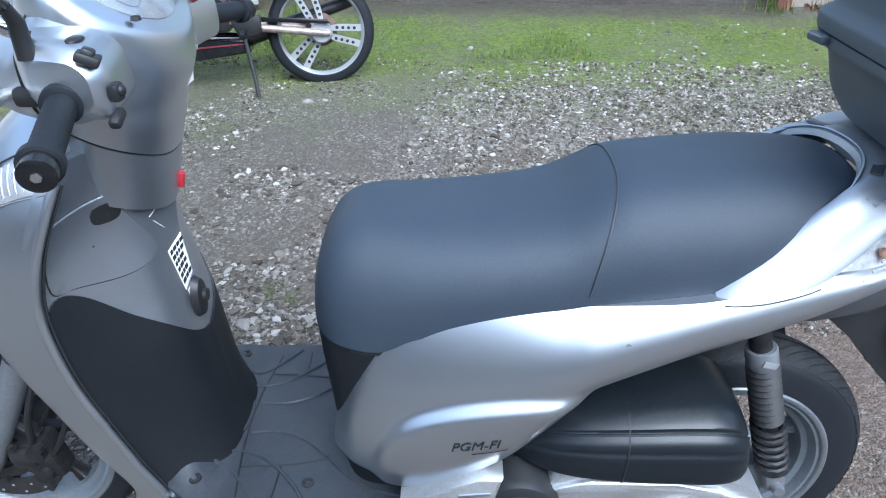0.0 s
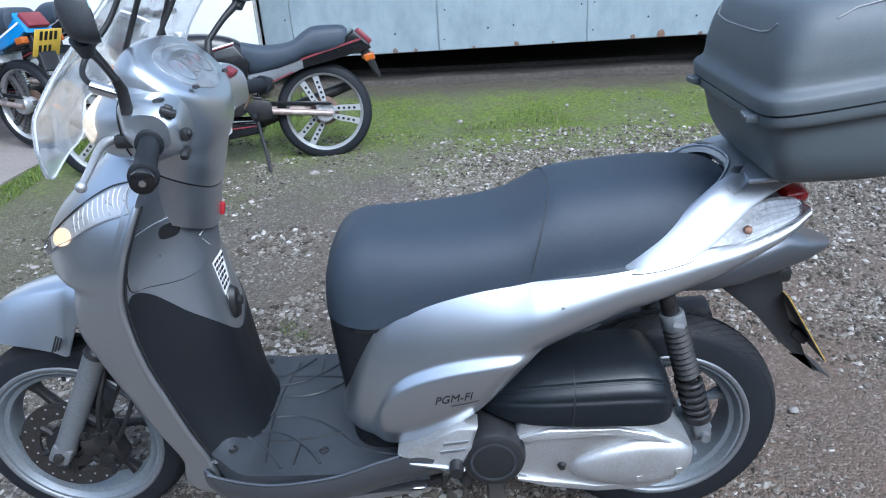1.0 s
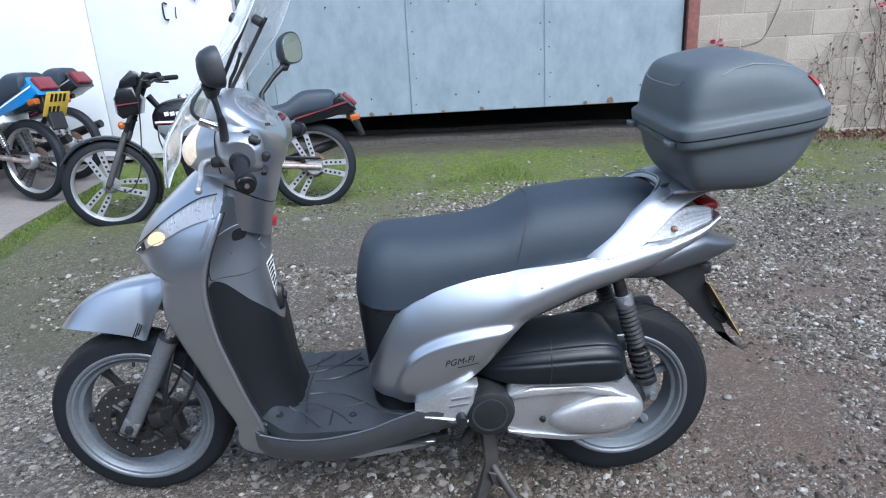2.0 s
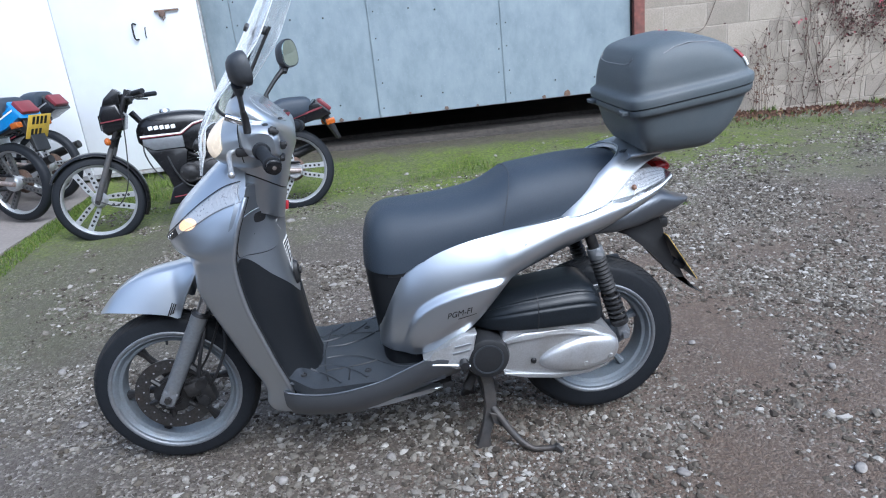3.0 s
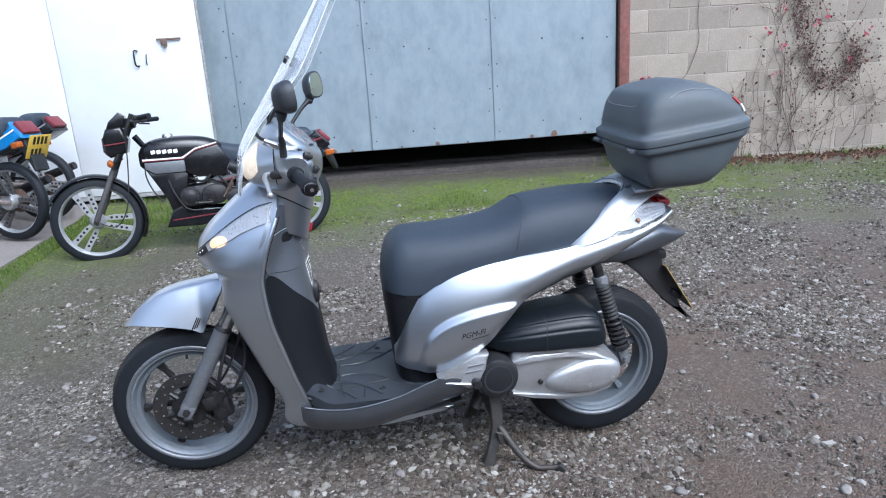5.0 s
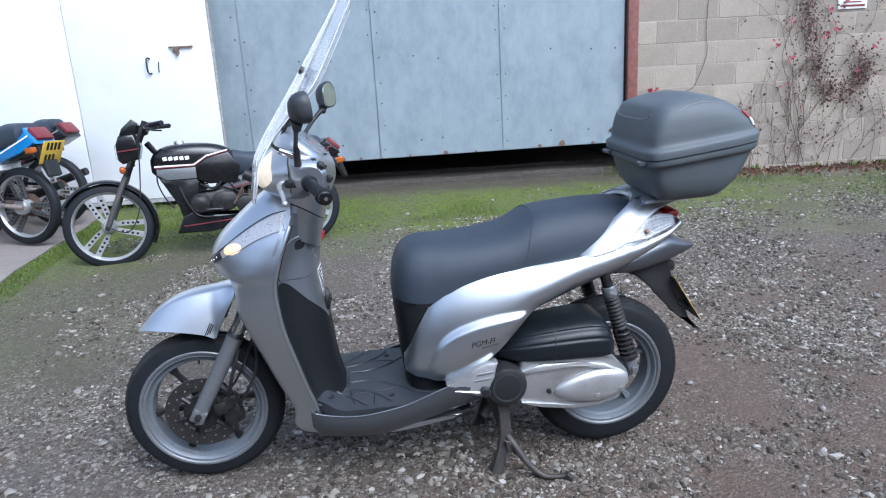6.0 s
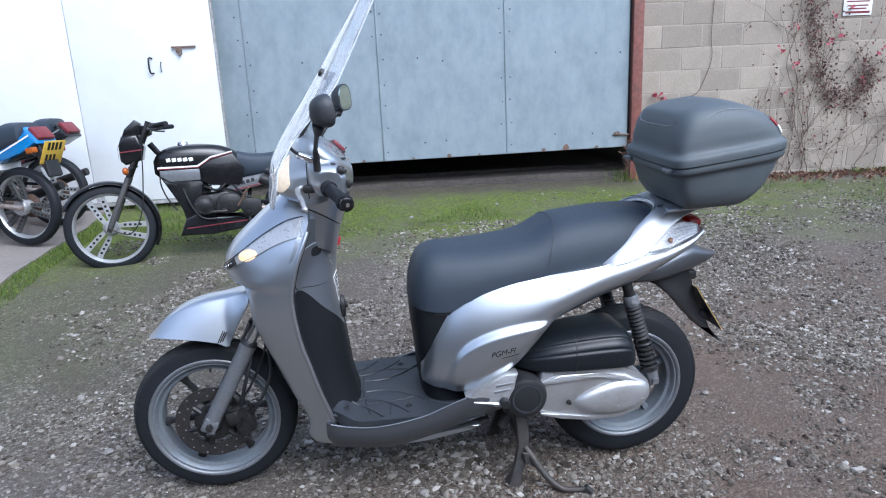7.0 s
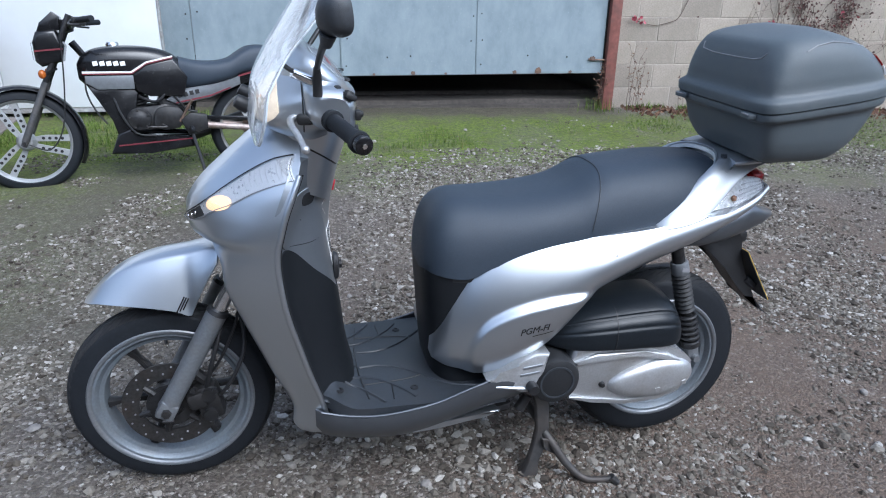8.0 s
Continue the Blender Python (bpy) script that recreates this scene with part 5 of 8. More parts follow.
def floor_z(x, y):
    w = ip([(0.385, 0.185), (0.45, 0.218), (0.60, 0.226), (0.75, 0.228), (0.845, 0.226)], x)
    q = min(abs(y) / w, 1)
    return 0.300 + 0.010 * sstep(0.62, 0.85, x) + 0.055 * sstep(0.47, 0.385, x) * (1 - sstep(0.6, 1.0, q) * 0.5) + 0.006 * math.cos(q * math.pi * 0.5)


def on_floor(name, pts, r, mat, up=0.0, smooth=5):
    pts = curve_pts([(x, y, 0) for x, y in pts], smooth)
    return part(name, tube([Vector((p.x, p.y, floor_z(p.x, p.y) + up)) for p in pts], r, 6), mat, floor_mat)


for sy in (-1, 1):
    for pts in ([(0.412, 0.117), (0.465, 0.125), (0.511, 0.171), (0.535, 0.205)], [(0.437, 0.090), (0.488, 0.088), (0.541, 0.112), (0.590, 0.159), (0.615, 0.195)],
                [(0.488, 0.040), (0.540, 0.038), (0.595, 0.060), (0.642, 0.099)], [(0.650, 0.105), (0.691, 0.146), (0.738, 0.173), (0.80, 0.19)]):
        on_floor("rib", [(x, sy * y) for x, y in pts], 0.0038, FLOORPLASTIC, 0.0002)
    for pts in ([(0.480, 0.0), (0.482, sy * 0.06), (0.488, sy * 0.12), (0.497, sy * 0.185)], [(0.489, sy * 0.123), (0.56, sy * 0.119), (0.606, sy * 0.113), (0.645, sy * 0.102)], [(0.562, sy * 0.119), (0.561, sy * 0.155), (0.559, sy * 0.195)]):
        on_floor("groove", pts, 0.0017, INK, 0.0006, 4)
    lip = curve_pts([(0.476, 0.0, 0.306), (0.474, sy * 0.028, 0.306), (0.456, sy * 0.062, 0.314), (0.426, sy * 0.098, 0.324), (0.406, sy * 0.134, 0.326), (0.396, sy * 0.164, 0.318), (0.390, sy * 0.190, 0.305)], 5)
    part("kick_lip", tube(lip, [0.0045 + 0.006 * sstep(0.07, 0.15, abs(p.y)) for p in lip], 10), FLOORPLASTIC, floor_mat, "raised lip round the foot of the leg shield")
    for x, y in ((0.617, 0.155), (0.425, 0.165)):
        p = Vector((x, sy * y, floor_z(x, y)))
        bm = lathe([(0.004, -0.001), (0.006, 0.003), (0.0105, 0.002), (0.0115, -0.002), (0.004, -0.003)], p, 16, "z")
        part("bolt", bm, INK, floor_mat, "black recessed bolt")

# side sills: silver skirt below the board, shade in its colour, with the bright lower rail
for sy in (-1, 1):
    rows = []
    for x in span_of(0.366, 0.985, 40):
        zt = ip([(0.366, 0.292), (0.377, 0.290), (0.43, 0.280), (0.50, 0.277), (0.58, 0.286), (0.668, 0.304), (0.74, 0.331), (0.79, 0.348), (0.90, 0.350), (0.985, 0.34)], x)
        zb = ip([(0.364, 0.207), (0.42, 0.203), (0.50, 0.200), (0.58, 0.202), (0.64, 0.214), (0.72, 0.237), (0.82, 0.266), (0.90, 0.288), (0.985, 0.31)], x)
        y0 = ip([(0.366, 0.186), (0.40, 0.208), (0.55, 0.232), (0.75, 0.236), (0.90, 0.232), (0.985, 0.20)], x)
        rows.append([(x, sy * (y0 - 0.032 * (1 - t) ** 2 + 0.004 * math.sin(t * math.pi)), zb + (zt - zb) * t) for t in span_of(0, 1, 9)])
    sill = part("side_skirt", shell(rows, 0.006 * sy), SKIRT, scooter, "silver side skirt under the footboard, shade in its colour")
    part("sill_edge", tube([(x, sy * ip([(0.38, 0.207), (0.55, 0.234), (0.75, 0.239), (0.82, 0.239)], x), ip([(0.377, 0.293), (0.43, 0.283), (0.50, 0.280), (0.58, 0.289), (0.668, 0.307), (0.74, 0.334), (0.79, 0.351)], x)) for x in span_of(0.377, 0.79, 20)], 0.0034, 8), SKIRT, sill, "upper edge in the same shaded grey")
    bm = slab([(0.590, 0.206), (0.66, 0.221), (0.75, 0.233), (0.828, 0.241), (0.824, 0.231), (0.74, 0.218), (0.66, 0.207)], sy * 0.178, sy * 0.212, 0.006, 3)
    part("lower_rail", bm, SILVER, sill, "bright silver lower rail")
    bm = block((0.80, sy * 0.17, 0.225), (0.14, 0.05, 0.02), 0.006, (0, -10, 0))
    part("underside", bm, GREASY, sill)
part("belly", block((0.60, 0, 0.235), (0.50, 0.34, 0.05), 0.02), PLASTIC, scooter)

# dark moulding below the front of the seat
rings = []
for z, xf, w in ((0.300, 0.672, 0.165), (0.36, 0.665, 0.160), (0.45, 0.658, 0.152), (0.55, 0.650, 0.150), (0.612, 0.648, 0.150)):
    rings.append([(xf + 0.14 - 0.14 * math.copysign(abs(math.cos(a)) ** 0.55, math.cos(a)), w * math.copysign(abs(math.sin(a)) ** 0.6, math.sin(a)), z) for a in span_of(-math.pi / 2, math.pi / 2, 25)] + [(0.90, w * 0.98, z), (0.90, -w * 0.98, z)])
part("under_seat_moulding", loft(rings), KNEE, scooter, "black plastic moulding below the seat")

# silver body sides
ZB = [(0.668, 0.368), (0.70, 0.360), (0.79, 0.357), (0.85, 0.375), (0.955, 0.442), (1.06, 0.552), (1.09, 0.566), (1.21, 0.600), (1.39, 0.654), (1.48, 0.692), (1.55, 0.728), (1.60, 0.762)]
ZT = [(0.668, 0.415), (0.688, 0.475), (0.718, 0.540), (0.764, 0.600), (0.812, 0.632), (0.87, 0.654), (0.98, 0.680), (1.24, 0.714), (1.39, 0.736), (1.46, 0.745), (1.55, 0.765), (1.60, 0.785)]
WD = [(0.668, 0.132), (0.685, 0.155), (0.71, 0.178), (0.78, 0.207), (0.90, 0.222), (1.08, 0.220), (1.24, 0.206), (1.40, 0.175), (1.50, 0.150), (1.56, 0.128), (1.60, 0.105)]
FOLD = [(0.735, 0.390), (0.765, 0.455), (0.80, 0.495), (0.87, 0.528), (0.97, 0.550), (1.075, 0.560), (1.2, 0.56)]


def body_y(x, z):
    zb, zt, w = ip(ZB, x), ip(ZT, x), ip(WD, x)
    t = min(max((z - zb) / max(zt - zb, 1e-4), 0), 1)
    rear = sstep(1.02, 1.26, x)
    mid = 0.25 + 0.27 * rear
    y = w * (1 - (0.08 + 0.17 * rear) * ((mid - t) / mid) ** 2 if t < mid else 1 - (0.255 - 0.155 * rear) * ((t - mid) / (1 - mid)) ** 2)
    zf = ip(FOLD, x)
    y += 0.013 * sstep(zf + 0.016, zf - 0.010, z) * sstep(0.728, 0.765, x) * sstep(1.10, 1.06, x)
    return y


rings = []
for x in span_of(0.668, 1.60, 150):
    zb, zt = ip(ZB, x), ip(ZT, x)
    zs = [zb + (zt - zb) * t for t in span_of(0, 1, 56)]
    rings.append([(x, -body_y(x, z), z) for z in zs] + [(x, body_y(x, z), z) for z in zs[::-1]])
body = part("body_panel", loft(rings), SILVER, scooter, "silver painted side bodywork")
bm = lettering("PGM-FI", 0.024)
for vtx in bm.verts:
    x, z = 0.868 + vtx.co.x * 1.0 + vtx.co.y * 0.25, 0.470 + vtx.co.y + vtx.co.x * 0.17
    vtx.co = Vector((x, -body_y(x, z) - 0.0012 - vtx.co.z, z))
part("lettering", bm, INK, body, "dark grey model lettering")
bm = bmesh.new()
rows = [[(x, -body_y(x, 0.462 + (x - 0.878) * 0.17 + dz) - 0.0012, 0.462 + (x - 0.878) * 0.17 + dz) for dz in (0, 0.0022)] for x in span_of(0.900, 0.955, 9)]
loft(rows, False, False, bm)
part("underline", bm, INK, body)
ob = part("dent", lathe([(0.0005, -0.0006), (0.0035, -0.0006), (0.004, 0.0004), (0.0005, 0.0004)], (1.118, -body_y(1.118, 0.655), 0.655), 8), GREY_PRINT, body)

# dual seat
ST = [(0.648, 0.640), (0.655, 0.690), (0.672, 0.738), (0.70, 0.768), (0.74, 0.780), (0.83, 0.780), (0.95, 0.788), (1.03, 0.804), (1.09, 0.834), (1.12, 0.846), (1.19, 0.854), (1.30, 0.862), (1.38, 0.862), (1.43, 0.857), (1.455, 0.846), (1.470, 0.812)]
SB = [(0.648, 0.608), (0.757, 0.600), (0.81, 0.625), (0.87, 0.643), (0.98, 0.669), (1.24, 0.705), (1.38, 0.730), (1.468, 0.762)]
SW = [(0.648, 0.060), (0.655, 0.092), (0.672, 0.124), (0.70, 0.146), (0.76, 0.160), (0.90, 0.167), (1.05, 0.168), (1.20, 0.168), (1.30, 0.163), (1.37, 0.149), (1.42, 0.128), (1.455, 0.094), (1.468, 0.055)]


def seat_ring(x, grow=0.0):
    zt, zb, w = ip(ST, x) + grow, ip(SB, x), ip(SW, x) + grow
    ring = []
    for k in range(45):
        a = math.pi * k / 44
        ca, sa = math.cos(a), math.sin(a)
        yy = -w * math.copysign(abs(ca) ** 0.62, ca) * (0.90 + 0.10 * (1 - sa))
        zz = zb + (zt - zb) * (sa ** 0.62)
        ring.append((x, yy, zz))
    return ring


rings = [seat_ring(x) + [(x, ip(SW, x) * 0.8, ip(SB, x) - 0.01), (x, -ip(SW, x) * 0.8, ip(SB, x) - 0.01)] for x in [0.648, 0.650, 0.6525] + span_of(0.656, 1.45, 76) + [1.456, 1.462, 1.466, 1.468]]
seat = part("seat", loft(rings), VINYL, scooter, "black vinyl dual seat with a stitched step")
pts = []
for k, p in enumerate(seat_ring(1.11, 0.0008)):
    a = abs(k - 22) / 22
    x = 1.112 - 0.05 * a ** 1.5
    pts.append(Vector(seat_ring(x, 0.0008)[k]))
part("seam", tube(pts[1:-1], 0.0014, 6), PLASTIC_WORN, seat, "stitched seam")
part("seat_piping", tube([Vector(seat_ring(x)[0]) + Vector((0, -0.002, -0.002)) for x in span_of(0.95, 1.40, 30)], 0.003, 6), INK, seat)
part("seat_base", loft([[(x, s * ip(SW, x) * 0.96, ip(SB, x) - 0.012 * (1 if j else 0)) for s, j in ((-1, 0), (1, 0), (1, 1), (-1, 1))] for x in span_of(0.655, 1.45, 40)]), PLASTIC, seat)

# grab rail wings and rear carrier
for sy in (-1, 1):
    RAIL = [(1.238, 0.711, 0.722, 0.190), (1.262, 0.713, 0.742, 0.196), (1.31, 0.720, 0.778, 0.196), (1.375, 0.738, 0.828, 0.186), (1.42, 0.770, 0.856, 0.172), (1.465, 0.806, 0.868, 0.155), (1.52, 0.836, 0.873, 0.138), (1.58, 0.853, 0.876, 0.122), (1.64, 0.862, 0.876, 0.104), (1.70, 0.867, 0.875, 0.085)]
    rings = []
    for x in span_of(1.238, 1.70, 40):
        zl, zh, y0 = ip(RAIL, x)
        th = 0.022 + 0.02 * sstep(1.35, 1.55, x)
        ring = []
        for k in range(16):
            a = 2 * math.pi * k / 16
            ring.append((x, sy * (y0 - th * 0.5 + th * 0.5 * math.copysign(abs(math.cos(a)) ** 0.6, math.cos(a)) - 0.048 * ((math.sin(a) + 1) / 2)), (zl + zh) / 2 + (zh - zl) / 2 * math.copysign(abs(math.sin(a)) ** 0.7, math.sin(a))))
        rings.append(ring)
    rail = part("grab_rail", loft(rings), SATIN, scooter, "silver grab rail")
    part("rail_joint", tube([(x, sy * (ip(RAIL, x)[2] - 0.001), ip(RAIL, x)[0] - 0.001) for x in span_of(1.245, 1.37, 12)], 0.0011, 6), INK, rail)
    # rear corner lamp
    LAMP = [(1.365, 0.714, 0.738, 0.172), (1.42, 0.718, 0.776, 0.164), (1.455, 0.723, 0.800, 0.157), (1.475, 0.728, 0.808, 0.152), (1.52, 0.742, 0.812, 0.138), (1.56, 0.758, 0.806, 0.122), (1.585, 0.773, 0.798, 0.107)]
    rings, rings2 = [], []
    for x in span_of(1.365, 1.585, 22):
        zl, zh, y0 = ip(LAMP, x)
        rings.append([(x, sy * (y0 + 0.006 * math.sin(t * math.pi) - 0.02 * t), zl + (zh - zl) * t) for t in span_of(0, 1, 8)] + [(x, sy * (y0 - 0.035), zh), (x, sy * (y0 - 0.035), zl)])
        rings2.append([(x, sy * (y0 - 0.010 - 0.02 * t), zl + 0.004 + (zh - zl - 0.008) * t) for t in span_of(0, 1, 8)] + [(x, sy * (y0 - 0.034), zh), (x, sy * (y0 - 0.034), zl)])
    lamp = part("rear_lamp", loft(rings), LENS, scooter, "clear fluted rear indicator lens")
    part("reflector", loft(rings2[1:-1]), LAMP_BACK, lamp)
    for k in range(6):
        t = 0.15 + 0.14 * k
        pts = []
        for x in span_of(1.44 + 0.01 * k, 1.575, 8):
            zl, zh, y0 = ip(LAMP, x)
            pts.append((x, sy * (y0 + 0.007 * math.sin(t * math.pi) - 0.02 * t), zl + (zh - zl) * t))
        part("flute", tube(pts, 0.0016, 5), LENS, lamp)
    part("bulb", ball((1.466, sy * 0.142, 0.766), 0.008), PEACH, lamp, "amber bulb")
rings = []
for x in span_of(1.462, 1.75, 14):
    w = ip([(1.40, 0.075), (1.46, 0.130), (1.53, 0.148), (1.60, 0.138), (1.68, 0.105), (1.75, 0.07)], x)
    z = ip([(1.40, 0.840), (1.46, 0.855), (1.53, 0.864), (1.75, 0.862)], x)
    rings.append([(x, w * math.copysign(abs(math.cos(a)) ** 0.5, math.cos(a)), z + 0.011 * math.copysign(abs(math.sin(a)) ** 0.6, math.sin(a))) for a in span_of(0, 2 * math.pi * 27 / 28, 28)])
carrier = part("carrier", loft(rings), SATIN, scooter, "silver rear carrier plate")
rows = []
for rx, ry, dz in ((0.128, 0.140, -0.010), (0.131, 0.143, 0.0), (0.150, 0.152, 0.004), (0.172, 0.160, 0.003), (0.195, 0.166, -0.006)):
    rows.append([(1.328 + rx * math.cos(a), ry * math.sin(a), 0.868 + dz - 0.060 * math.sin(a) ** 4) for a in span_of(radians(-56), radians(56), 44)])
part("carrier_arch", shell(rows, 0.010), SATIN, carrier, "flat silver arch behind the seat")
for grow, lift in ((0.0, 0.0035), (0.062, 0.0025)):
    pts = [(1.328 + (0.134 + grow) * math.cos(a), (0.144 + 0.5 * grow) * math.sin(a), 0.868 + lift - 0.060 * math.sin(a) ** 4) for a in span_of(radians(-54), radians(54), 44)]
    part("arch_bead", tube(pts, 0.0022, 6), SILVER, carrier, "raised bright edge of the arch")
# slot shade is put in as darker grey plates
for a in (-34, 34):
    r = radians(a)
    part("slot", block((1.328 + 0.155 * math.cos(r), 0.154 * math.sin(r), 0.8725 - 0.060 * math.sin(r) ** 4), (0.016, 0.040, 0.003), 0.001, (0, 0, a)), SKIRT, carrier, "recessed slot, its shade in darker grey")
part("carrier_frame", block((1.425, 0, 0.806), (0.12, 0.24, 0.05), 0.02), INK, carrier, "black tray between seat and carrier")
# tail light, tail undertray and number plate hanger
rings = []
for x, w, zl, zh in ((1.560, 0.084, 0.784, 0.818), (1.580, 0.084, 0.780, 0.822), (1.602, 0.074, 0.780, 0.816), (1.616, 0.054, 0.784, 0.806), (1.622, 0.03, 0.789, 0.798)):
    rings.append([(x, w * math.copysign(abs(math.cos(a)) ** 0.6, math.cos(a)), (zl + zh) / 2 + (zh - zl) / 2 * math.copysign(abs(math.sin(a)) ** 0.7, math.sin(a))) for a in span_of(0, 2 * math.pi * 23 / 24, 24)])
part("tail_light", loft(rings), LENS_RED, scooter, "red tail light")
rings = []
for x, w, zl, zh in ((1.40, 0.120, 0.740, 0.790), (1.46, 0.120, 0.745, 0.810), (1.51, 0.108, 0.755, 0.812), (1.55, 0.088, 0.768, 0.808)):
    rings.append([(x, w * math.copysign(abs(math.cos(a)) ** 0.6, math.cos(a)), (zl + zh) / 2 + (zh - zl) / 2 * math.copysign(abs(math.sin(a)) ** 0.7, math.sin(a))) for a in span_of(0, 2 * math.pi * 23 / 24, 24)])
part("tail_centre", loft(rings), SILVER_DULL, scooter, "grey tail centre between the rear lamps")
rings = []
for x, w, zl, zh in ((1.34, 0.11, 0.615, 0.655), (1.42, 0.125, 0.612, 0.69), (1.50, 0.118, 0.618, 0.725), (1.57, 0.10, 0.634, 0.738), (1.63, 0.076, 0.654, 0.702), (1.675, 0.045, 0.668, 0.684), (1.692, 0.02, 0.672, 0.680)):
    rings.append([(x, w * math.copysign(abs(math.cos(a)) ** 0.6, math.cos(a)), (zl + zh) / 2 + (zh - zl) / 2 * math.copysign(abs(math.sin(a)) ** 0.7, math.sin(a))) for a in span_of(0, 2 * math.pi * 23 / 24, 24)])
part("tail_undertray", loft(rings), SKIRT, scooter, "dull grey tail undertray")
bm = slab([(1.43, 0.612), (1.455, 0.594), (1.505, 0.578), (1.556, 0.520), (1.61, 0.454), (1.663, 0.402), (1.700, 0.370), (1.748, 0.340), (1.708, 0.374), (1.675, 0.412), (1.648, 0.447), (1.632, 0.49), (1.612, 0.543), (1.598, 0.60), (1.595, 0.64), (1.53, 0.645), (1.45, 0.645)], -0.040, 0.040, 0.010, 0)
hang = part("plate_hanger", bm, PLASTIC, scooter, "black rear mudguard and plate hanger")
part("hanger_lug", block((1.655, -0.02, 0.462), (0.045, 0.05, 0.020), 0.005, (0, 40, 0)), PLASTIC, hang)
part("plate_lamp", block((1.605, 0, 0.605), (0.04, 0.06, 0.035), 0.01), PLASTIC, hang)
plate = part("number_plate", block((1.654, 0, 0.495), (0.0016, 0.140, 0.190), 0.0, (0, -32, 0)), YELLOW, scooter, "yellow rear number plate with unreadable bars")
part("plate_back", block((1.6523, 0, 0.4938), (0.0016, 0.139, 0.189), 0, (0, -32, 0)), PLASTIC_WORN, plate, "dark back of the plate")
for k in range(7):
    part("plate_bar", block((1.6555 + 0.025 * (1 - 2 * (k % 2)) * 0.53 * -1, -0.054 + 0.018 * k, 0.4960 + 0.025 * (1 - 2 * (k % 2)) * 0.85), (0.002, 0.012, 0.05), 0, (0, -32, 0)), INK, plate)

# engine: belt case, clutch cover, air box
ey = -0.205
bm = slab([(1.045, 0.408), (1.10, 0.408), (1.20, 0.402), (1.28, 0.395), (1.345, 0.375), (1.39, 0.335), (1.40, 0.29), (1.375, 0.250), (1.31, 0.228), (1.20, 0.226), (1.11, 0.246), (1.03, 0.268), (1.03, 0.33)], ey, -0.075, 0.014, 4, 3)
case = part("belt_case", bm, CASTING, scooter, "silver cast belt case with dusty stains")
rings = []
for s, yy in ((1.0, ey + 0.006), (0.96, ey - 0.006), (0.86, ey - 0.014), (0.66, ey - 0.020), (0.36, ey - 0.0225), (0.04, ey - 0.023)):
    ring = []
    for k in range(40):
        a = 2 * math.pi * k / 40
        ca, sa = math.cos(a), math.sin(a)
        ring.append((1.270 + s * 0.128 * ca, yy, 0.294 + s * (0.058 + 0.012 * ca) * sa + s * 0.008 * ca))
    rings.append(ring)
part("case_bulge", loft(rings, True), CASTING, case, "smooth oval clutch bulge")
part("case_ledge", slab([(1.040, 0.372), (1.10, 0.392), (1.24, 0.386), (1.31, 0.372), (1.365, 0.338), (1.355, 0.330), (1.30, 0.360), (1.22, 0.372), (1.09, 0.374), (1.052, 0.358)], ey - 0.010, ey + 0.01, 0.006, 0), CASTING, case, "raised upper ledge of the case")
part("case_skirt", slab([(1.035, 0.268), (1.11, 0.250), (1.20, 0.232), (1.30, 0.234), (1.36, 0.252), (1.355, 0.243), (1.30, 0.224), (1.20, 0.221), (1.10, 0.240), (1.035, 0.258)], ey - 0.005, ey + 0.01, 0.003, 0), CASTING, case)
bm = bmesh.new()
for k in range(5):
    block((1.285 + 0.020 * k, ey - 0.0225 + 0.0012 * k, 0.268 + 0.003 * k), (0.013, 0.002, 0.012), 0, (0, -8, 0), bm)
part("raised_mark", bm, CASTING, case, "small raised maker mark")
for x, z in ((1.128, 0.292),):
    part("bolt", lathe([(0.0005, -0.010), (0.006, -0.010), (0.0085, -0.003), (0.009, 0.0), (0.0005, 0.001)], (x, ey, z), 12), GREASY, case)
bm = lathe([(0.0005, -0.235), (0.050, -0.235), (0.062, -0.230), (0.067, -0.218), (0.069, -0.12), (0.0005, -0.12)], (0.978, 0, 0.333), 48)
clutch = part("fan_cover", bm, PLASTIC, scooter, "round black drive cover")
part("cover_ring", lathe([(0.042, -0.237), (0.047, -0.237), (0.047, -0.233), (0.042, -0.233)], (0.978, 0, 0.333), 40), PLASTIC_WORN, clutch)
part("gear_case", slab([(0.90, 0.30), (0.95, 0.42), (1.06, 0.45), (1.36, 0.40), (1.42, 0.27), (1.36, 0.20), (1.0, 0.21)], -0.08, 0.14, 0.02), GREASY, scooter, "oily engine and gear case")
rings = []
AIR = [(0.958, 0.43, 0.448, 0.15), (0.99, 0.424, 0.488, 0.18), (1.03, 0.42, 0.512, 0.205), (1.08, 0.418, 0.528, 0.22), (1.16, 0.416, 0.54, 0.228), (1.24, 0.414, 0.546, 0.23), (1.29, 0.412, 0.545, 0.229), (1.322, 0.413, 0.532, 0.222), (1.342, 0.416, 0.508, 0.208), (1.354, 0.424, 0.476, 0.185)]
AIR_FACE = [(0.0, 0.84), (0.06, 0.97), (0.14, 1.0), (0.36, 0.998), (0.48, 0.990), (0.55, 0.968), (0.59, 0.966), (0.68, 0.938), (0.77, 0.885), (0.81, 0.880), (0.89, 0.81), (0.95, 0.72), (1.0, 0.56)]


def air_y(w, t):
    return -w * ip(AIR_FACE, t)


for x in span_of(0.958, 1.354, 40):
    zl, zh, w = ip(AIR, x)
    ring = [(x, air_y(w, t), zl + (zh - zl) * t) for t in span_of(0, 1, 58)]
    ring += [(x, -0.06, zh), (x, -0.06, zl)]
    rings.append(ring)
air = part("air_box", loft(rings), AIRPLASTIC, scooter, "black plastic air filter box")
pts = []
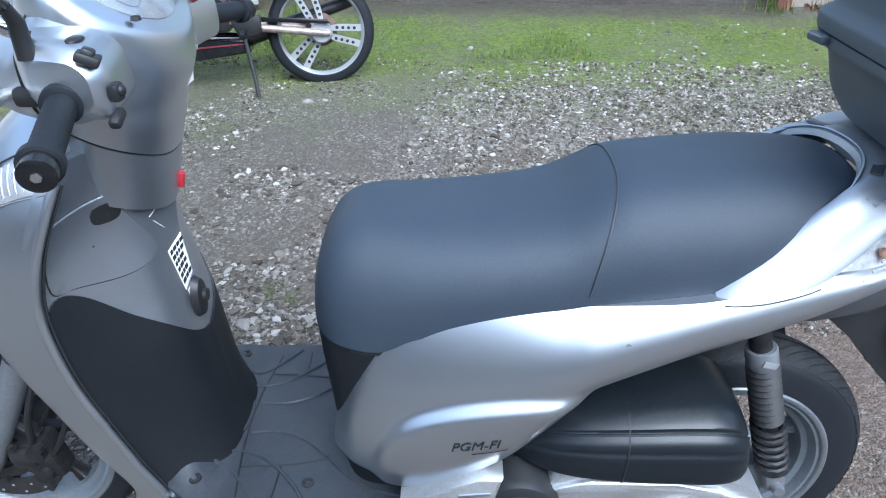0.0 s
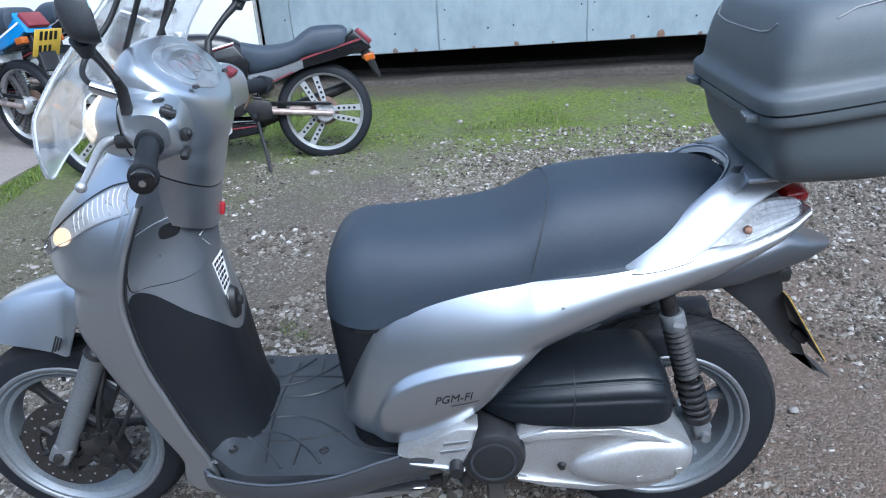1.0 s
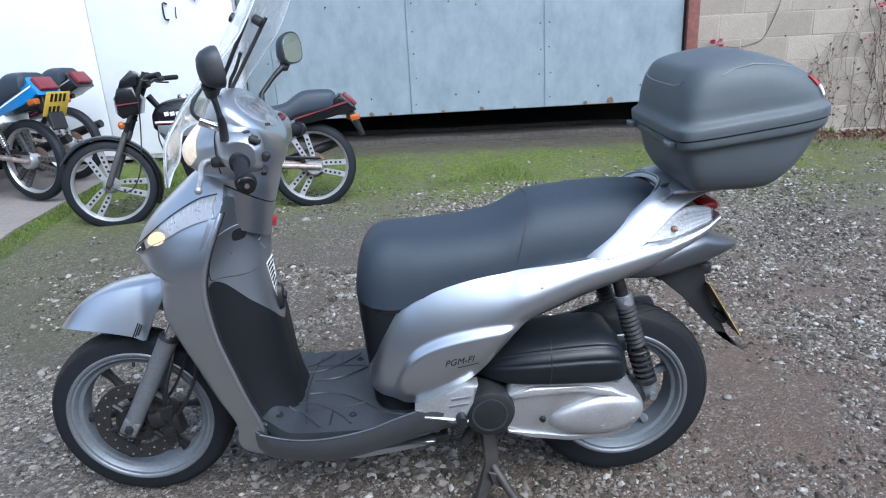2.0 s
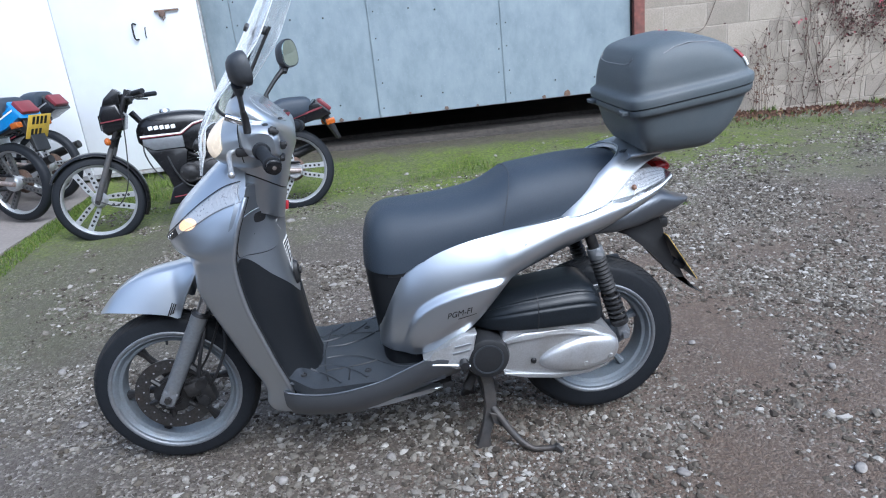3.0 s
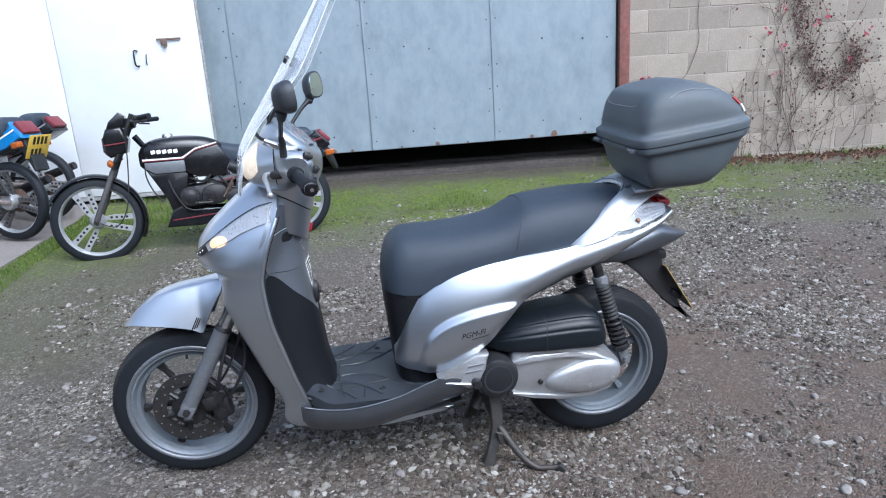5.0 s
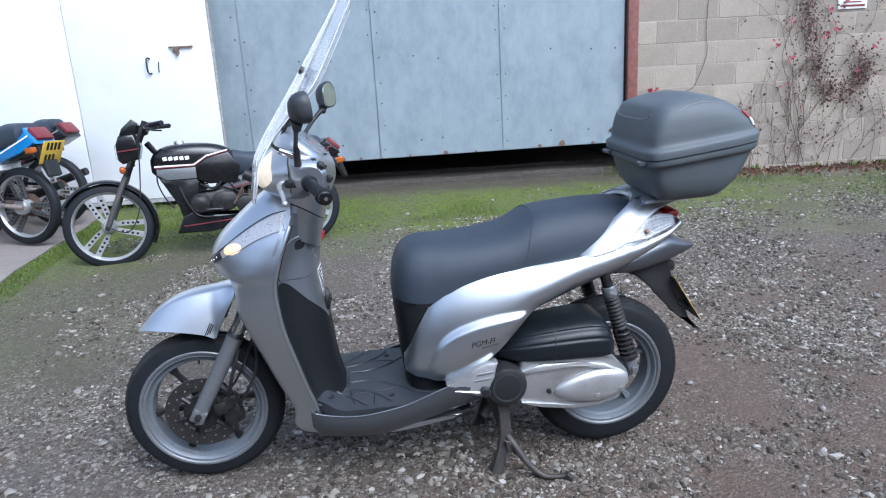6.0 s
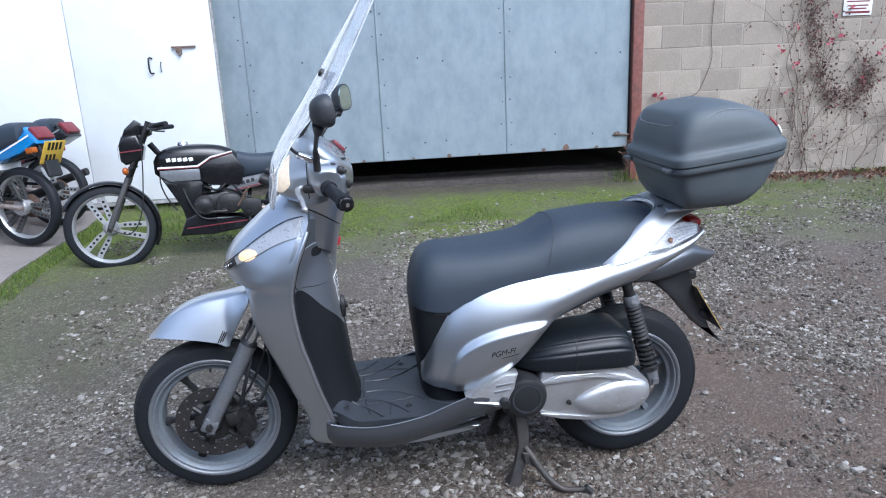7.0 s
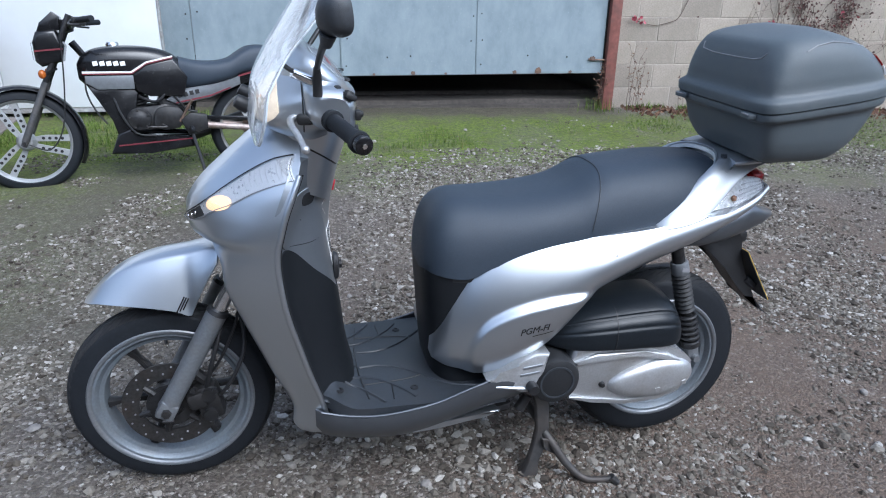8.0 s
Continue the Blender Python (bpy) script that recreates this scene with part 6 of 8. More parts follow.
for t in span_of(0.05, 0.96, 18):
    zl, zh, w = ip(AIR, 1.142)
    pts.append((1.142 + 0.012 * t, air_y(w, t) - 0.0003, zl + (zh - zl) * t))
part("seam", tube(pts, 0.0018, 6), INK, air)
pts = []
for x in span_of(1.01, 1.345, 20):
    zl, zh, w = ip(AIR, x)
    pts.append((x, air_y(w, 0.74) + 0.0012, zl + (zh - zl) * 0.74))
part("ridge", tube(pts, 0.0026, 6), AIRPLASTIC, air)
for x, z in ((1.19, 0.398),):
    part("screw", lathe([(0.0005, -0.006), (0.005, -0.006), (0.006, 0.0), (0.0005, 0.0)], (x, -0.205, z), 10), CHROME, air)
air.location += Vector((-0.008, 0, -0.032))
case.location += Vector((-0.008, 0, -0.011))
clutch.location += Vector((0.0, 0, -0.011))
# footpeg bracket
bm = slab([(0.786, 0.364), (0.800, 0.372), (0.822, 0.379), (0.866, 0.408), (0.912, 0.426), (0.950, 0.425), (0.935, 0.378), (0.908, 0.318), (0.88, 0.322), (0.83, 0.338)], -0.243, -0.19, 0.008, 0)
peg = part("peg_bracket", bm, CASTING, scooter, "silver footpeg bracket with two slots")
for x, z, l in ((0.905, 0.392, 0.05), (0.898, 0.372, 0.05)):
    part("slot", slab([(x - l / 2, z - 0.004), (x + l / 2, z + 0.002), (x + l / 2, z + 0.008), (x - l / 2, z + 0.003)], -0.2455, -0.238, 0.001), SILVER_DULL, peg)
part("peg_knob", lathe([(0.0005, -0.272), (0.013, -0.272), (0.015, -0.26), (0.013, -0.24), (0.0005, -0.24)], (0.903, 0, 0.341), 12), INK, peg, "black folded footpeg knob")
part("peg_tip", tube([(0.81, -0.240, 0.345), (0.92, -0.246, 0.327)], [0.005, 0.005], 8), SILVER_DULL, peg)

peg.location += Vector((0.0, 0, -0.011))
# rear shock absorbers
for sy in (-1, 1):
    top, bot = Vector((1.334, sy * 0.135, 0.618)), Vector((1.430, sy * 0.135, 0.296))
    d = (bot - top).normalized()
    L = (bot - top).length
    sh = part("shock_absorber", tube([top - d * 0.05, top, top + d * 0.035], [0.016, 0.017, 0.017], 14), GREASY, scooter, "rear shock with dusty bellows and black spring")
    part("label_band", tube([top + d * 0.025, top + d * 0.030, top + d * 0.058, top + d * 0.062], [0.022, 0.0245, 0.0245, 0.022], 20), GREY_PANEL, sh, "grey band with worn bars")
    part("print_bar", block(top + d * 0.043 + Vector((0.004, sy * 0.0245, 0)), (0.022, 0.002, 0.010), 0, (0, 14, 0)), GREY_PRINT, sh)
    pts, rad = [], []
    for k in range(19):
        pts.append(top + d * (0.062 + 0.0068 * k))
        rad.append(0.0262 if k % 2 else 0.0205)
    part("bellows", tube(pts, rad, 20), GAITER, sh, "dusty rubber bellows")
    pts = []
    for k in range(73):
        a = 2 * math.pi * k / 12
        p = top + d * (0.185 + 0.105 * k / 72)
        s1 = d.cross(Vector((0, 1, 0))).normalized()
        pts.append(p + (s1 * math.cos(a) + Vector((0, 1, 0)) * math.sin(a)) * 0.024)
    part("spring", tube(pts, 0.0052, 7), INK, sh, "black coil spring")
    part("damper", tube([top + d * 0.18, top + d * 0.295], 0.015, 12), GREASY, sh)
    part("spring_seat", tube([top + d * 0.286, top + d * 0.298], 0.028, 18), GREASY, sh)
    part("lower_lug", block(top + d * (L - 0.012), (0.036, 0.03, 0.055), 0.008, (0, -14, 0)), FORK, sh)
    part("lug_bolt", lathe([(0.0005, sy * 0.028), (0.010, sy * 0.028), (0.012, sy * 0.012), (0.0005, sy * 0.012)], bot, 12), FORK, sh)
part("swing_arm", slab([(1.36, 0.32), (1.44, 0.325), (1.46, 0.29), (1.44, 0.262), (1.36, 0.22)], -0.125, -0.075, 0.01), ALLOY, scooter)
part("rear_axle", tube([(1.374, -0.13, 0.2375), (1.374, 0.13, 0.2375)], 0.014, 14), GREASY, scooter)
part("silencer", tube([(1.00, 0.20, 0.28), (1.10, 0.20, 0.29), (1.45, 0.205, 0.36), (1.55, 0.205, 0.38)], [0.03, 0.06, 0.065, 0.05], 20), GREASY, scooter, "dark exhaust silencer")
part("inner_tray", slab([(0.72, 0.33), (0.80, 0.60), (1.05, 0.645), (1.10, 0.60), (1.06, 0.52), (1.0, 0.40)], -0.15, 0.15, 0.01), PLASTIC, scooter)
# centre stand, down
G0 = lambda x, y: ground_z(x, y)
bm = bmesh.new()
for sy in (-1, 1):
    # flat pressed legs that splay at the foot
    rings = []
    for x, y, z, hx, hy in ((0.972, 0.100, 0.245, 0.022, 0.012), (0.985, 0.128, 0.185, 0.021, 0.012), (0.985, 0.146, 0.115, 0.019, 0.011), (0.972, 0.156, 0.060, 0.020, 0.011), (0.956, 0.162, 0.020, 0.017, 0.012), (0.946, 0.164, G0(0.946, 0.16 * sy) + 0.004, 0.026, 0.017)):
        rings.append([(x + hx * u, sy * y + hy * v, z) for u, v in ((-1, -0.6), (-0.8, -1), (0.8, -1), (1, -0.6), (1, 0.6), (0.8, 1), (-0.8, 1), (-1, 0.6))])
    loft(rings, True, True, bm)
tube([(0.975, -0.135, 0.135), (0.975, 0.135, 0.135)], 0.011, 12, bm)
# foot lever with its web
tube([(0.990, -0.152, 0.105), (1.006, -0.170, 0.083), (1.030, -0.190, 0.045), (1.060, -0.208, 0.008), (1.094, -0.224, -0.016), (1.130, -0.234, -0.018), (1.168, -0.242, -0.014)], [0.012, 0.012, 0.012, 0.011, 0.010, 0.009, 0.009], 10, bm, smooth=4)
tube([(1.164, -0.242, -0.006), (1.184, -0.246, -0.028)], [0.011, 0.010], 8, bm)
slab([(0.976, 0.100), (1.004, 0.092), (1.040, 0.038), (1.058, 0.012), (1.020, 0.040), (0.985, 0.062)], -0.176, -0.168, 0.002, 0, 1, bm)
tube([(0.94, -0.13, 0.22), (0.915, -0.135, 0.18)], [0.014, 0.016], 10, bm)
part("centre_stand", bm, STEEL_DULL, scooter, "dull grey steel centre stand")

# ---- top box on the carrier ----
tb = thing("top_box", "dark grey plastic scooter top box strapped on the rear carrier", "top box", (1.63, -0.015, 0.878))
BC = (-0.015)


def box_ring(z, x0, x1, w, p=0.42, n=96):
    ring = []
    x1 -= 0.020
    for k in range(n):
        a = 2 * math.pi * (k + 0.5) / n
        ca, sa = math.cos(a), math.sin(a)
        # the front is square-cornered, the back rounder
        e = p if ca < 0 else p * 1.7
        x = (x0 + x1) / 2 + (x1 - x0) / 2 * math.copysign(abs(ca) ** e, ca)
        y = w * math.copysign(abs(sa) ** p, sa)
        y *= ip([(1.40, 1.0), (1.55, 1.0), (1.65, 0.97), (1.76, 0.88), (1.86, 0.74)], x)
        drop = 0.42 * max(0.0, x - 1.60) * sstep(1.07, 1.19, z)
        lean = 0.115 * (x - 1.61) * sstep(0.885, 1.02, z)
        ring.append((x, BC + y, z - drop * 0.5 + lean))
    return ring


low = [(0.876, 1.530, 1.660, 0.120), (0.880, 1.503, 1.690, 0.150), (0.893, 1.489, 1.715, 0.172), (0.93, 1.471, 1.758, 0.192), (0.975, 1.461, 1.792, 0.202), (1.000, 1.453, 1.806, 0.207), (1.008, 1.441, 1.817, 0.219), (1.026, 1.439, 1.821, 0.222)]
base_m = part("box_base", loft([box_ring(z, *ip(low, z), 0.20) for z in [0.876, 0.878, 0.880, 0.884, 0.888] + span_of(0.893, 1.000, 12) + [1.003, 1.006, 1.008, 1.014, 1.020, 1.026]]), BOXPLASTIC, tb, "dark grey textured box base")
high = [(1.030, 1.437, 1.823, 0.224), (1.050, 1.435, 1.823, 0.225), (1.056, 1.438, 1.819, 0.221), (1.064, 1.449, 1.809, 0.211), (1.10, 1.451, 1.797, 0.207), (1.14, 1.456, 1.778, 0.200), (1.165, 1.466, 1.752, 0.188), (1.182, 1.482, 1.716, 0.168), (1.193, 1.53, 1.672, 0.133), (1.199, 1.575, 1.64, 0.07)]
lid_b = part("box_lid", loft([box_ring(z, *ip(high, z), 0.20 + 0.16 * sstep(1.06, 1.19, z)) for z in [1.030, 1.040, 1.050, 1.053, 1.056, 1.060, 1.064] + span_of(1.070, 1.18, 16) + [1.184, 1.188, 1.191, 1.194, 1.1965, 1.199]]), BOXPLASTIC, tb, "domed dark grey box lid")
part("lid_gap", loft([box_ring(z, 1.443, 1.815, 0.217, 0.20) for z in (1.022, 1.034)]), INK, tb)
for y in (-0.175, 0.14):
    hinge = part("latch", block((1.436, y, 1.000), (0.022, 0.046, 0.014), 0.004, (0, 0, 8 if y > 0 else -8)), BOXPLASTIC, tb, "small latch tab")
    part("latch_pin", block((1.4255, y, 1.004), (0.004, 0.036, 0.003), 0.001, (0, 0, 8 if y > 0 else -8)), GREY_PRINT, hinge)


def lid_pt(z, pick, side):
    """The lid's skin at one height: by y on its front, or by x on its near side."""
    ring = [Vector(p) for p in box_ring(z, *ip(high, z), 0.20 + 0.16 * sstep(1.06, 1.19, z), 360)]
    if side:
        c = min((p for p in ring if p.y < BC), key=lambda p: abs(p.x - pick))
        return c + Vector((0, -0.0006, 0.0004))
    c = min((p for p in ring if p.x < 1.60), key=lambda p: abs(p.y - pick))
    return c + Vector((-0.0006, 0, 0.0004))


part("lid_line", tube([lid_pt(z, y, False) for y, z in ((0.12, 1.160), (0.11, 1.146), (0.06, 1.141), (0.0, 1.140), (-0.06, 1.140), (-0.12, 1.141), (-0.15, 1.146), (-0.16, 1.156))], 0.0015, 6), GREY_PRINT, lid_b, "pale raised line")
part("lid_line", tube([lid_pt(z, x, True) for x, z in ((1.53, 1.158), (1.56, 1.168), (1.60, 1.172), (1.65, 1.172), (1.70, 1.168), (1.735, 1.158))], 0.0014, 6), GREY_PRINT, lid_b)
part("base_crease", tube([(1.485, -0.200, 0.976), (1.492, -0.196, 0.955), (1.498, -0.190, 0.928)], 0.0016, 6), BOXPLASTIC, base_m)
part("box_flange", block((1.535, BC - 0.02, 0.885), (0.06, 0.26, 0.014), 0.004), BOXPLASTIC, base_m)


def box_band(name, a0, a1, z0, z1, mat, label):
    """A thin lens that follows the back of the lid between two angles."""
    rows = []
    for z in span_of(z0, z1, 5):
        ring = [Vector(p) for p in box_ring(z, *ip(high, z), 0.20 + 0.16 * sstep(1.06, 1.19, z), 120)]
        c = Vector((1.62, BC, z))
        rows.append([c + (ring[k % 120] - c) * 1.008 for k in range(a0, a1)])
    return part(name, shell(rows, 0.003), mat, tb, label)


box_band("box_reflector", -16, 16, 1.106, 1.140, LENS_RED, "red rear reflector strip")
box_band("corner_reflector", -15, -9, 1.076, 1.105, WHITE_STICKER, "pale corner reflector")
part("box_foot", block((1.60, BC, 0.877), (0.15, 0.14, 0.016), 0.004), PLASTIC, tb)
tb.location += Vector((-0.014, -0.045, -0.003))
tb.rotation_euler.z = radians(-3.0)


# ---- parked motorcycles: x runs back from the front axle, z up from the ground under the tyres ----
def bike_wheel(root, name, c, R, label, spoke_mat=None):
    rim = R - 0.052
    wh = part(name, lathe([(rim - 0.016, -0.014), (rim - 0.004, -0.026), (rim + 0.006, -0.027), (rim + 0.006, -0.022), (rim - 0.002, -0.016), (rim - 0.006, 0), (rim - 0.002, 0.016), (rim + 0.006, 0.022), (rim + 0.006, 0.027), (rim - 0.004, 0.026), (rim - 0.016, 0.014), (rim - 0.018, 0)], c, 64), CASTING, root, label)
    prof = []
    for k in range(13):
        a = math.pi * k / 12
        prof.append((rim + 0.003 + (R - rim - 0.003) * (math.sin(a) ** 0.6), -0.036 * math.cos(a)))
    part("tyre", lathe(prof + [(rim - 0.004, 0.022), (rim - 0.004, -0.022)], c, 64), RUBBER, wh, "black road tyre")
    part("hub", lathe([(0.008, -0.055), (0.03, -0.055), (0.045, -0.03), (0.052, 0), (0.045, 0.03), (0.03, 0.055), (0.008, 0.055)], c, 28), CASTING, wh)
    for k in range(3):
        for side in (-1, 1):
            a = 2 * math.pi * k / 3 + radians(-10)
            bm = bmesh.new()
            d, t = Vector((math.cos(a), 0, math.sin(a))), Vector((-math.sin(a), 0, math.cos(a)))
            rings = []
            for r, off, hw in ((0.04, 0.018, 0.012), (0.09, 0.028, 0.0165), (rim - 0.05, 0.038, 0.0165), (rim - 0.012, 0.044, 0.018)):
                p = c + d * math.sqrt(max(r * r - off * off, 0)) + t * off * side
                rings.append([p + t * hw * u + Vector((0, 0.011 * v, 0)) for u, v in ((-1, -1), (1, -1), (1, 1), (-1, 1))])
            loft(rings, True, True, bm)
            sp = part("spoke", bm, spoke_mat or CASTING, wh)
            hb = bmesh.new()
            for s in (0.14, 0.36, 0.58, 0.80):
                r, off = 0.06 + (rim - 0.09) * s, 0.026 + 0.014 * s
                p = c + d * r + t * off * side
                lathe([(0.0004, -0.0008), (0.0085, -0.0008), (0.0085, 0.0008), (0.0004, 0.0008)], p + Vector((0, -0.0115, 0)), 10, bm=hb)
            part("spoke_holes", hb, INK, sp)
    return wh


def motorcycle(label, pose_m, tank_paint, tail_paint, side_paint, stripe, fairing=True, tail_lift=0.0, plate=False, tail_len=0.0):
    root = thing("motorcycle", label, "motorcycle", (0, 0, 0), "parked motorcycles")
    F, B = Vector((0, 0, 0.28)), Vector((1.247, 0, 0.28))
    bike_wheel(root, "front_wheel", F, 0.28, "silver three-spoke wheel", FORK_DARK if plate else None)
    rw = bike_wheel(root, "rear_wheel", B, 0.28, "silver three-spoke wheel", FORK_DARK if plate else None)
    part("sprocket", lathe([(0.02, 0.045), (0.085, 0.045), (0.085, 0.05), (0.02, 0.05)], B, 40), RUSTY, rw)
    part("brake_drum", lathe([(0.0005, -0.066), (0.05, -0.066), (0.058, -0.05), (0.058, -0.03), (0.0005, -0.03)], B, 32), CASTING, rw)
    fd = Vector((0.315, 0, 0.66)).normalized()
    for sy in (-1, 1):
        a = F + Vector((0.0, sy * 0.075, 0))
        leg = part("fork_leg", tube([a - fd * 0.02, a + fd * 0.02, a + fd * 0.34, a + fd * 0.35], [0.015, 0.019, 0.0175, 0.015], 14), FORK_DARK, root, "dull dark grey fork leg")
        part("fork_tube", tube([a + fd * 0.34, a + fd * 0.73], 0.015, 12), GREASY, leg)
    part("front_axle", tube([(0, -0.11, 0.28), (0, 0.11, 0.28)], 0.010, 10), GREASY, root)
    part("brake_cable", tube([(0.02, -0.085, 0.27), (0.12, -0.10, 0.24), (0.20, -0.10, 0.36), (0.24, -0.09, 0.60), (0.26, -0.10, 0.85)], 0.004, 7, smooth=5), INK, root)
    rows = []
    for a in span_of(radians(-28), radians(150), 26):
        r = 0.302
        c0 = F + Vector((r * math.cos(a), 0, r * math.sin(a)))
        o = Vector((math.cos(a), 0, math.sin(a)))
        rows.append([c0 + Vector((0, 0.05 * math.sin(q), 0)) - o * 0.022 * (1 - math.cos(q)) for q in span_of(-1.45, 1.45, 9)])
    part("front_mudguard", shell(rows, 0.003), BLACK_PAINT, root, "glossy black front mudguard")
    for p in (0.02, 0.07):
        part("clocks", lathe([(0.0005, 0.03), (0.032, 0.03), (0.036, 0.0), (0.03, -0.03), (0.0005, -0.04)], (0.29, p * 1.0 - 0.045, 0.885), 20, "z"), INK, root)
    for sy in (-1, 1):
        part("handlebar", tube([(0.31, 0, 0.87), (0.315, sy * 0.10, 0.885), (0.33, sy * 0.18, 0.90), (0.38, sy * 0.28, 0.905)], 0.011, 10, smooth=4), GREASY, root)
        g = part("grip", tube([(0.37, sy * 0.26, 0.905), (0.435, sy * 0.36, 0.91)], 0.016, 12), RUBBER, root, "black rubber grip")
        part("lever", tube([(0.32, sy * 0.20, 0.895), (0.325, sy * 0.26, 0.885), (0.38, sy * 0.35, 0.88)], 0.006, 8, smooth=3), GREASY, root)
        part("switch_box", block((0.355, sy * 0.22, 0.905), (0.04, 0.05, 0.035), 0.008), INK, root)
        ind = part("indicator", ball((0.150, sy * 0.15, 0.640), 0.024, (0.8, 1, 1)), LENS_AMBER, root, "amber front indicator")
        part("indicator_stem", tube([(0.20, sy * 0.05, 0.66), (0.155, sy * 0.14, 0.642)], 0.008, 8), INK, ind)
    if fairing:
        bm = slab([(0.125, 0.70), (0.122, 0.80), (0.145, 0.855), (0.24, 0.865), (0.27, 0.78), (0.25, 0.70), (0.15, 0.675)], -0.095, 0.095, 0.02, 0, 3)
        fr = part("headlamp_fairing", bm, BLACK_PAINT, root, "black headlamp fairing with a thin red line")
        part("fairing_line", slab([(0.126, 0.752), (0.262, 0.762), (0.262, 0.770), (0.126, 0.760)], -0.0975, -0.094, 0), RED_PRINT, fr)
        part("flyscreen", slab([(0.150, 0.855), (0.170, 0.90), (0.235, 0.955), (0.265, 0.93), (0.26, 0.86)], -0.08, 0.08, 0.008), BLACK_PAINT, fr)
        part("headlamp", block((0.122, 0, 0.755), (0.02, 0.13, 0.10), 0.01), LENS, fr, "square headlamp glass")
    # tank
    T = [(0.31, 0.690, 0.600, 0.055), (0.34, 0.735, 0.570, 0.085), (0.40, 0.764, 0.545, 0.112), (0.50, 0.777, 0.535, 0.120), (0.63, 0.774, 0.525, 0.118), (0.74, 0.754, 0.515, 0.108), (0.82, 0.715, 0.510, 0.092), (0.865, 0.66, 0.515, 0.07)]
    rings = []
    for x in span_of(0.31, 0.865, 24):
        zh, zl, w = ip(T, x)
        rings.append([(x, w * math.copysign(abs(math.cos(a)) ** 0.55, math.cos(a)), (zh + zl) / 2 + (zh - zl) / 2 * math.copysign(abs(math.sin(a)) ** 0.6, math.sin(a))) for a in span_of(0, 2 * math.pi * 31 / 32, 32)])
    tank = part("fuel_tank", loft(rings), tank_paint, root, "painted fuel tank")
    part("filler_cap", lathe([(0.0005, 0.012), (0.028, 0.012), (0.034, 0.004), (0.034, -0.01), (0.0005, -0.01)], (0.50, 0, 0.784), 24, "z"), CHROME, tank, "chrome filler cap")
    part("tank_panel", slab([(0.345, 0.585), (0.345, 0.622), (0.585, 0.618), (0.585, 0.545), (0.40, 0.548)], -0.126, -0.10, 0.003), side_paint, tank, "grey tank panel")
    part("tank_pad", slab([(0.59, 0.535), (0.59, 0.622), (0.66, 0.672), (0.80, 0.700), (0.868, 0.60), (0.84, 0.495), (0.66, 0.50)], -0.124, 0.124, 0.01), BLACK_PAINT, tank)
    part("stripe", slab([(0.335, 0.646), (0.575, 0.640), (0.66, 0.690), (0.80, 0.718), (0.80, 0.710), (0.66, 0.681), (0.58, 0.631), (0.335, 0.636)], -0.1275, -0.10, 0), WHITE_STICKER, tank, "white pin stripe")
    part("stripe", slab([(0.335, 0.636), (0.58, 0.631), (0.66, 0.681), (0.80, 0.710), (0.80, 0.704), (0.66, 0.674), (0.582, 0.625), (0.335, 0.629)], -0.1285, -0.10, 0), stripe, tank)
    for k in range(5):
        part("mark_bar", block((0.405 + 0.034 * k, -0.1195 + (0.004 if k == 0 else 0), 0.686 - 0.001 * k), (0.026, 0.004, 0.024), 0.001, (0, -8, 0)), WHITE_STICKER, tank)
    # engine and covers
    bm = block((0.63, 0, 0.375), (0.30, 0.19, 0.15), 0.035, (0, -6, 0))
    block((0.76, 0, 0.43), (0.15, 0.17, 0.12), 0.03, (0, 10, 0), bm)
    block((0.82, 0, 0.50), (0.13, 0.12, 0.13), 0.02, None, bm)
    eng = part("engine", bm, GREASY, root, "oily black engine")
    cover = part("crank_cover", lathe([(0.0005, -0.116), (0.030, -0.116), (0.036, -0.112), (0.058, -0.111), (0.066, -0.104), (0.068, -0.09), (0.0005, -0.09)], (0.585, 0, 0.375), 28), GREASY, eng, "dull round crank cover")
    for k in range(5):
        a = 2 * math.pi * k / 5 + 0.4
        part("cover_bolt", lathe([(0.0005, -0.118), (0.005, -0.118), (0.006, -0.108), (0.0005, -0.108)], (0.585 + 0.052 * math.cos(a), 0, 0.375 + 0.052 * math.sin(a)), 6), DISC, cover)
    part("gear_cover", slab([(0.66, 0.33), (0.67, 0.41), (0.72, 0.44), (0.80, 0.43), (0.83, 0.37), (0.79, 0.315), (0.70, 0.31)], -0.108, -0.09, 0.008, 3), GREASY, eng, "dull sprocket cover")
    up = Vector((-0.22, 0, 1)).normalized()
    for k in range(9):
        c = Vector((0.585, 0, 0.455)) + up * (0.0155 * k)
        part("cooling_fin", block(c, (0.150 - 0.004 * abs(k - 4), 0.150, 0.006), 0.0015, (0, -12, 0)), STEEL_DULL if k > 5 else GREASY, eng)
    part("cylinder", block(Vector((0.585, 0, 0.455)) + up * 0.06, (0.10, 0.10, 0.16), 0.01, (0, -12, 0)), GREASY, eng)
    for pts, r in (([(0.60, -0.09, 0.50), (0.68, -0.12, 0.47), (0.74, -0.115, 0.52), (0.72, -0.10, 0.58)], 0.008), ([(0.47, -0.10, 0.50), (0.50, -0.125, 0.40), (0.56, -0.125, 0.30), (0.66, -0.12, 0.28)], 0.006), ([(0.36, -0.09, 0.66), (0.34, -0.115, 0.55), (0.37, -0.11, 0.44), (0.42, -0.11, 0.36)], 0.005), ([(0.70, -0.09, 0.57), (0.78, -0.11, 0.50), (0.84, -0.10, 0.42), (0.90, -0.09, 0.40)], 0.006), ([(0.52, -0.09, 0.60), (0.60, -0.115, 0.575), (0.69, -0.10, 0.60)], 0.0045)):
        part("hose", tube(pts, r, 8, smooth=4), INK, eng)
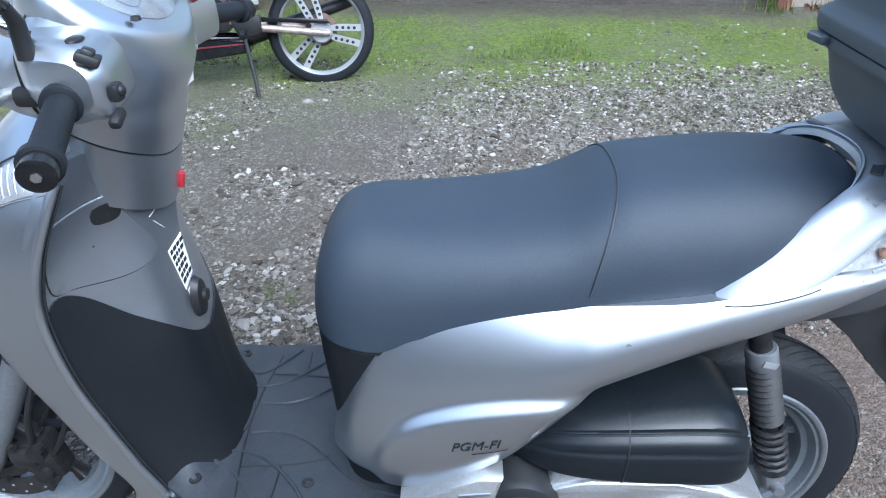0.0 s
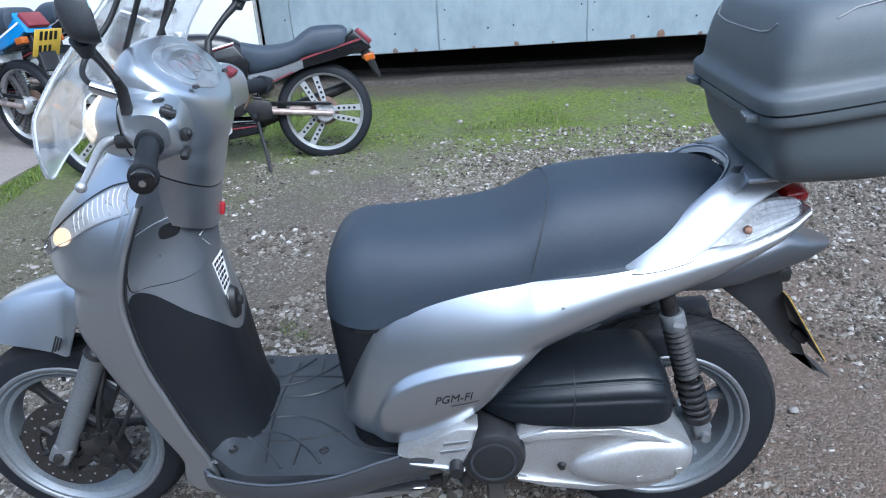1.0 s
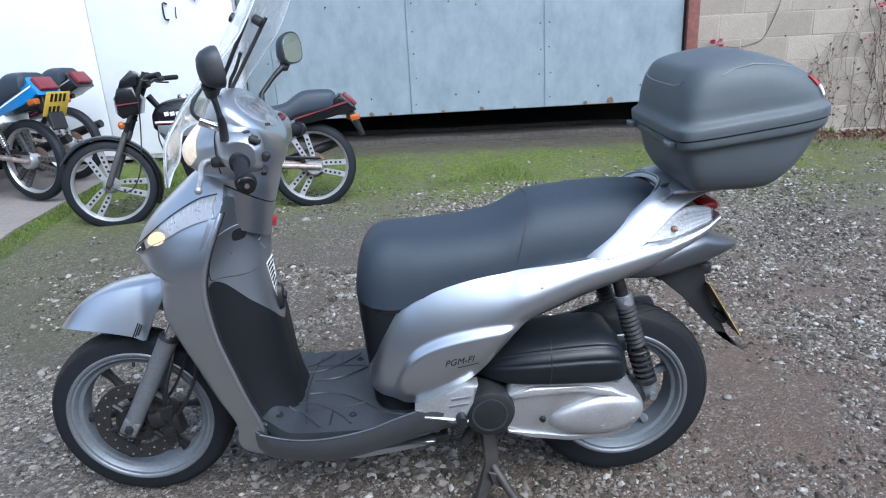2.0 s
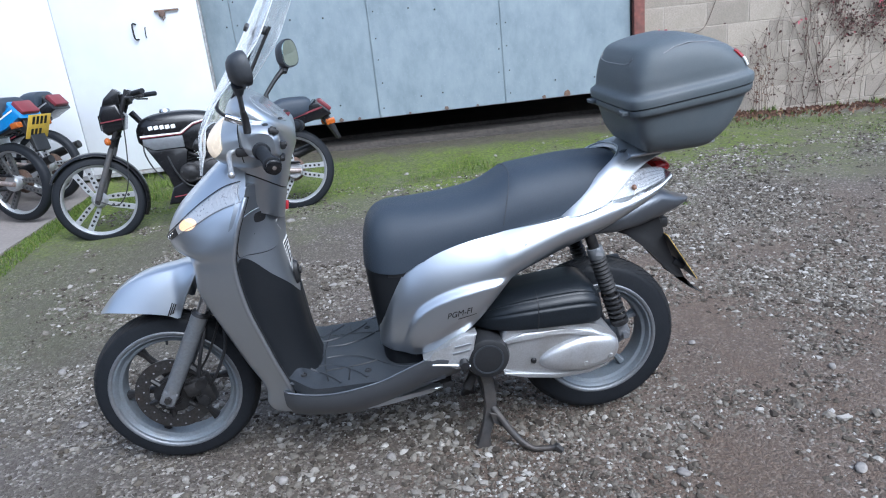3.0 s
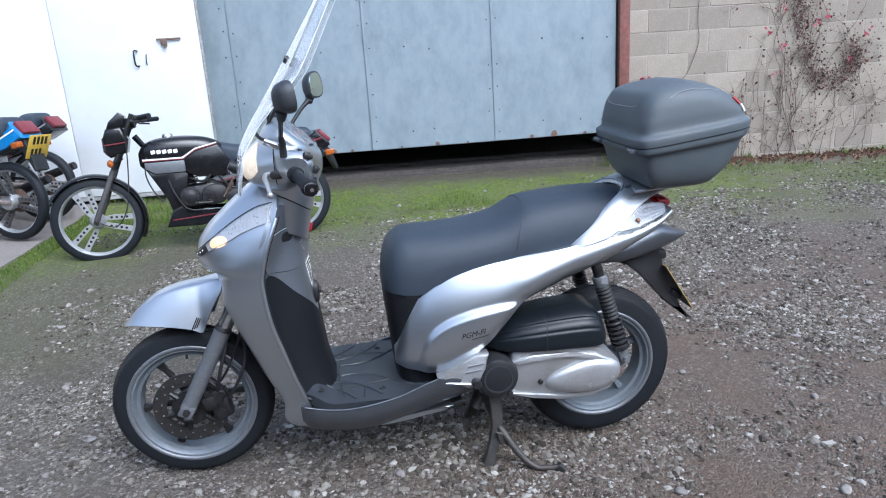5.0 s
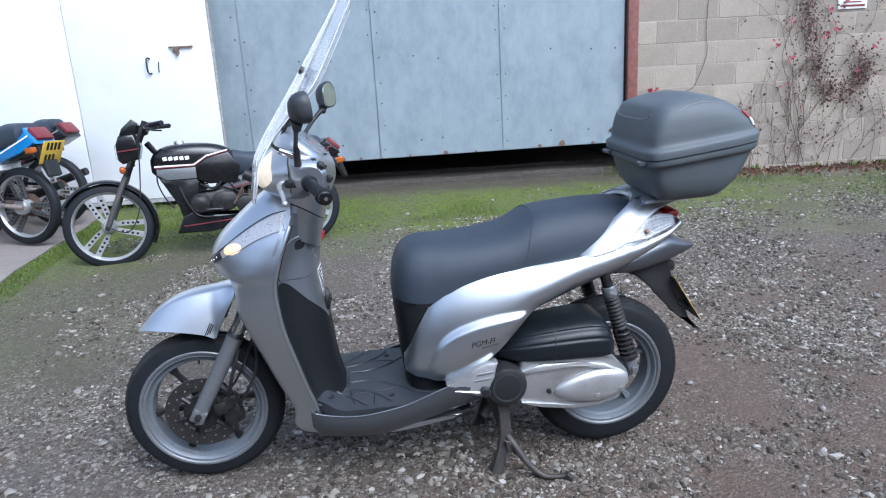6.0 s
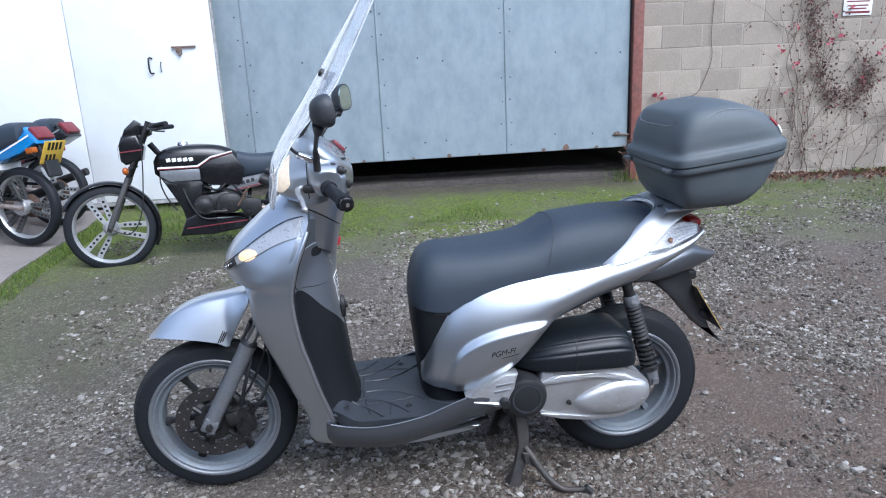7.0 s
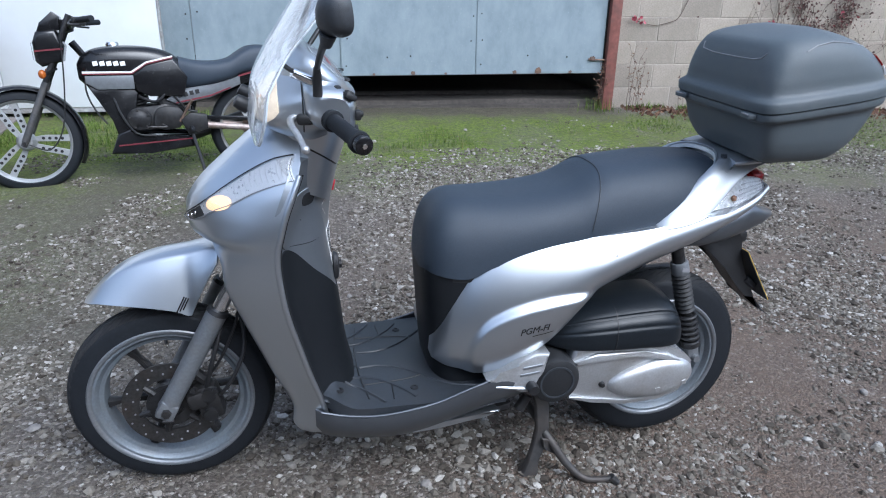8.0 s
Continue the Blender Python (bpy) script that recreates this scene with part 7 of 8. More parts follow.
    part("gear_lever", tube([(0.70, -0.115, 0.34), (0.72, -0.165, 0.33), (0.64, -0.17, 0.335), (0.62, -0.19, 0.335)], 0.006, 8, smooth=3), STEEL_DULL, eng)
    part("kick_link", tube([(0.80, -0.105, 0.35), (0.86, -0.13, 0.45), (0.875, -0.14, 0.47)], [0.008, 0.007, 0.009], 8), RUSTY, eng, "brassy stained link")
    part("spark_cap", block((0.545, -0.06, 0.585), (0.05, 0.03, 0.03), 0.008, (0, 30, 0)), WHITE_STICKER, eng, "pale plug cap")
    part("chain_case", slab([(0.80, 0.36), (0.86, 0.40), (0.95, 0.385), (0.95, 0.30), (0.84, 0.27)], -0.12, -0.09, 0.01), GREASY, eng)
    part("carburettor", block((0.70, -0.02, 0.55), (0.07, 0.09, 0.07), 0.02), RUSTY, root)
    part("cooler_shroud", slab([(0.345, 0.575), (0.385, 0.50), (0.455, 0.38), (0.475, 0.24), (0.54, 0.24), (0.56, 0.40), (0.60, 0.52), (0.56, 0.56)], -0.105, 0.105, 0.008), BLACK_PAINT, root, "black side shroud")
    part("belly_pan", slab([(0.415, 0.190), (0.465, 0.30), (0.53, 0.325), (0.60, 0.275), (0.86, 0.265), (0.88, 0.205), (0.62, 0.180)], -0.115, 0.115, 0.012), BLACK_PAINT, root, "black belly pan with a red line")
    part("belly_line", slab([(0.46, 0.232), (0.86, 0.248), (0.86, 0.255), (0.46, 0.239)], -0.1175, -0.11, 0), RED_PRINT, root)
    bm = tube([(0.30, 0, 0.80), (0.42, 0, 0.62), (0.90, 0, 0.58), (1.35, 0, 0.64)], 0.02, 10)
    tube([(0.42, 0, 0.62), (0.50, 0, 0.30), (0.85, 0, 0.28), (0.92, 0, 0.56)], 0.017, 10, bm)
    part("frame", bm, BLACK_PAINT, root)
    for sy in (-1, 1):
        part("swing_arm", tube([(0.86, sy * 0.075, 0.33), (1.247, sy * 0.075, 0.28), (1.29, sy * 0.075, 0.275)], [0.02, 0.018, 0.016], 10), COPPER, root, "stained dull swing arm")
        if plate:
            foot, head = Vector((1.16, sy * 0.105, 0.33)), Vector((1.05, sy * 0.105, 0.60))
            sh = part("rear_shock", tube([foot, head], 0.013, 12), GREASY, root)
            part("spring", tube([foot.lerp(head, 0.18 + 0.68 * k / 24) for k in range(25)], [0.024 if k % 2 else 0.017 for k in range(25)], 14), CHROME, sh, "bright chrome spring")
        part("foot_peg", tube([(0.86, sy * 0.10, 0.31), (0.86, sy * 0.20, 0.315)], 0.012, 8), RUBBER, root)
    part("chain_guard", slab([(0.95, 0.375), (1.28, 0.345), (1.30, 0.325), (0.95, 0.35)], -0.09, -0.065, 0.004), BLACK_PAINT, root)
    part("side_panel", slab([(0.735, 0.475), (0.79, 0.515), (0.86, 0.535), (1.02, 0.555), (1.16, 0.595), (1.16, 0.545), (0.98, 0.475), (0.80, 0.445)], -0.105, 0.105, 0.01), side_paint, root, "grey side panel with plain bars")
    for k in range(4):
        part("mark_bar", block((0.815 + 0.032 * k, -0.1065, 0.497 + 0.006 * k), (0.022, 0.003, 0.024), 0, (0, -10, 0)), INK, root)
    part("panel_line", slab([(0.79, 0.453), (0.98, 0.484), (1.10, 0.526), (1.10, 0.534), (0.98, 0.492), (0.79, 0.461)], -0.1075, -0.10, 0), RED_PRINT, root)
    tl = tail_lift
    S = [(0.83, 0.712, 0.530, 0.085), (0.92, 0.690 + tl * 0.2, 0.530, 0.11), (1.02, 0.684 + tl * 0.4, 0.545 + tl * 0.3, 0.122), (1.11, 0.698 + tl * 0.7, 0.570 + tl * 0.5, 0.122), (1.17, 0.735 + tl * 0.9, 0.595 + tl * 0.7, 0.12), (1.23, 0.764 + tl, 0.600 + tl * 0.8, 0.118), (1.34, 0.766 + tl, 0.615 + tl, 0.112), (1.41, 0.758 + tl, 0.635 + tl, 0.10), (1.43 + tail_len, 0.74 + tl, 0.65 + tl, 0.085)]
    rings = []
    for x in span_of(0.83, 1.43 + tail_len, 30):
        zh, zl, w = ip(S, x)
        rings.append([(x, w * math.copysign(abs(math.cos(a)) ** 0.6, math.cos(a)), (zh + zl) / 2 + (zh - zl) / 2 * math.copysign(abs(math.sin(a)) ** 0.6, math.sin(a))) for a in span_of(0, 2 * math.pi * 27 / 28, 28)])
    part("seat", loft(rings), VINYL, root, "black vinyl saddle")
    part("tail_cowl", slab([(1.05, 0.560 + tl * 0.4), (1.20, 0.612 + tl * 0.8), (1.40, 0.668 + tl), (1.46 + tail_len, 0.735 + tl), (1.545 + tail_len, 0.652 + tl), (1.555 + tail_len, 0.622 + tl), (1.35, 0.580 + tl * 0.8), (1.12, 0.535 + tl * 0.4)], -0.098, 0.098, 0.015), tail_paint, root, "painted tail cowl")
    part("tail_stripe", slab([(1.15, 0.588 + tl * 0.5), (1.50 + tail_len, 0.672 + tl), (1.50 + tail_len, 0.684 + tl), (1.15, 0.598 + tl * 0.5)], -0.1005, -0.09, 0), stripe, root)
    part("tail_light", block((1.520 + tail_len, 0, 0.690 + tl), (0.035, 0.15, 0.105), 0.010, (0, -42, 0)), RED_PRINT, root, "red tail light")
    if fairing:
        for sy in (-1, 1):
            ind = part("indicator", block((1.535 + tail_len, sy * 0.125, 0.578 + tl), (0.062, 0.05, 0.040), 0.008, (0, -12, 0)), LENS_AMBER, root, "amber rear indicator")
            part("indicator_stem", tube([(1.50 + tail_len, sy * 0.05, 0.60 + tl), (1.525 + tail_len, sy * 0.11, 0.58 + tl)], 0.008, 8), INK, ind)
        part("rear_mudguard", slab([(1.20, 0.60), (1.40, 0.66 + tl), (1.52 + tail_len, 0.66 + tl), (1.575 + tail_len, 0.54 + tl * 0.5), (1.60 + tail_len, 0.46 + tl * 0.4), (1.58 + tail_len, 0.45 + tl * 0.4), (1.50 + tail_len, 0.60 + tl * 0.6), (1.36, 0.60 + tl * 0.4)], -0.06, 0.06, 0.006), PLASTIC, root, "black rear mudguard")
    if plate:
        pl = part("number_plate", block((1.590 + tail_len, 0, 0.590 + tl * 0.7), (0.004, 0.19, 0.17), 0.001, (0, 24, 0)), YELLOW, root, "yellow number plate with plain bars")
        for r in (-1, 1):
            for k in range(4 if r > 0 else 3):
                part("plate_bar", block((1.5925 + tail_len + 0.018 * r, -0.05 + 0.034 * k, 0.590 + tl * 0.7 + 0.04 * r), (0.003, 0.02, 0.055), 0, (0, 24, 0)), INK, pl)
    part("exhaust", tube([(0.55, 0.10, 0.32), (0.75, 0.12, 0.22), (1.05, 0.125, 0.30), (1.45, 0.13, 0.42)], [0.02, 0.03, 0.038, 0.03], 14, smooth=3), GREASY, root)
    part("side_stand", tube([(0.86, -0.11, 0.27), (0.89, -0.20, 0.10), (0.90, -0.24, 0.005)], 0.010, 8), GREASY, root, "steel side stand")
    root.matrix_basis = pose_m
    return root


def at_rear(x, y, z, lean, turn):
    """The pose of a motorcycle whose rear axle stands over (x, y)."""
    a = radians(turn)
    return pose(x - 1.247 * math.cos(a), y - 1.247 * math.sin(a), z, lean, 0, turn)


motorcycle("black lightweight motorcycle with red lines on its stand in the yard", pose(-1.07, 2.44, 0.128, -5, 0, 11), BLACK_PAINT, BLACK_PAINT, GREY_PANEL, RED_PRINT)
motorcycle("blue and white motorcycle with yellow plate on the concrete apron", at_rear(-1.82, 3.0, 0.215, -4, -20), BLUE_PAINT, BLUE_PAINT, WHITE_PAINT, WHITE_STICKER, True, 0.10, True, -0.06)
motorcycle("black motorcycle standing between the blue one and the white door", at_rear(-1.86, 3.62, 0.225, -4, -14), BLACK_PAINT, BLACK_PAINT, BLACK_PAINT, GREY_PRINT, False, 0.08, False, -0.08)


# ---- concrete apron beside the white door ----
def build_apron():
    rows = []
    for k in range(40):
        u = k / 39
        row = []
        for y in span_of(0.2, 4.12, 60):
            edge = -1.655 + 0.012 * smooth_noise(0.3, y, 4.0) + 0.006 * smooth_noise(0.9, y, 13.0)
            x = -7 + (edge + 7) * u ** 0.6
            row.append((x, y, ground_z(x, y) + 0.016 + 0.003 * smooth_noise(x, y, 3)))
        rows.append(row)
    single("apron", shell(rows, 0.12), CONCRETE, "worn stained concrete apron with a mossy edge", "pavement", kind="structure")


build_apron()


# ---- block wall right of the door, with creeper, sign and litter ----
def build_wall():
    y0 = 4.52
    rng = random.Random(11)
    wall = single("wall_east", block((6.93, y0 + 0.1005, 1.55), (7.0, 0.195, 3.3), 0.0), MORTAR, "bare concrete block wall with pale mortar and dead creeper", "wall", kind="structure")
    L, Hh = 0.430, 0.2165
    shapes = {}
    zbase = 1.188 - 6 * Hh
    for row in range(0, 15):
        z = zbase + row * Hh
        off = 3.838 + (0.0 if row % 2 == 0 else L / 2) - 2 * L
        x = off
        while x < 10.3:
            a, b = max(x, 3.41), min(x + L, 10.4)
            x += L
            if b - a < 0.05:
                continue
            key = round(b - a, 2)
            if key not in shapes:
                bm = block((0, 0, 0), (b - a - 0.009, 0.10, Hh - 0.009), 0.003, segs=1)
                shapes[key] = finish(bm, "block", BLOCK)
            ob = new("block", shapes[key])
            ob.parent = wall
            ob.location = ((a + b) / 2, y0 + 0.05 + rng.uniform(-0.0015, 0.0015), z + Hh / 2)
    return y0


WALL_Y = build_wall()


def build_creeper():
    rng = random.Random(21)
    root = thing("creeper", "leafless climbing creeper with a few red leaves on the block wall", "creeper", (5.1, WALL_Y - 0.02, 0.05))
    stems = bmesh.new()
    leafs = []

    def stem(p, ang, length, r, depth):
        pts = [Vector((p[0], WALL_Y - 0.012 - rng.random() * 0.012, p[1]))]
        x, z = p
        n = max(4, int(length / 0.05))
        for k in range(n):
            ang += rng.uniform(-0.26, 0.26)
            x += math.sin(ang) * length / n
            z += math.cos(ang) * length / n
            if z < 0.04 or z > 2.9:
                break
            pts.append(Vector((x, WALL_Y - 0.012 - rng.random() * 0.02, z)))
            if depth < 2 and rng.random() < 0.13:
                stem((x, z), ang + rng.choice((-1, 1)) * rng.uniform(0.4, 1.2), length * rng.uniform(0.25, 0.5), r * 0.62, depth + 1)
            if rng.random() < 0.16:
                leafs.append((x + rng.uniform(-0.03, 0.03), z + rng.uniform(-0.03, 0.03), depth))
        if len(pts) > 2:
            tube(pts, [0.62 * r * (1 - 0.6 * i / len(pts)) for i in range(len(pts))], 5, stems)

    for x0, z0, ang, l, r in ((5.22, 0.04, 0.03, 1.8, 0.006), (5.32, 0.04, -0.02, 1.7, 0.006), (5.28, 0.5, 0.0, 1.3, 0.005), (4.85, 0.04, 0.0, 0.6, 0.003), (5.0, 0.04, 0.05, 0.8, 0.003), (5.7, 0.04, -0.05, 0.8, 0.003), (4.58, 0.05, 0.0, 0.55, 0.003), (4.75, 0.05, 0.1, 0.75, 0.003), (4.95, 0.04, -0.05, 1.1, 0.004), (5.08, 0.04, -0.05, 1.9, 0.006), (5.14, 0.04, 0.05, 2.1, 0.006), (5.25, 0.04, 0.1, 1.2, 0.004),
                              (5.45, 0.04, 0.15, 1.4, 0.005), (5.6, 0.04, 0.05, 0.9, 0.004), (5.85, 0.04, 0.0, 1.5, 0.005), (6.1, 0.04, 0.2, 1.1, 0.004), (6.4, 0.04, -0.2, 0.9, 0.004), (5.3, 1.0, 0.9, 0.8, 0.003), (5.2, 1.4, -0.3, 0.7, 0.003)):
        stem((x0, z0), ang, l, r, 0)
    rope = curve_pts([(5.16, 0, 2.10), (5.19, 0, 1.79), (5.23, 0, 1.55), (5.30, 0, 1.26), (5.38, 0, 1.01), (5.55, 0, 0.84), (5.78, 0, 0.88), (5.89, 0, 1.02), (5.85, 0, 1.20)], 12)
    for k in range(170):
        p = rope[rng.randrange(len(rope))]
        stem((p.x + rng.gauss(0, 0.05), p.z + rng.gauss(0, 0.05)), rng.uniform(-3.1, 3.1), rng.uniform(0.10, 0.30), rng.uniform(0.0025, 0.0045), 2)
    for k in range(60):
        stem((rng.choice((4.60, 4.68, 4.75, 5.10, 5.20, 5.45, 5.9)) + rng.gauss(0, 0.05), rng.uniform(0.1, 0.9)), rng.uniform(-0.9, 0.9), rng.uniform(0.15, 0.4), 0.003, 2)
    tagged(part("stem_mat", stems, TWIG, root, "brown woody stems"), kind="stuff")
    tube_pts = [(4.15, 2.2), (4.15, 1.83), (4.14, 1.51), (4.16, 1.30), (4.10, 1.11), (4.03, 0.97), (3.95, 0.93), (3.78, 0.90), (3.60, 0.94)]
    part("runner", tube([(x, WALL_Y - 0.012, z) for x, z in tube_pts], 0.0028, 6, smooth=4), TWIG, root)
    withered, red = bmesh.new(), bmesh.new()

    def leaf(bm, x, z, s, y=None):
        c = Vector((x, (WALL_Y - 0.03 - rng.random() * 0.03) if y is None else y, z))
        m = Euler((rng.uniform(-0.6, 0.6), rng.uniform(-3.1, 3.1), rng.uniform(-0.6, 0.6))).to_matrix()
        ring = [bm.verts.new(c + m @ Vector((s * u, s * 0.18 * rng.uniform(-1, 1), s * w))) for u, w in ((0, -0.8), (0.55, -0.25), (0.38, 0.35), (0, 1.0), (-0.38, 0.35), (-0.55, -0.25))]
        mid = bm.verts.new(c + m @ Vector((0, s * 0.22, 0)))
        for i in range(6):
            bm.faces.new((ring[i], ring[(i + 1) % 6], mid))

    for x, z, d in leafs:
        leaf(withered, x, z, rng.uniform(0.010, 0.024))
    for k in range(900):
        p = rope[min(int(rng.random() ** 0.9 * len(rope)), len(rope) - 1)]
        s = rng.choice((0.045, 0.07, 0.12))
        x, z = (p.x + rng.gauss(0, s), p.z + rng.gauss(0, s)) if k % 4 else (rng.gauss(5.8, 0.5), rng.gauss(1.1, 0.35))
        if 0.3 < z < 2.4:
            leaf(withered, x, z, rng.uniform(0.008, 0.018))
    for cx, cz, n in ((3.59, 0.945, 7), (3.65, 0.955, 4), (5.81, 1.03, 6), (5.05, 1.20, 4), (5.57, 1.49, 7), (5.45, 1.68, 5), (5.62, 1.72, 4), (5.0, 0.92, 4), (5.75, 1.90, 5), (5.0, 1.55, 4), (4.86, 1.35, 3), (5.42, 1.40, 4), (6.0, 1.3, 5), (6.1, 1.8, 4)):
        for k in range(n):
            leaf(red, cx + rng.uniform(-0.05, 0.05), cz + rng.uniform(-0.04, 0.04), rng.uniform(0.016, 0.032))
    tagged(part("withered_leaves", withered, VINELEAF, root), kind="stuff")
    tagged(part("red_leaves", red, LEAF_RED, root), kind="stuff")
    lit = bmesh.new()
    for k in range(1200):
        x = rng.uniform(3.5, 7.5)
        y = WALL_Y - abs(rng.gauss(0, 0.20)) - 0.02
        leaf(lit, x, ground_z(x, y) + 0.012 + rng.random() * 0.02, rng.uniform(0.012, 0.032), y)
    single("leaf_litter", lit, LITTER, "brown and red fallen leaves along the foot of the wall", "leaves", kind="stuff")


build_creeper()
sign = thing("sign", "small white warning sign with faded red bars on the wall", "sign", (5.70, WALL_Y - 0.006, 1.63))
part("board", block((5.71, WALL_Y - 0.010, 1.785), (0.32, 0.006, 0.27), 0.001), WHITE_STICKER, sign)
for k, (z, w) in enumerate(((1.655, 0.27), (1.69, 0.19), (1.72, 0.23), (1.76, 0.26), (1.80, 0.15))):
    part("print_bar", block((5.71, WALL_Y - 0.0145, z + 0.025), (w, 0.002, 0.012 if k else 0.02), 0), RED_PRINT, sign)


# ---- loose gravel, larger stones, grass and moss ----
def stone_mesh(fine):
    """A unit stone: eight faces for grit, twenty for gravel."""
    if fine:
        vs = np.array([(1, 0, 0), (0, 1, 0), (-1, 0, 0), (0, -1, 0), (0, 0, 1), (0, 0, -1)], float)
        fs = np.array([(0, 1, 4), (1, 2, 4), (2, 3, 4), (3, 0, 4), (1, 0, 5), (2, 1, 5), (3, 2, 5), (0, 3, 5)])
        return vs, fs
    own = bmesh.new()
    bmesh.ops.create_icosphere(own, subdivisions=1, radius=1.0)
    own.verts.ensure_lookup_table()
    vs = np.array([v.co[:] for v in own.verts])
    fs = np.array([[v.index for v in f.verts] for f in own.faces])
    own.free()
    return vs, fs


def lattice_noise(seed):
    """Smooth random field over the yard, from -1 to 1."""
    grid = np.random.default_rng(seed).uniform(-1, 1, (64, 64))

    def field(x, y, s):
        u, v = x * s + 31.7, y * s + 17.3
        i, j = np.floor(u).astype(int), np.floor(v).astype(int)
        fu, fv = u - i, v - j
        fu, fv = fu * fu * (3 - 2 * fu), fv * fv * (3 - 2 * fv)
        g = lambda a, b: grid[a % 64, b % 64]
        return (g(i, j) * (1 - fu) + g(i + 1, j) * fu) * (1 - fv) + (g(i, j + 1) * (1 - fu) + g(i + 1, j + 1) * fu) * fv
    return field


def build_gravel():
    rng = np.random.default_rng(5)
    field = lattice_noise(12)
    step = lambda a, b, v: np.clip((v - a) / (b - a), 0, 1) ** 2 * (3 - 2 * np.clip((v - a) / (b - a), 0, 1))
    V, Fc, total = [], [], 0

    def scatter(n, xr, yr, size, clump, fine):
        nonlocal total
        vs, fs = stone_mesh(fine)
        x, y = rng.uniform(*xr, n), rng.uniform(*yr, n)
        bands = 0.9 * field(x, y, 1.1) + 0.6 * field(x + 9, y, 3.1) + 0.45 * field(x, y + 5, 8.0)
        track = step(0.2, 1.1, x) * step(1.4, 0.6, y)
        dens = 0.62 + bands + 0.30 * step(1.2, 2.0, y) * step(0.8, 2.0, x) - 0.31 * track - 0.34 * step(0.1, -0.7, x) * step(0.1, 0.9, y)
        dens *= np.where(y > 3.0, 1 - 0.8 * step(3.0, 3.5, y + 0.25 * field(x, y, 2.0)) * step(5.5, 4.0, x), 1.0)
        keep = (rng.random(n) < dens * clump) & (x > -1.50)
        x, y = x[keep], y[keep]
        m = len(x)
        s = size * (0.5 + rng.random(m) ** 3.5 * 1.7)
        q = vs[None] * (s[:, None] * np.stack([1 + 0.6 * rng.random(m), 0.75 + 0.4 * rng.random(m), 0.5 + 0.4 * rng.random(m)], 1))[:, None, :]
        q = q * (1 + 0.24 * rng.standard_normal((m, len(vs), 1)))
        a = rng.uniform(0, 6.28, m)
        c, d = np.cos(a)[:, None], np.sin(a)[:, None]
        q = np.stack([q[..., 0] * c - q[..., 1] * d, q[..., 0] * d + q[..., 1] * c, q[..., 2]], 2)
        z = np.array([ground_z(u, v) + 0.010 * smooth_noise(u, v, 1.7) for u, v in zip(x, y)])
        q += np.stack([x, y, z + s * 0.18], 1)[:, None, :]
        V.append(q.reshape(-1, 3))
        Fc.append((fs[None] + (np.arange(m) * len(vs))[:, None, None]).reshape(-1, 3) + total)
        total += m * len(vs)

    scatter(130000, (-1.5, 3.4), (-1.5, 2.2), 0.0036, 0.85, True)
    scatter(80000, (-1.2, 3.2), (-1.5, 1.0), 0.0046, 0.70, True)
    scatter(60000, (-0.9, 2.8), (0.5, 2.6), 0.0050, 0.75, True)
    scatter(70000, (-1.3, 5.0), (0.7, 3.1), 0.0058, 0.80, True)
    scatter(52000, (2.0, 8.0), (-1.6, 4.0), 0.0066, 0.80, True)
    scatter(16000, (-1.5, 3.6), (-1.5, 2.6), 0.0070, 0.55, False)
    scatter(3000, (-1.5, 4.6), (-1.5, 3.0), 0.0090, 0.45, False)
    scatter(5000, (2.2, 7.0), (-0.8, 3.2), 0.0085, 0.5, False)
    scatter(17000, (-1.3, 0.9), (-1.4, 0.4), 0.0070, 0.72, False)
    scatter(5000, (0.8, 3.2), (-1.5, 0.2), 0.0070, 0.55, False)
    scatter(800, (-1.3, 3.2), (-1.5, 2.2), 0.0125, 0.50, False)
    scatter(16000, (-0.2, 2.2), (0.30, 2.0), 0.0074, 0.75, False)
    me = bpy.data.meshes.new("gravel")
    me.from_pydata(np.concatenate(V).tolist(), [], np.concatenate(Fc).tolist())
    me.materials.append(GRAVEL)
    ob = new("gravel", me)
    tagged(ob, "loose grey and brown gravel strewn over the yard", "gravel", kind="stuff")
    return ob


build_gravel()
PALE = material("pale_stone", (0.25, 0.232, 0.212), 0.85, 0, 60, 0.2, 0.4, 120)
GREYST = material("grey_stone", (0.21, 0.195, 0.18), 0.9, 0, 60, 0.25, 0.4, 120)
rng = random.Random(8)
SPOTS = [(0.25, 0.69, 0.024, 1), (1.15, 2.85, 0.022, 1), (1.50, -0.42, 0.026, 0), (0.315, -0.22, 0.022, 1), (0.905, -0.27, 0.018, 0), (0.65, -0.165, 0.020, 0), (0.42, 1.30, 0.022, 1), (0.95, 3.35, 0.026, 1), (2.4, 3.3, 0.024, 1), (1.75, 3.7, 0.026, 1),
         (2.1, 1.3, 0.02, 0), (2.6, 0.6, 0.024, 1), (1.9, 0.35, 0.02, 0), (2.3, 0.05, 0.022, 1), (0.1, 0.95, 0.02, 1), (-0.45, 0.25, 0.022, 0), (-0.7, 0.7, 0.02, 1), (0.55, 1.0, 0.018, 1), (1.55, 1.9, 0.024, 1), (2.9, 1.7, 0.022, 0), (3.4, 1.1, 0.024, 1), (-0.95, 1.35, 0.02, 1),
         (-0.15, -0.55, 0.018, 0), (0.75, -0.62, 0.02, 1), (1.7, -0.75, 0.02, 0), (2.0, -0.5, 0.022, 1), (0.12, 2.33, 0.03, 1), (0.20, 2.36, 0.02, 1), (1.42, -0.85, 0.018, 0), (2.5, -0.3, 0.02, 0)]
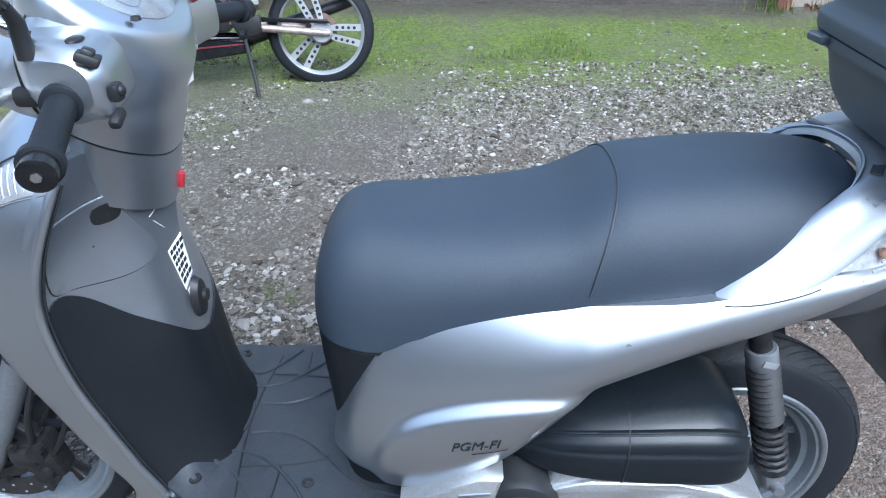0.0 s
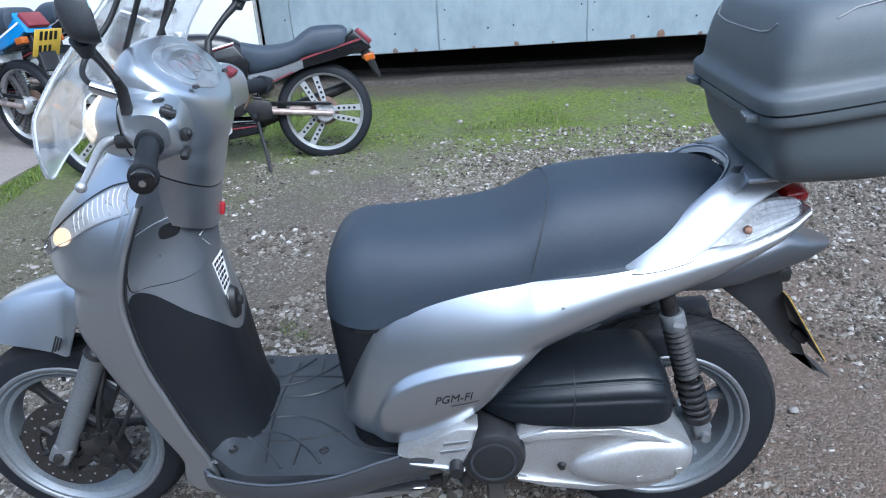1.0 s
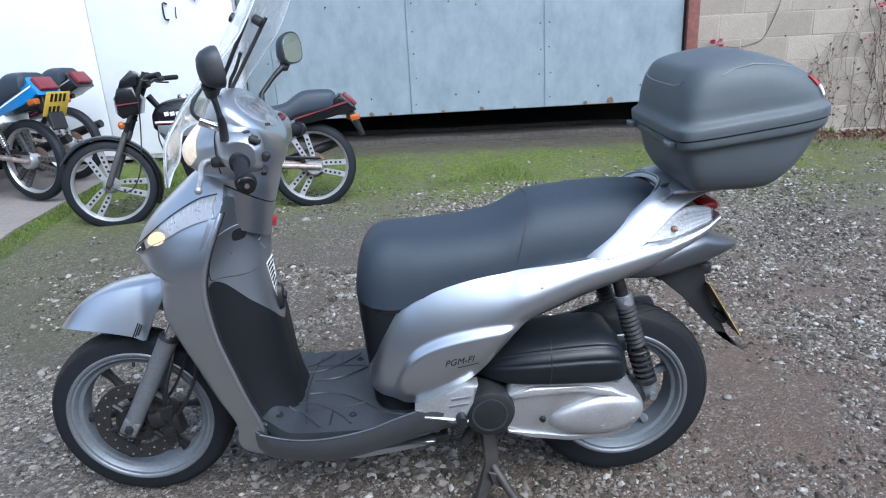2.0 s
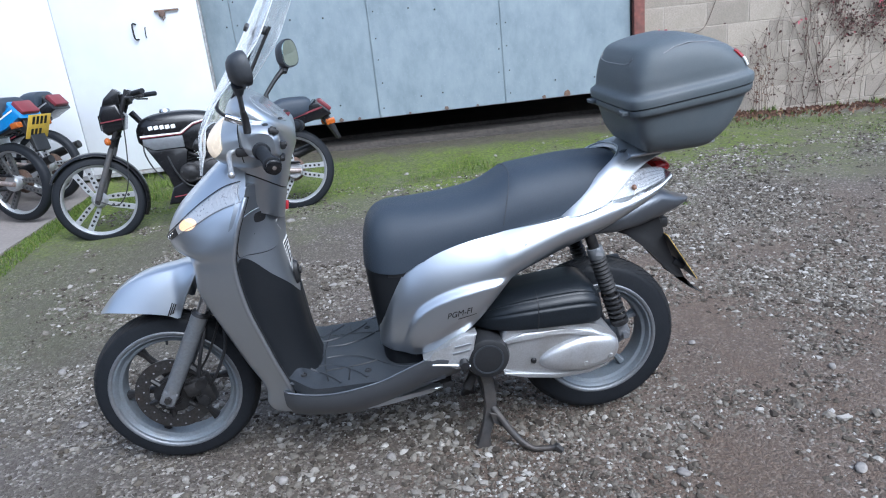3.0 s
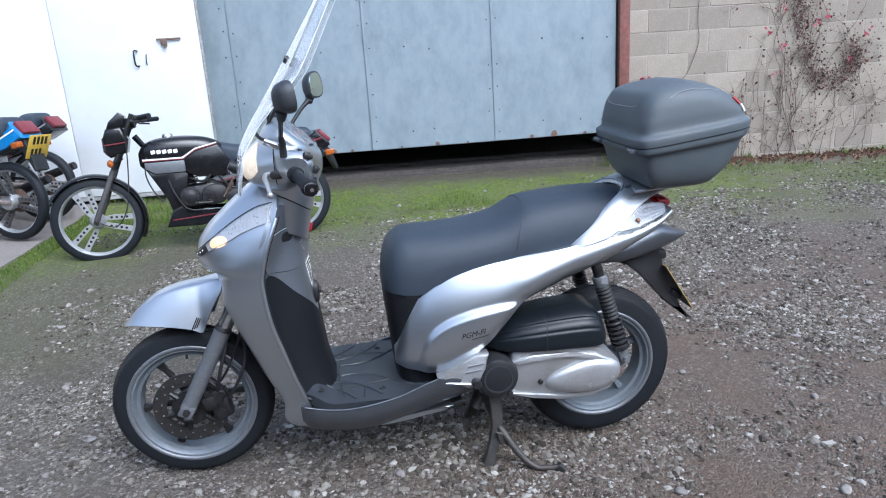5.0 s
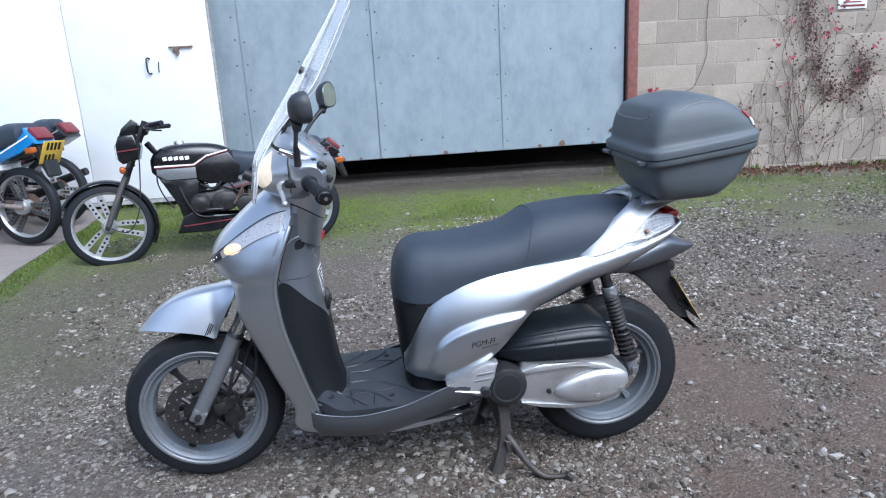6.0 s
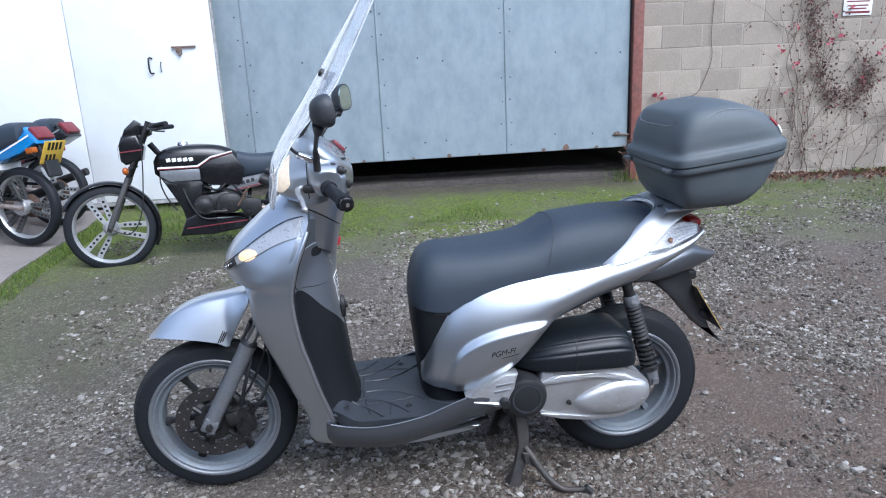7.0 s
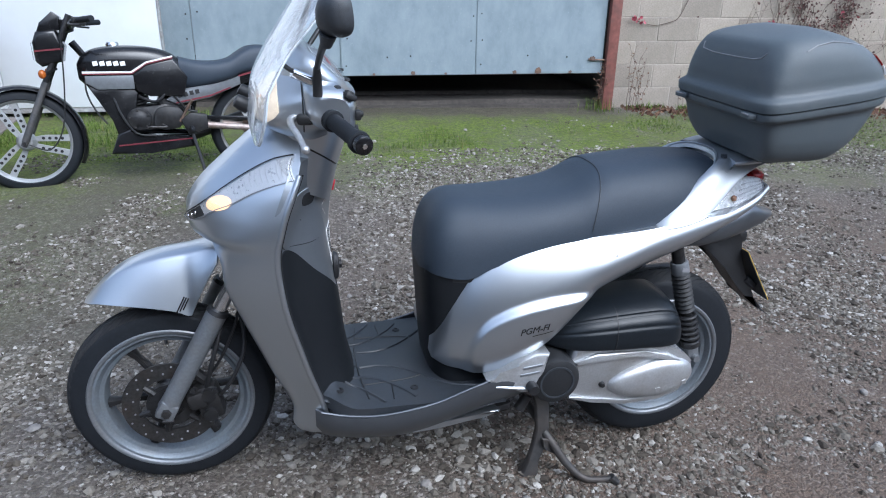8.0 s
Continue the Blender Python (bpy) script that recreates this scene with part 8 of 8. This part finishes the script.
for x, y, s, pale in SPOTS:
    s *= 0.8
    bm = bmesh.new()
    bmesh.ops.create_icosphere(bm, subdivisions=2, radius=s)
    sx, sy_, sz = rng.uniform(0.9, 1.35), rng.uniform(0.7, 1.0), rng.uniform(0.45, 0.7)
    o = Vector((rng.random() * 9, rng.random() * 9, rng.random() * 9))
    for vv in bm.verts:
        vv.co *= 1 + 0.35 * noise.noise(vv.co * (1.1 / s) + o)
        vv.co = Vector((vv.co.x * sx, vv.co.y * sy_, vv.co.z * sz))
    ob = single("stone", bm, PALE if pale else GREYST, "pale rounded stone lying on the gravel" if pale else "grey stone half set in the gravel", "stone", "loose stones", sharp=55)
    ob.location = (x, y, ground_z(x, y) + s * 0.25)
    ob.rotation_euler = (0, 0, rng.uniform(0, 6))


def build_grass():
    rng = np.random.default_rng(9)
    V, F = [], []

    def blade(x, y, h, lean, w):
        z = ground_z(x, y) + 0.004
        a = rng.uniform(0, 6.28)
        dx, dy = math.cos(a), math.sin(a)
        px, py = -dy * w, dx * w
        i = len(V)
        V.extend([(x - px, y - py, z), (x + px, y + py, z), (x + px * 0.6 + dx * lean * 0.4, y + py * 0.6 + dy * lean * 0.4, z + h * 0.6), (x - px * 0.6 + dx * lean * 0.4, y - py * 0.6 + dy * lean * 0.4, z + h * 0.6), (x + dx * lean, y + dy * lean, z + h)])
        F.extend([(i, i + 1, i + 2, i + 3), (i + 3, i + 2, i + 4)])

    def field(n, xr, yr, hmin, hmax, thresh, seed):
        for k in range(n):
            x, y = rng.uniform(*xr), rng.uniform(*yr)
            d = 0.5 + smooth_noise(x + seed, y, 1.1) * 0.9 + smooth_noise(x + seed, y, 3.6) * 0.5
            if d < thresh + rng.random() * 0.25:
                continue
            h = rng.uniform(hmin, hmax)
            blade(x, y, h, h * rng.uniform(0.3, 1.0), rng.uniform(0.0012, 0.003))

    field(24000, (-1.4, 6.5), (2.85, 4.12), 0.005, 0.020, 0.50, 0.0)
    field(12000, (-1.0, 4.5), (3.1, 4.0), 0.012, 0.046, 0.72, 4.0)
    field(6000, (3.0, 7.0), (3.7, 4.40), 0.008, 0.035, 0.55, 9.0)
    field(7000, (-1.65, -1.47), (0.4, 3.7), 0.006, 0.026, 0.22, 2.0)
    field(4000, (-1.6, -0.2), (3.3, 4.3), 0.02, 0.06, 0.25, 6.0)
    # tall weeds at the door post
    for k in range(70):
        x, y = rng.normal(3.22, 0.12), rng.normal(4.30, 0.06)
        h = rng.uniform(0.03, 0.16)
        blade(x, y, h, h * 0.3, 0.003)
    for k in range(20):
        x, y = rng.uniform(3.45, 7.0), rng.normal(4.42, 0.03)
        for j in range(26):
            h = rng.uniform(0.02, 0.09)
            blade(rng.normal(x, 0.05), min(rng.normal(y, 0.03), 4.49), h, h * 0.7, 0.005)
    for cx, cy in ((0.27, 0.86), (0.33, 0.80), (0.95, 1.5), (1.3, 1.2), (2.6, 1.9)):
        for k in range(50):
            blade(rng.normal(cx, 0.025), rng.normal(cy, 0.02), rng.uniform(0.008, 0.022), 0.012, 0.0016)
    me = bpy.data.meshes.new("grass")
    me.from_pydata(V, [], F)
    me.materials.append(GRASS)
    ob = new("grass", me)
    tagged(ob, "short patchy green grass and moss along the garage front", "grass", kind="stuff")


build_grass()


def build_stalks():
    """Dry upright weed stalks at the foot of the post and wall."""
    rng = random.Random(31)
    for x0, n, hmax in ((3.28, 7, 0.50), (3.62, 9, 0.62), (4.15, 4, 0.45), (4.55, 6, 0.7), (4.62, 5, 0.6)):
        root = thing("dry_weed", "dry brown weed stalks growing at the foot of the wall", "weed", (x0, 4.42, ground_z(x0, 4.42)), "dry weeds")
        bm, lf = bmesh.new(), bmesh.new()
        for k in range(n):
            x, y = x0 + rng.uniform(-0.07, 0.07), 4.42 + rng.uniform(-0.05, 0.02)
            z = ground_z(x, y) - 0.01
            h = hmax * rng.uniform(0.5, 1.0)
            pts = [Vector((x, y, z))]
            for j in range(1, 7):
                pts.append(Vector((x + 0.05 * rng.uniform(-1, 1) * j / 6, y + 0.02 * rng.uniform(-1, 1), z + h * j / 6)))
            tube(pts, [0.0022 - 0.0002 * j for j in range(7)], 5, bm)
            for j in range(16):
                p = pts[rng.randint(2, 6)]
                d = Vector((rng.uniform(-1, 1), rng.uniform(-0.6, 0.2), rng.uniform(-0.5, 0.8))) * 0.022
                a, b, c = lf.verts.new(p), lf.verts.new(p + d + Vector((0.004, 0, 0.006))), lf.verts.new(p + d * 1.4 - Vector((0.004, 0, 0.004)))
                lf.faces.new((a, b, c))
        part("stalk", bm, TWIG, root)
        tagged(part("dry_leaves", lf, LITTER, root), kind="stuff")


build_stalks()
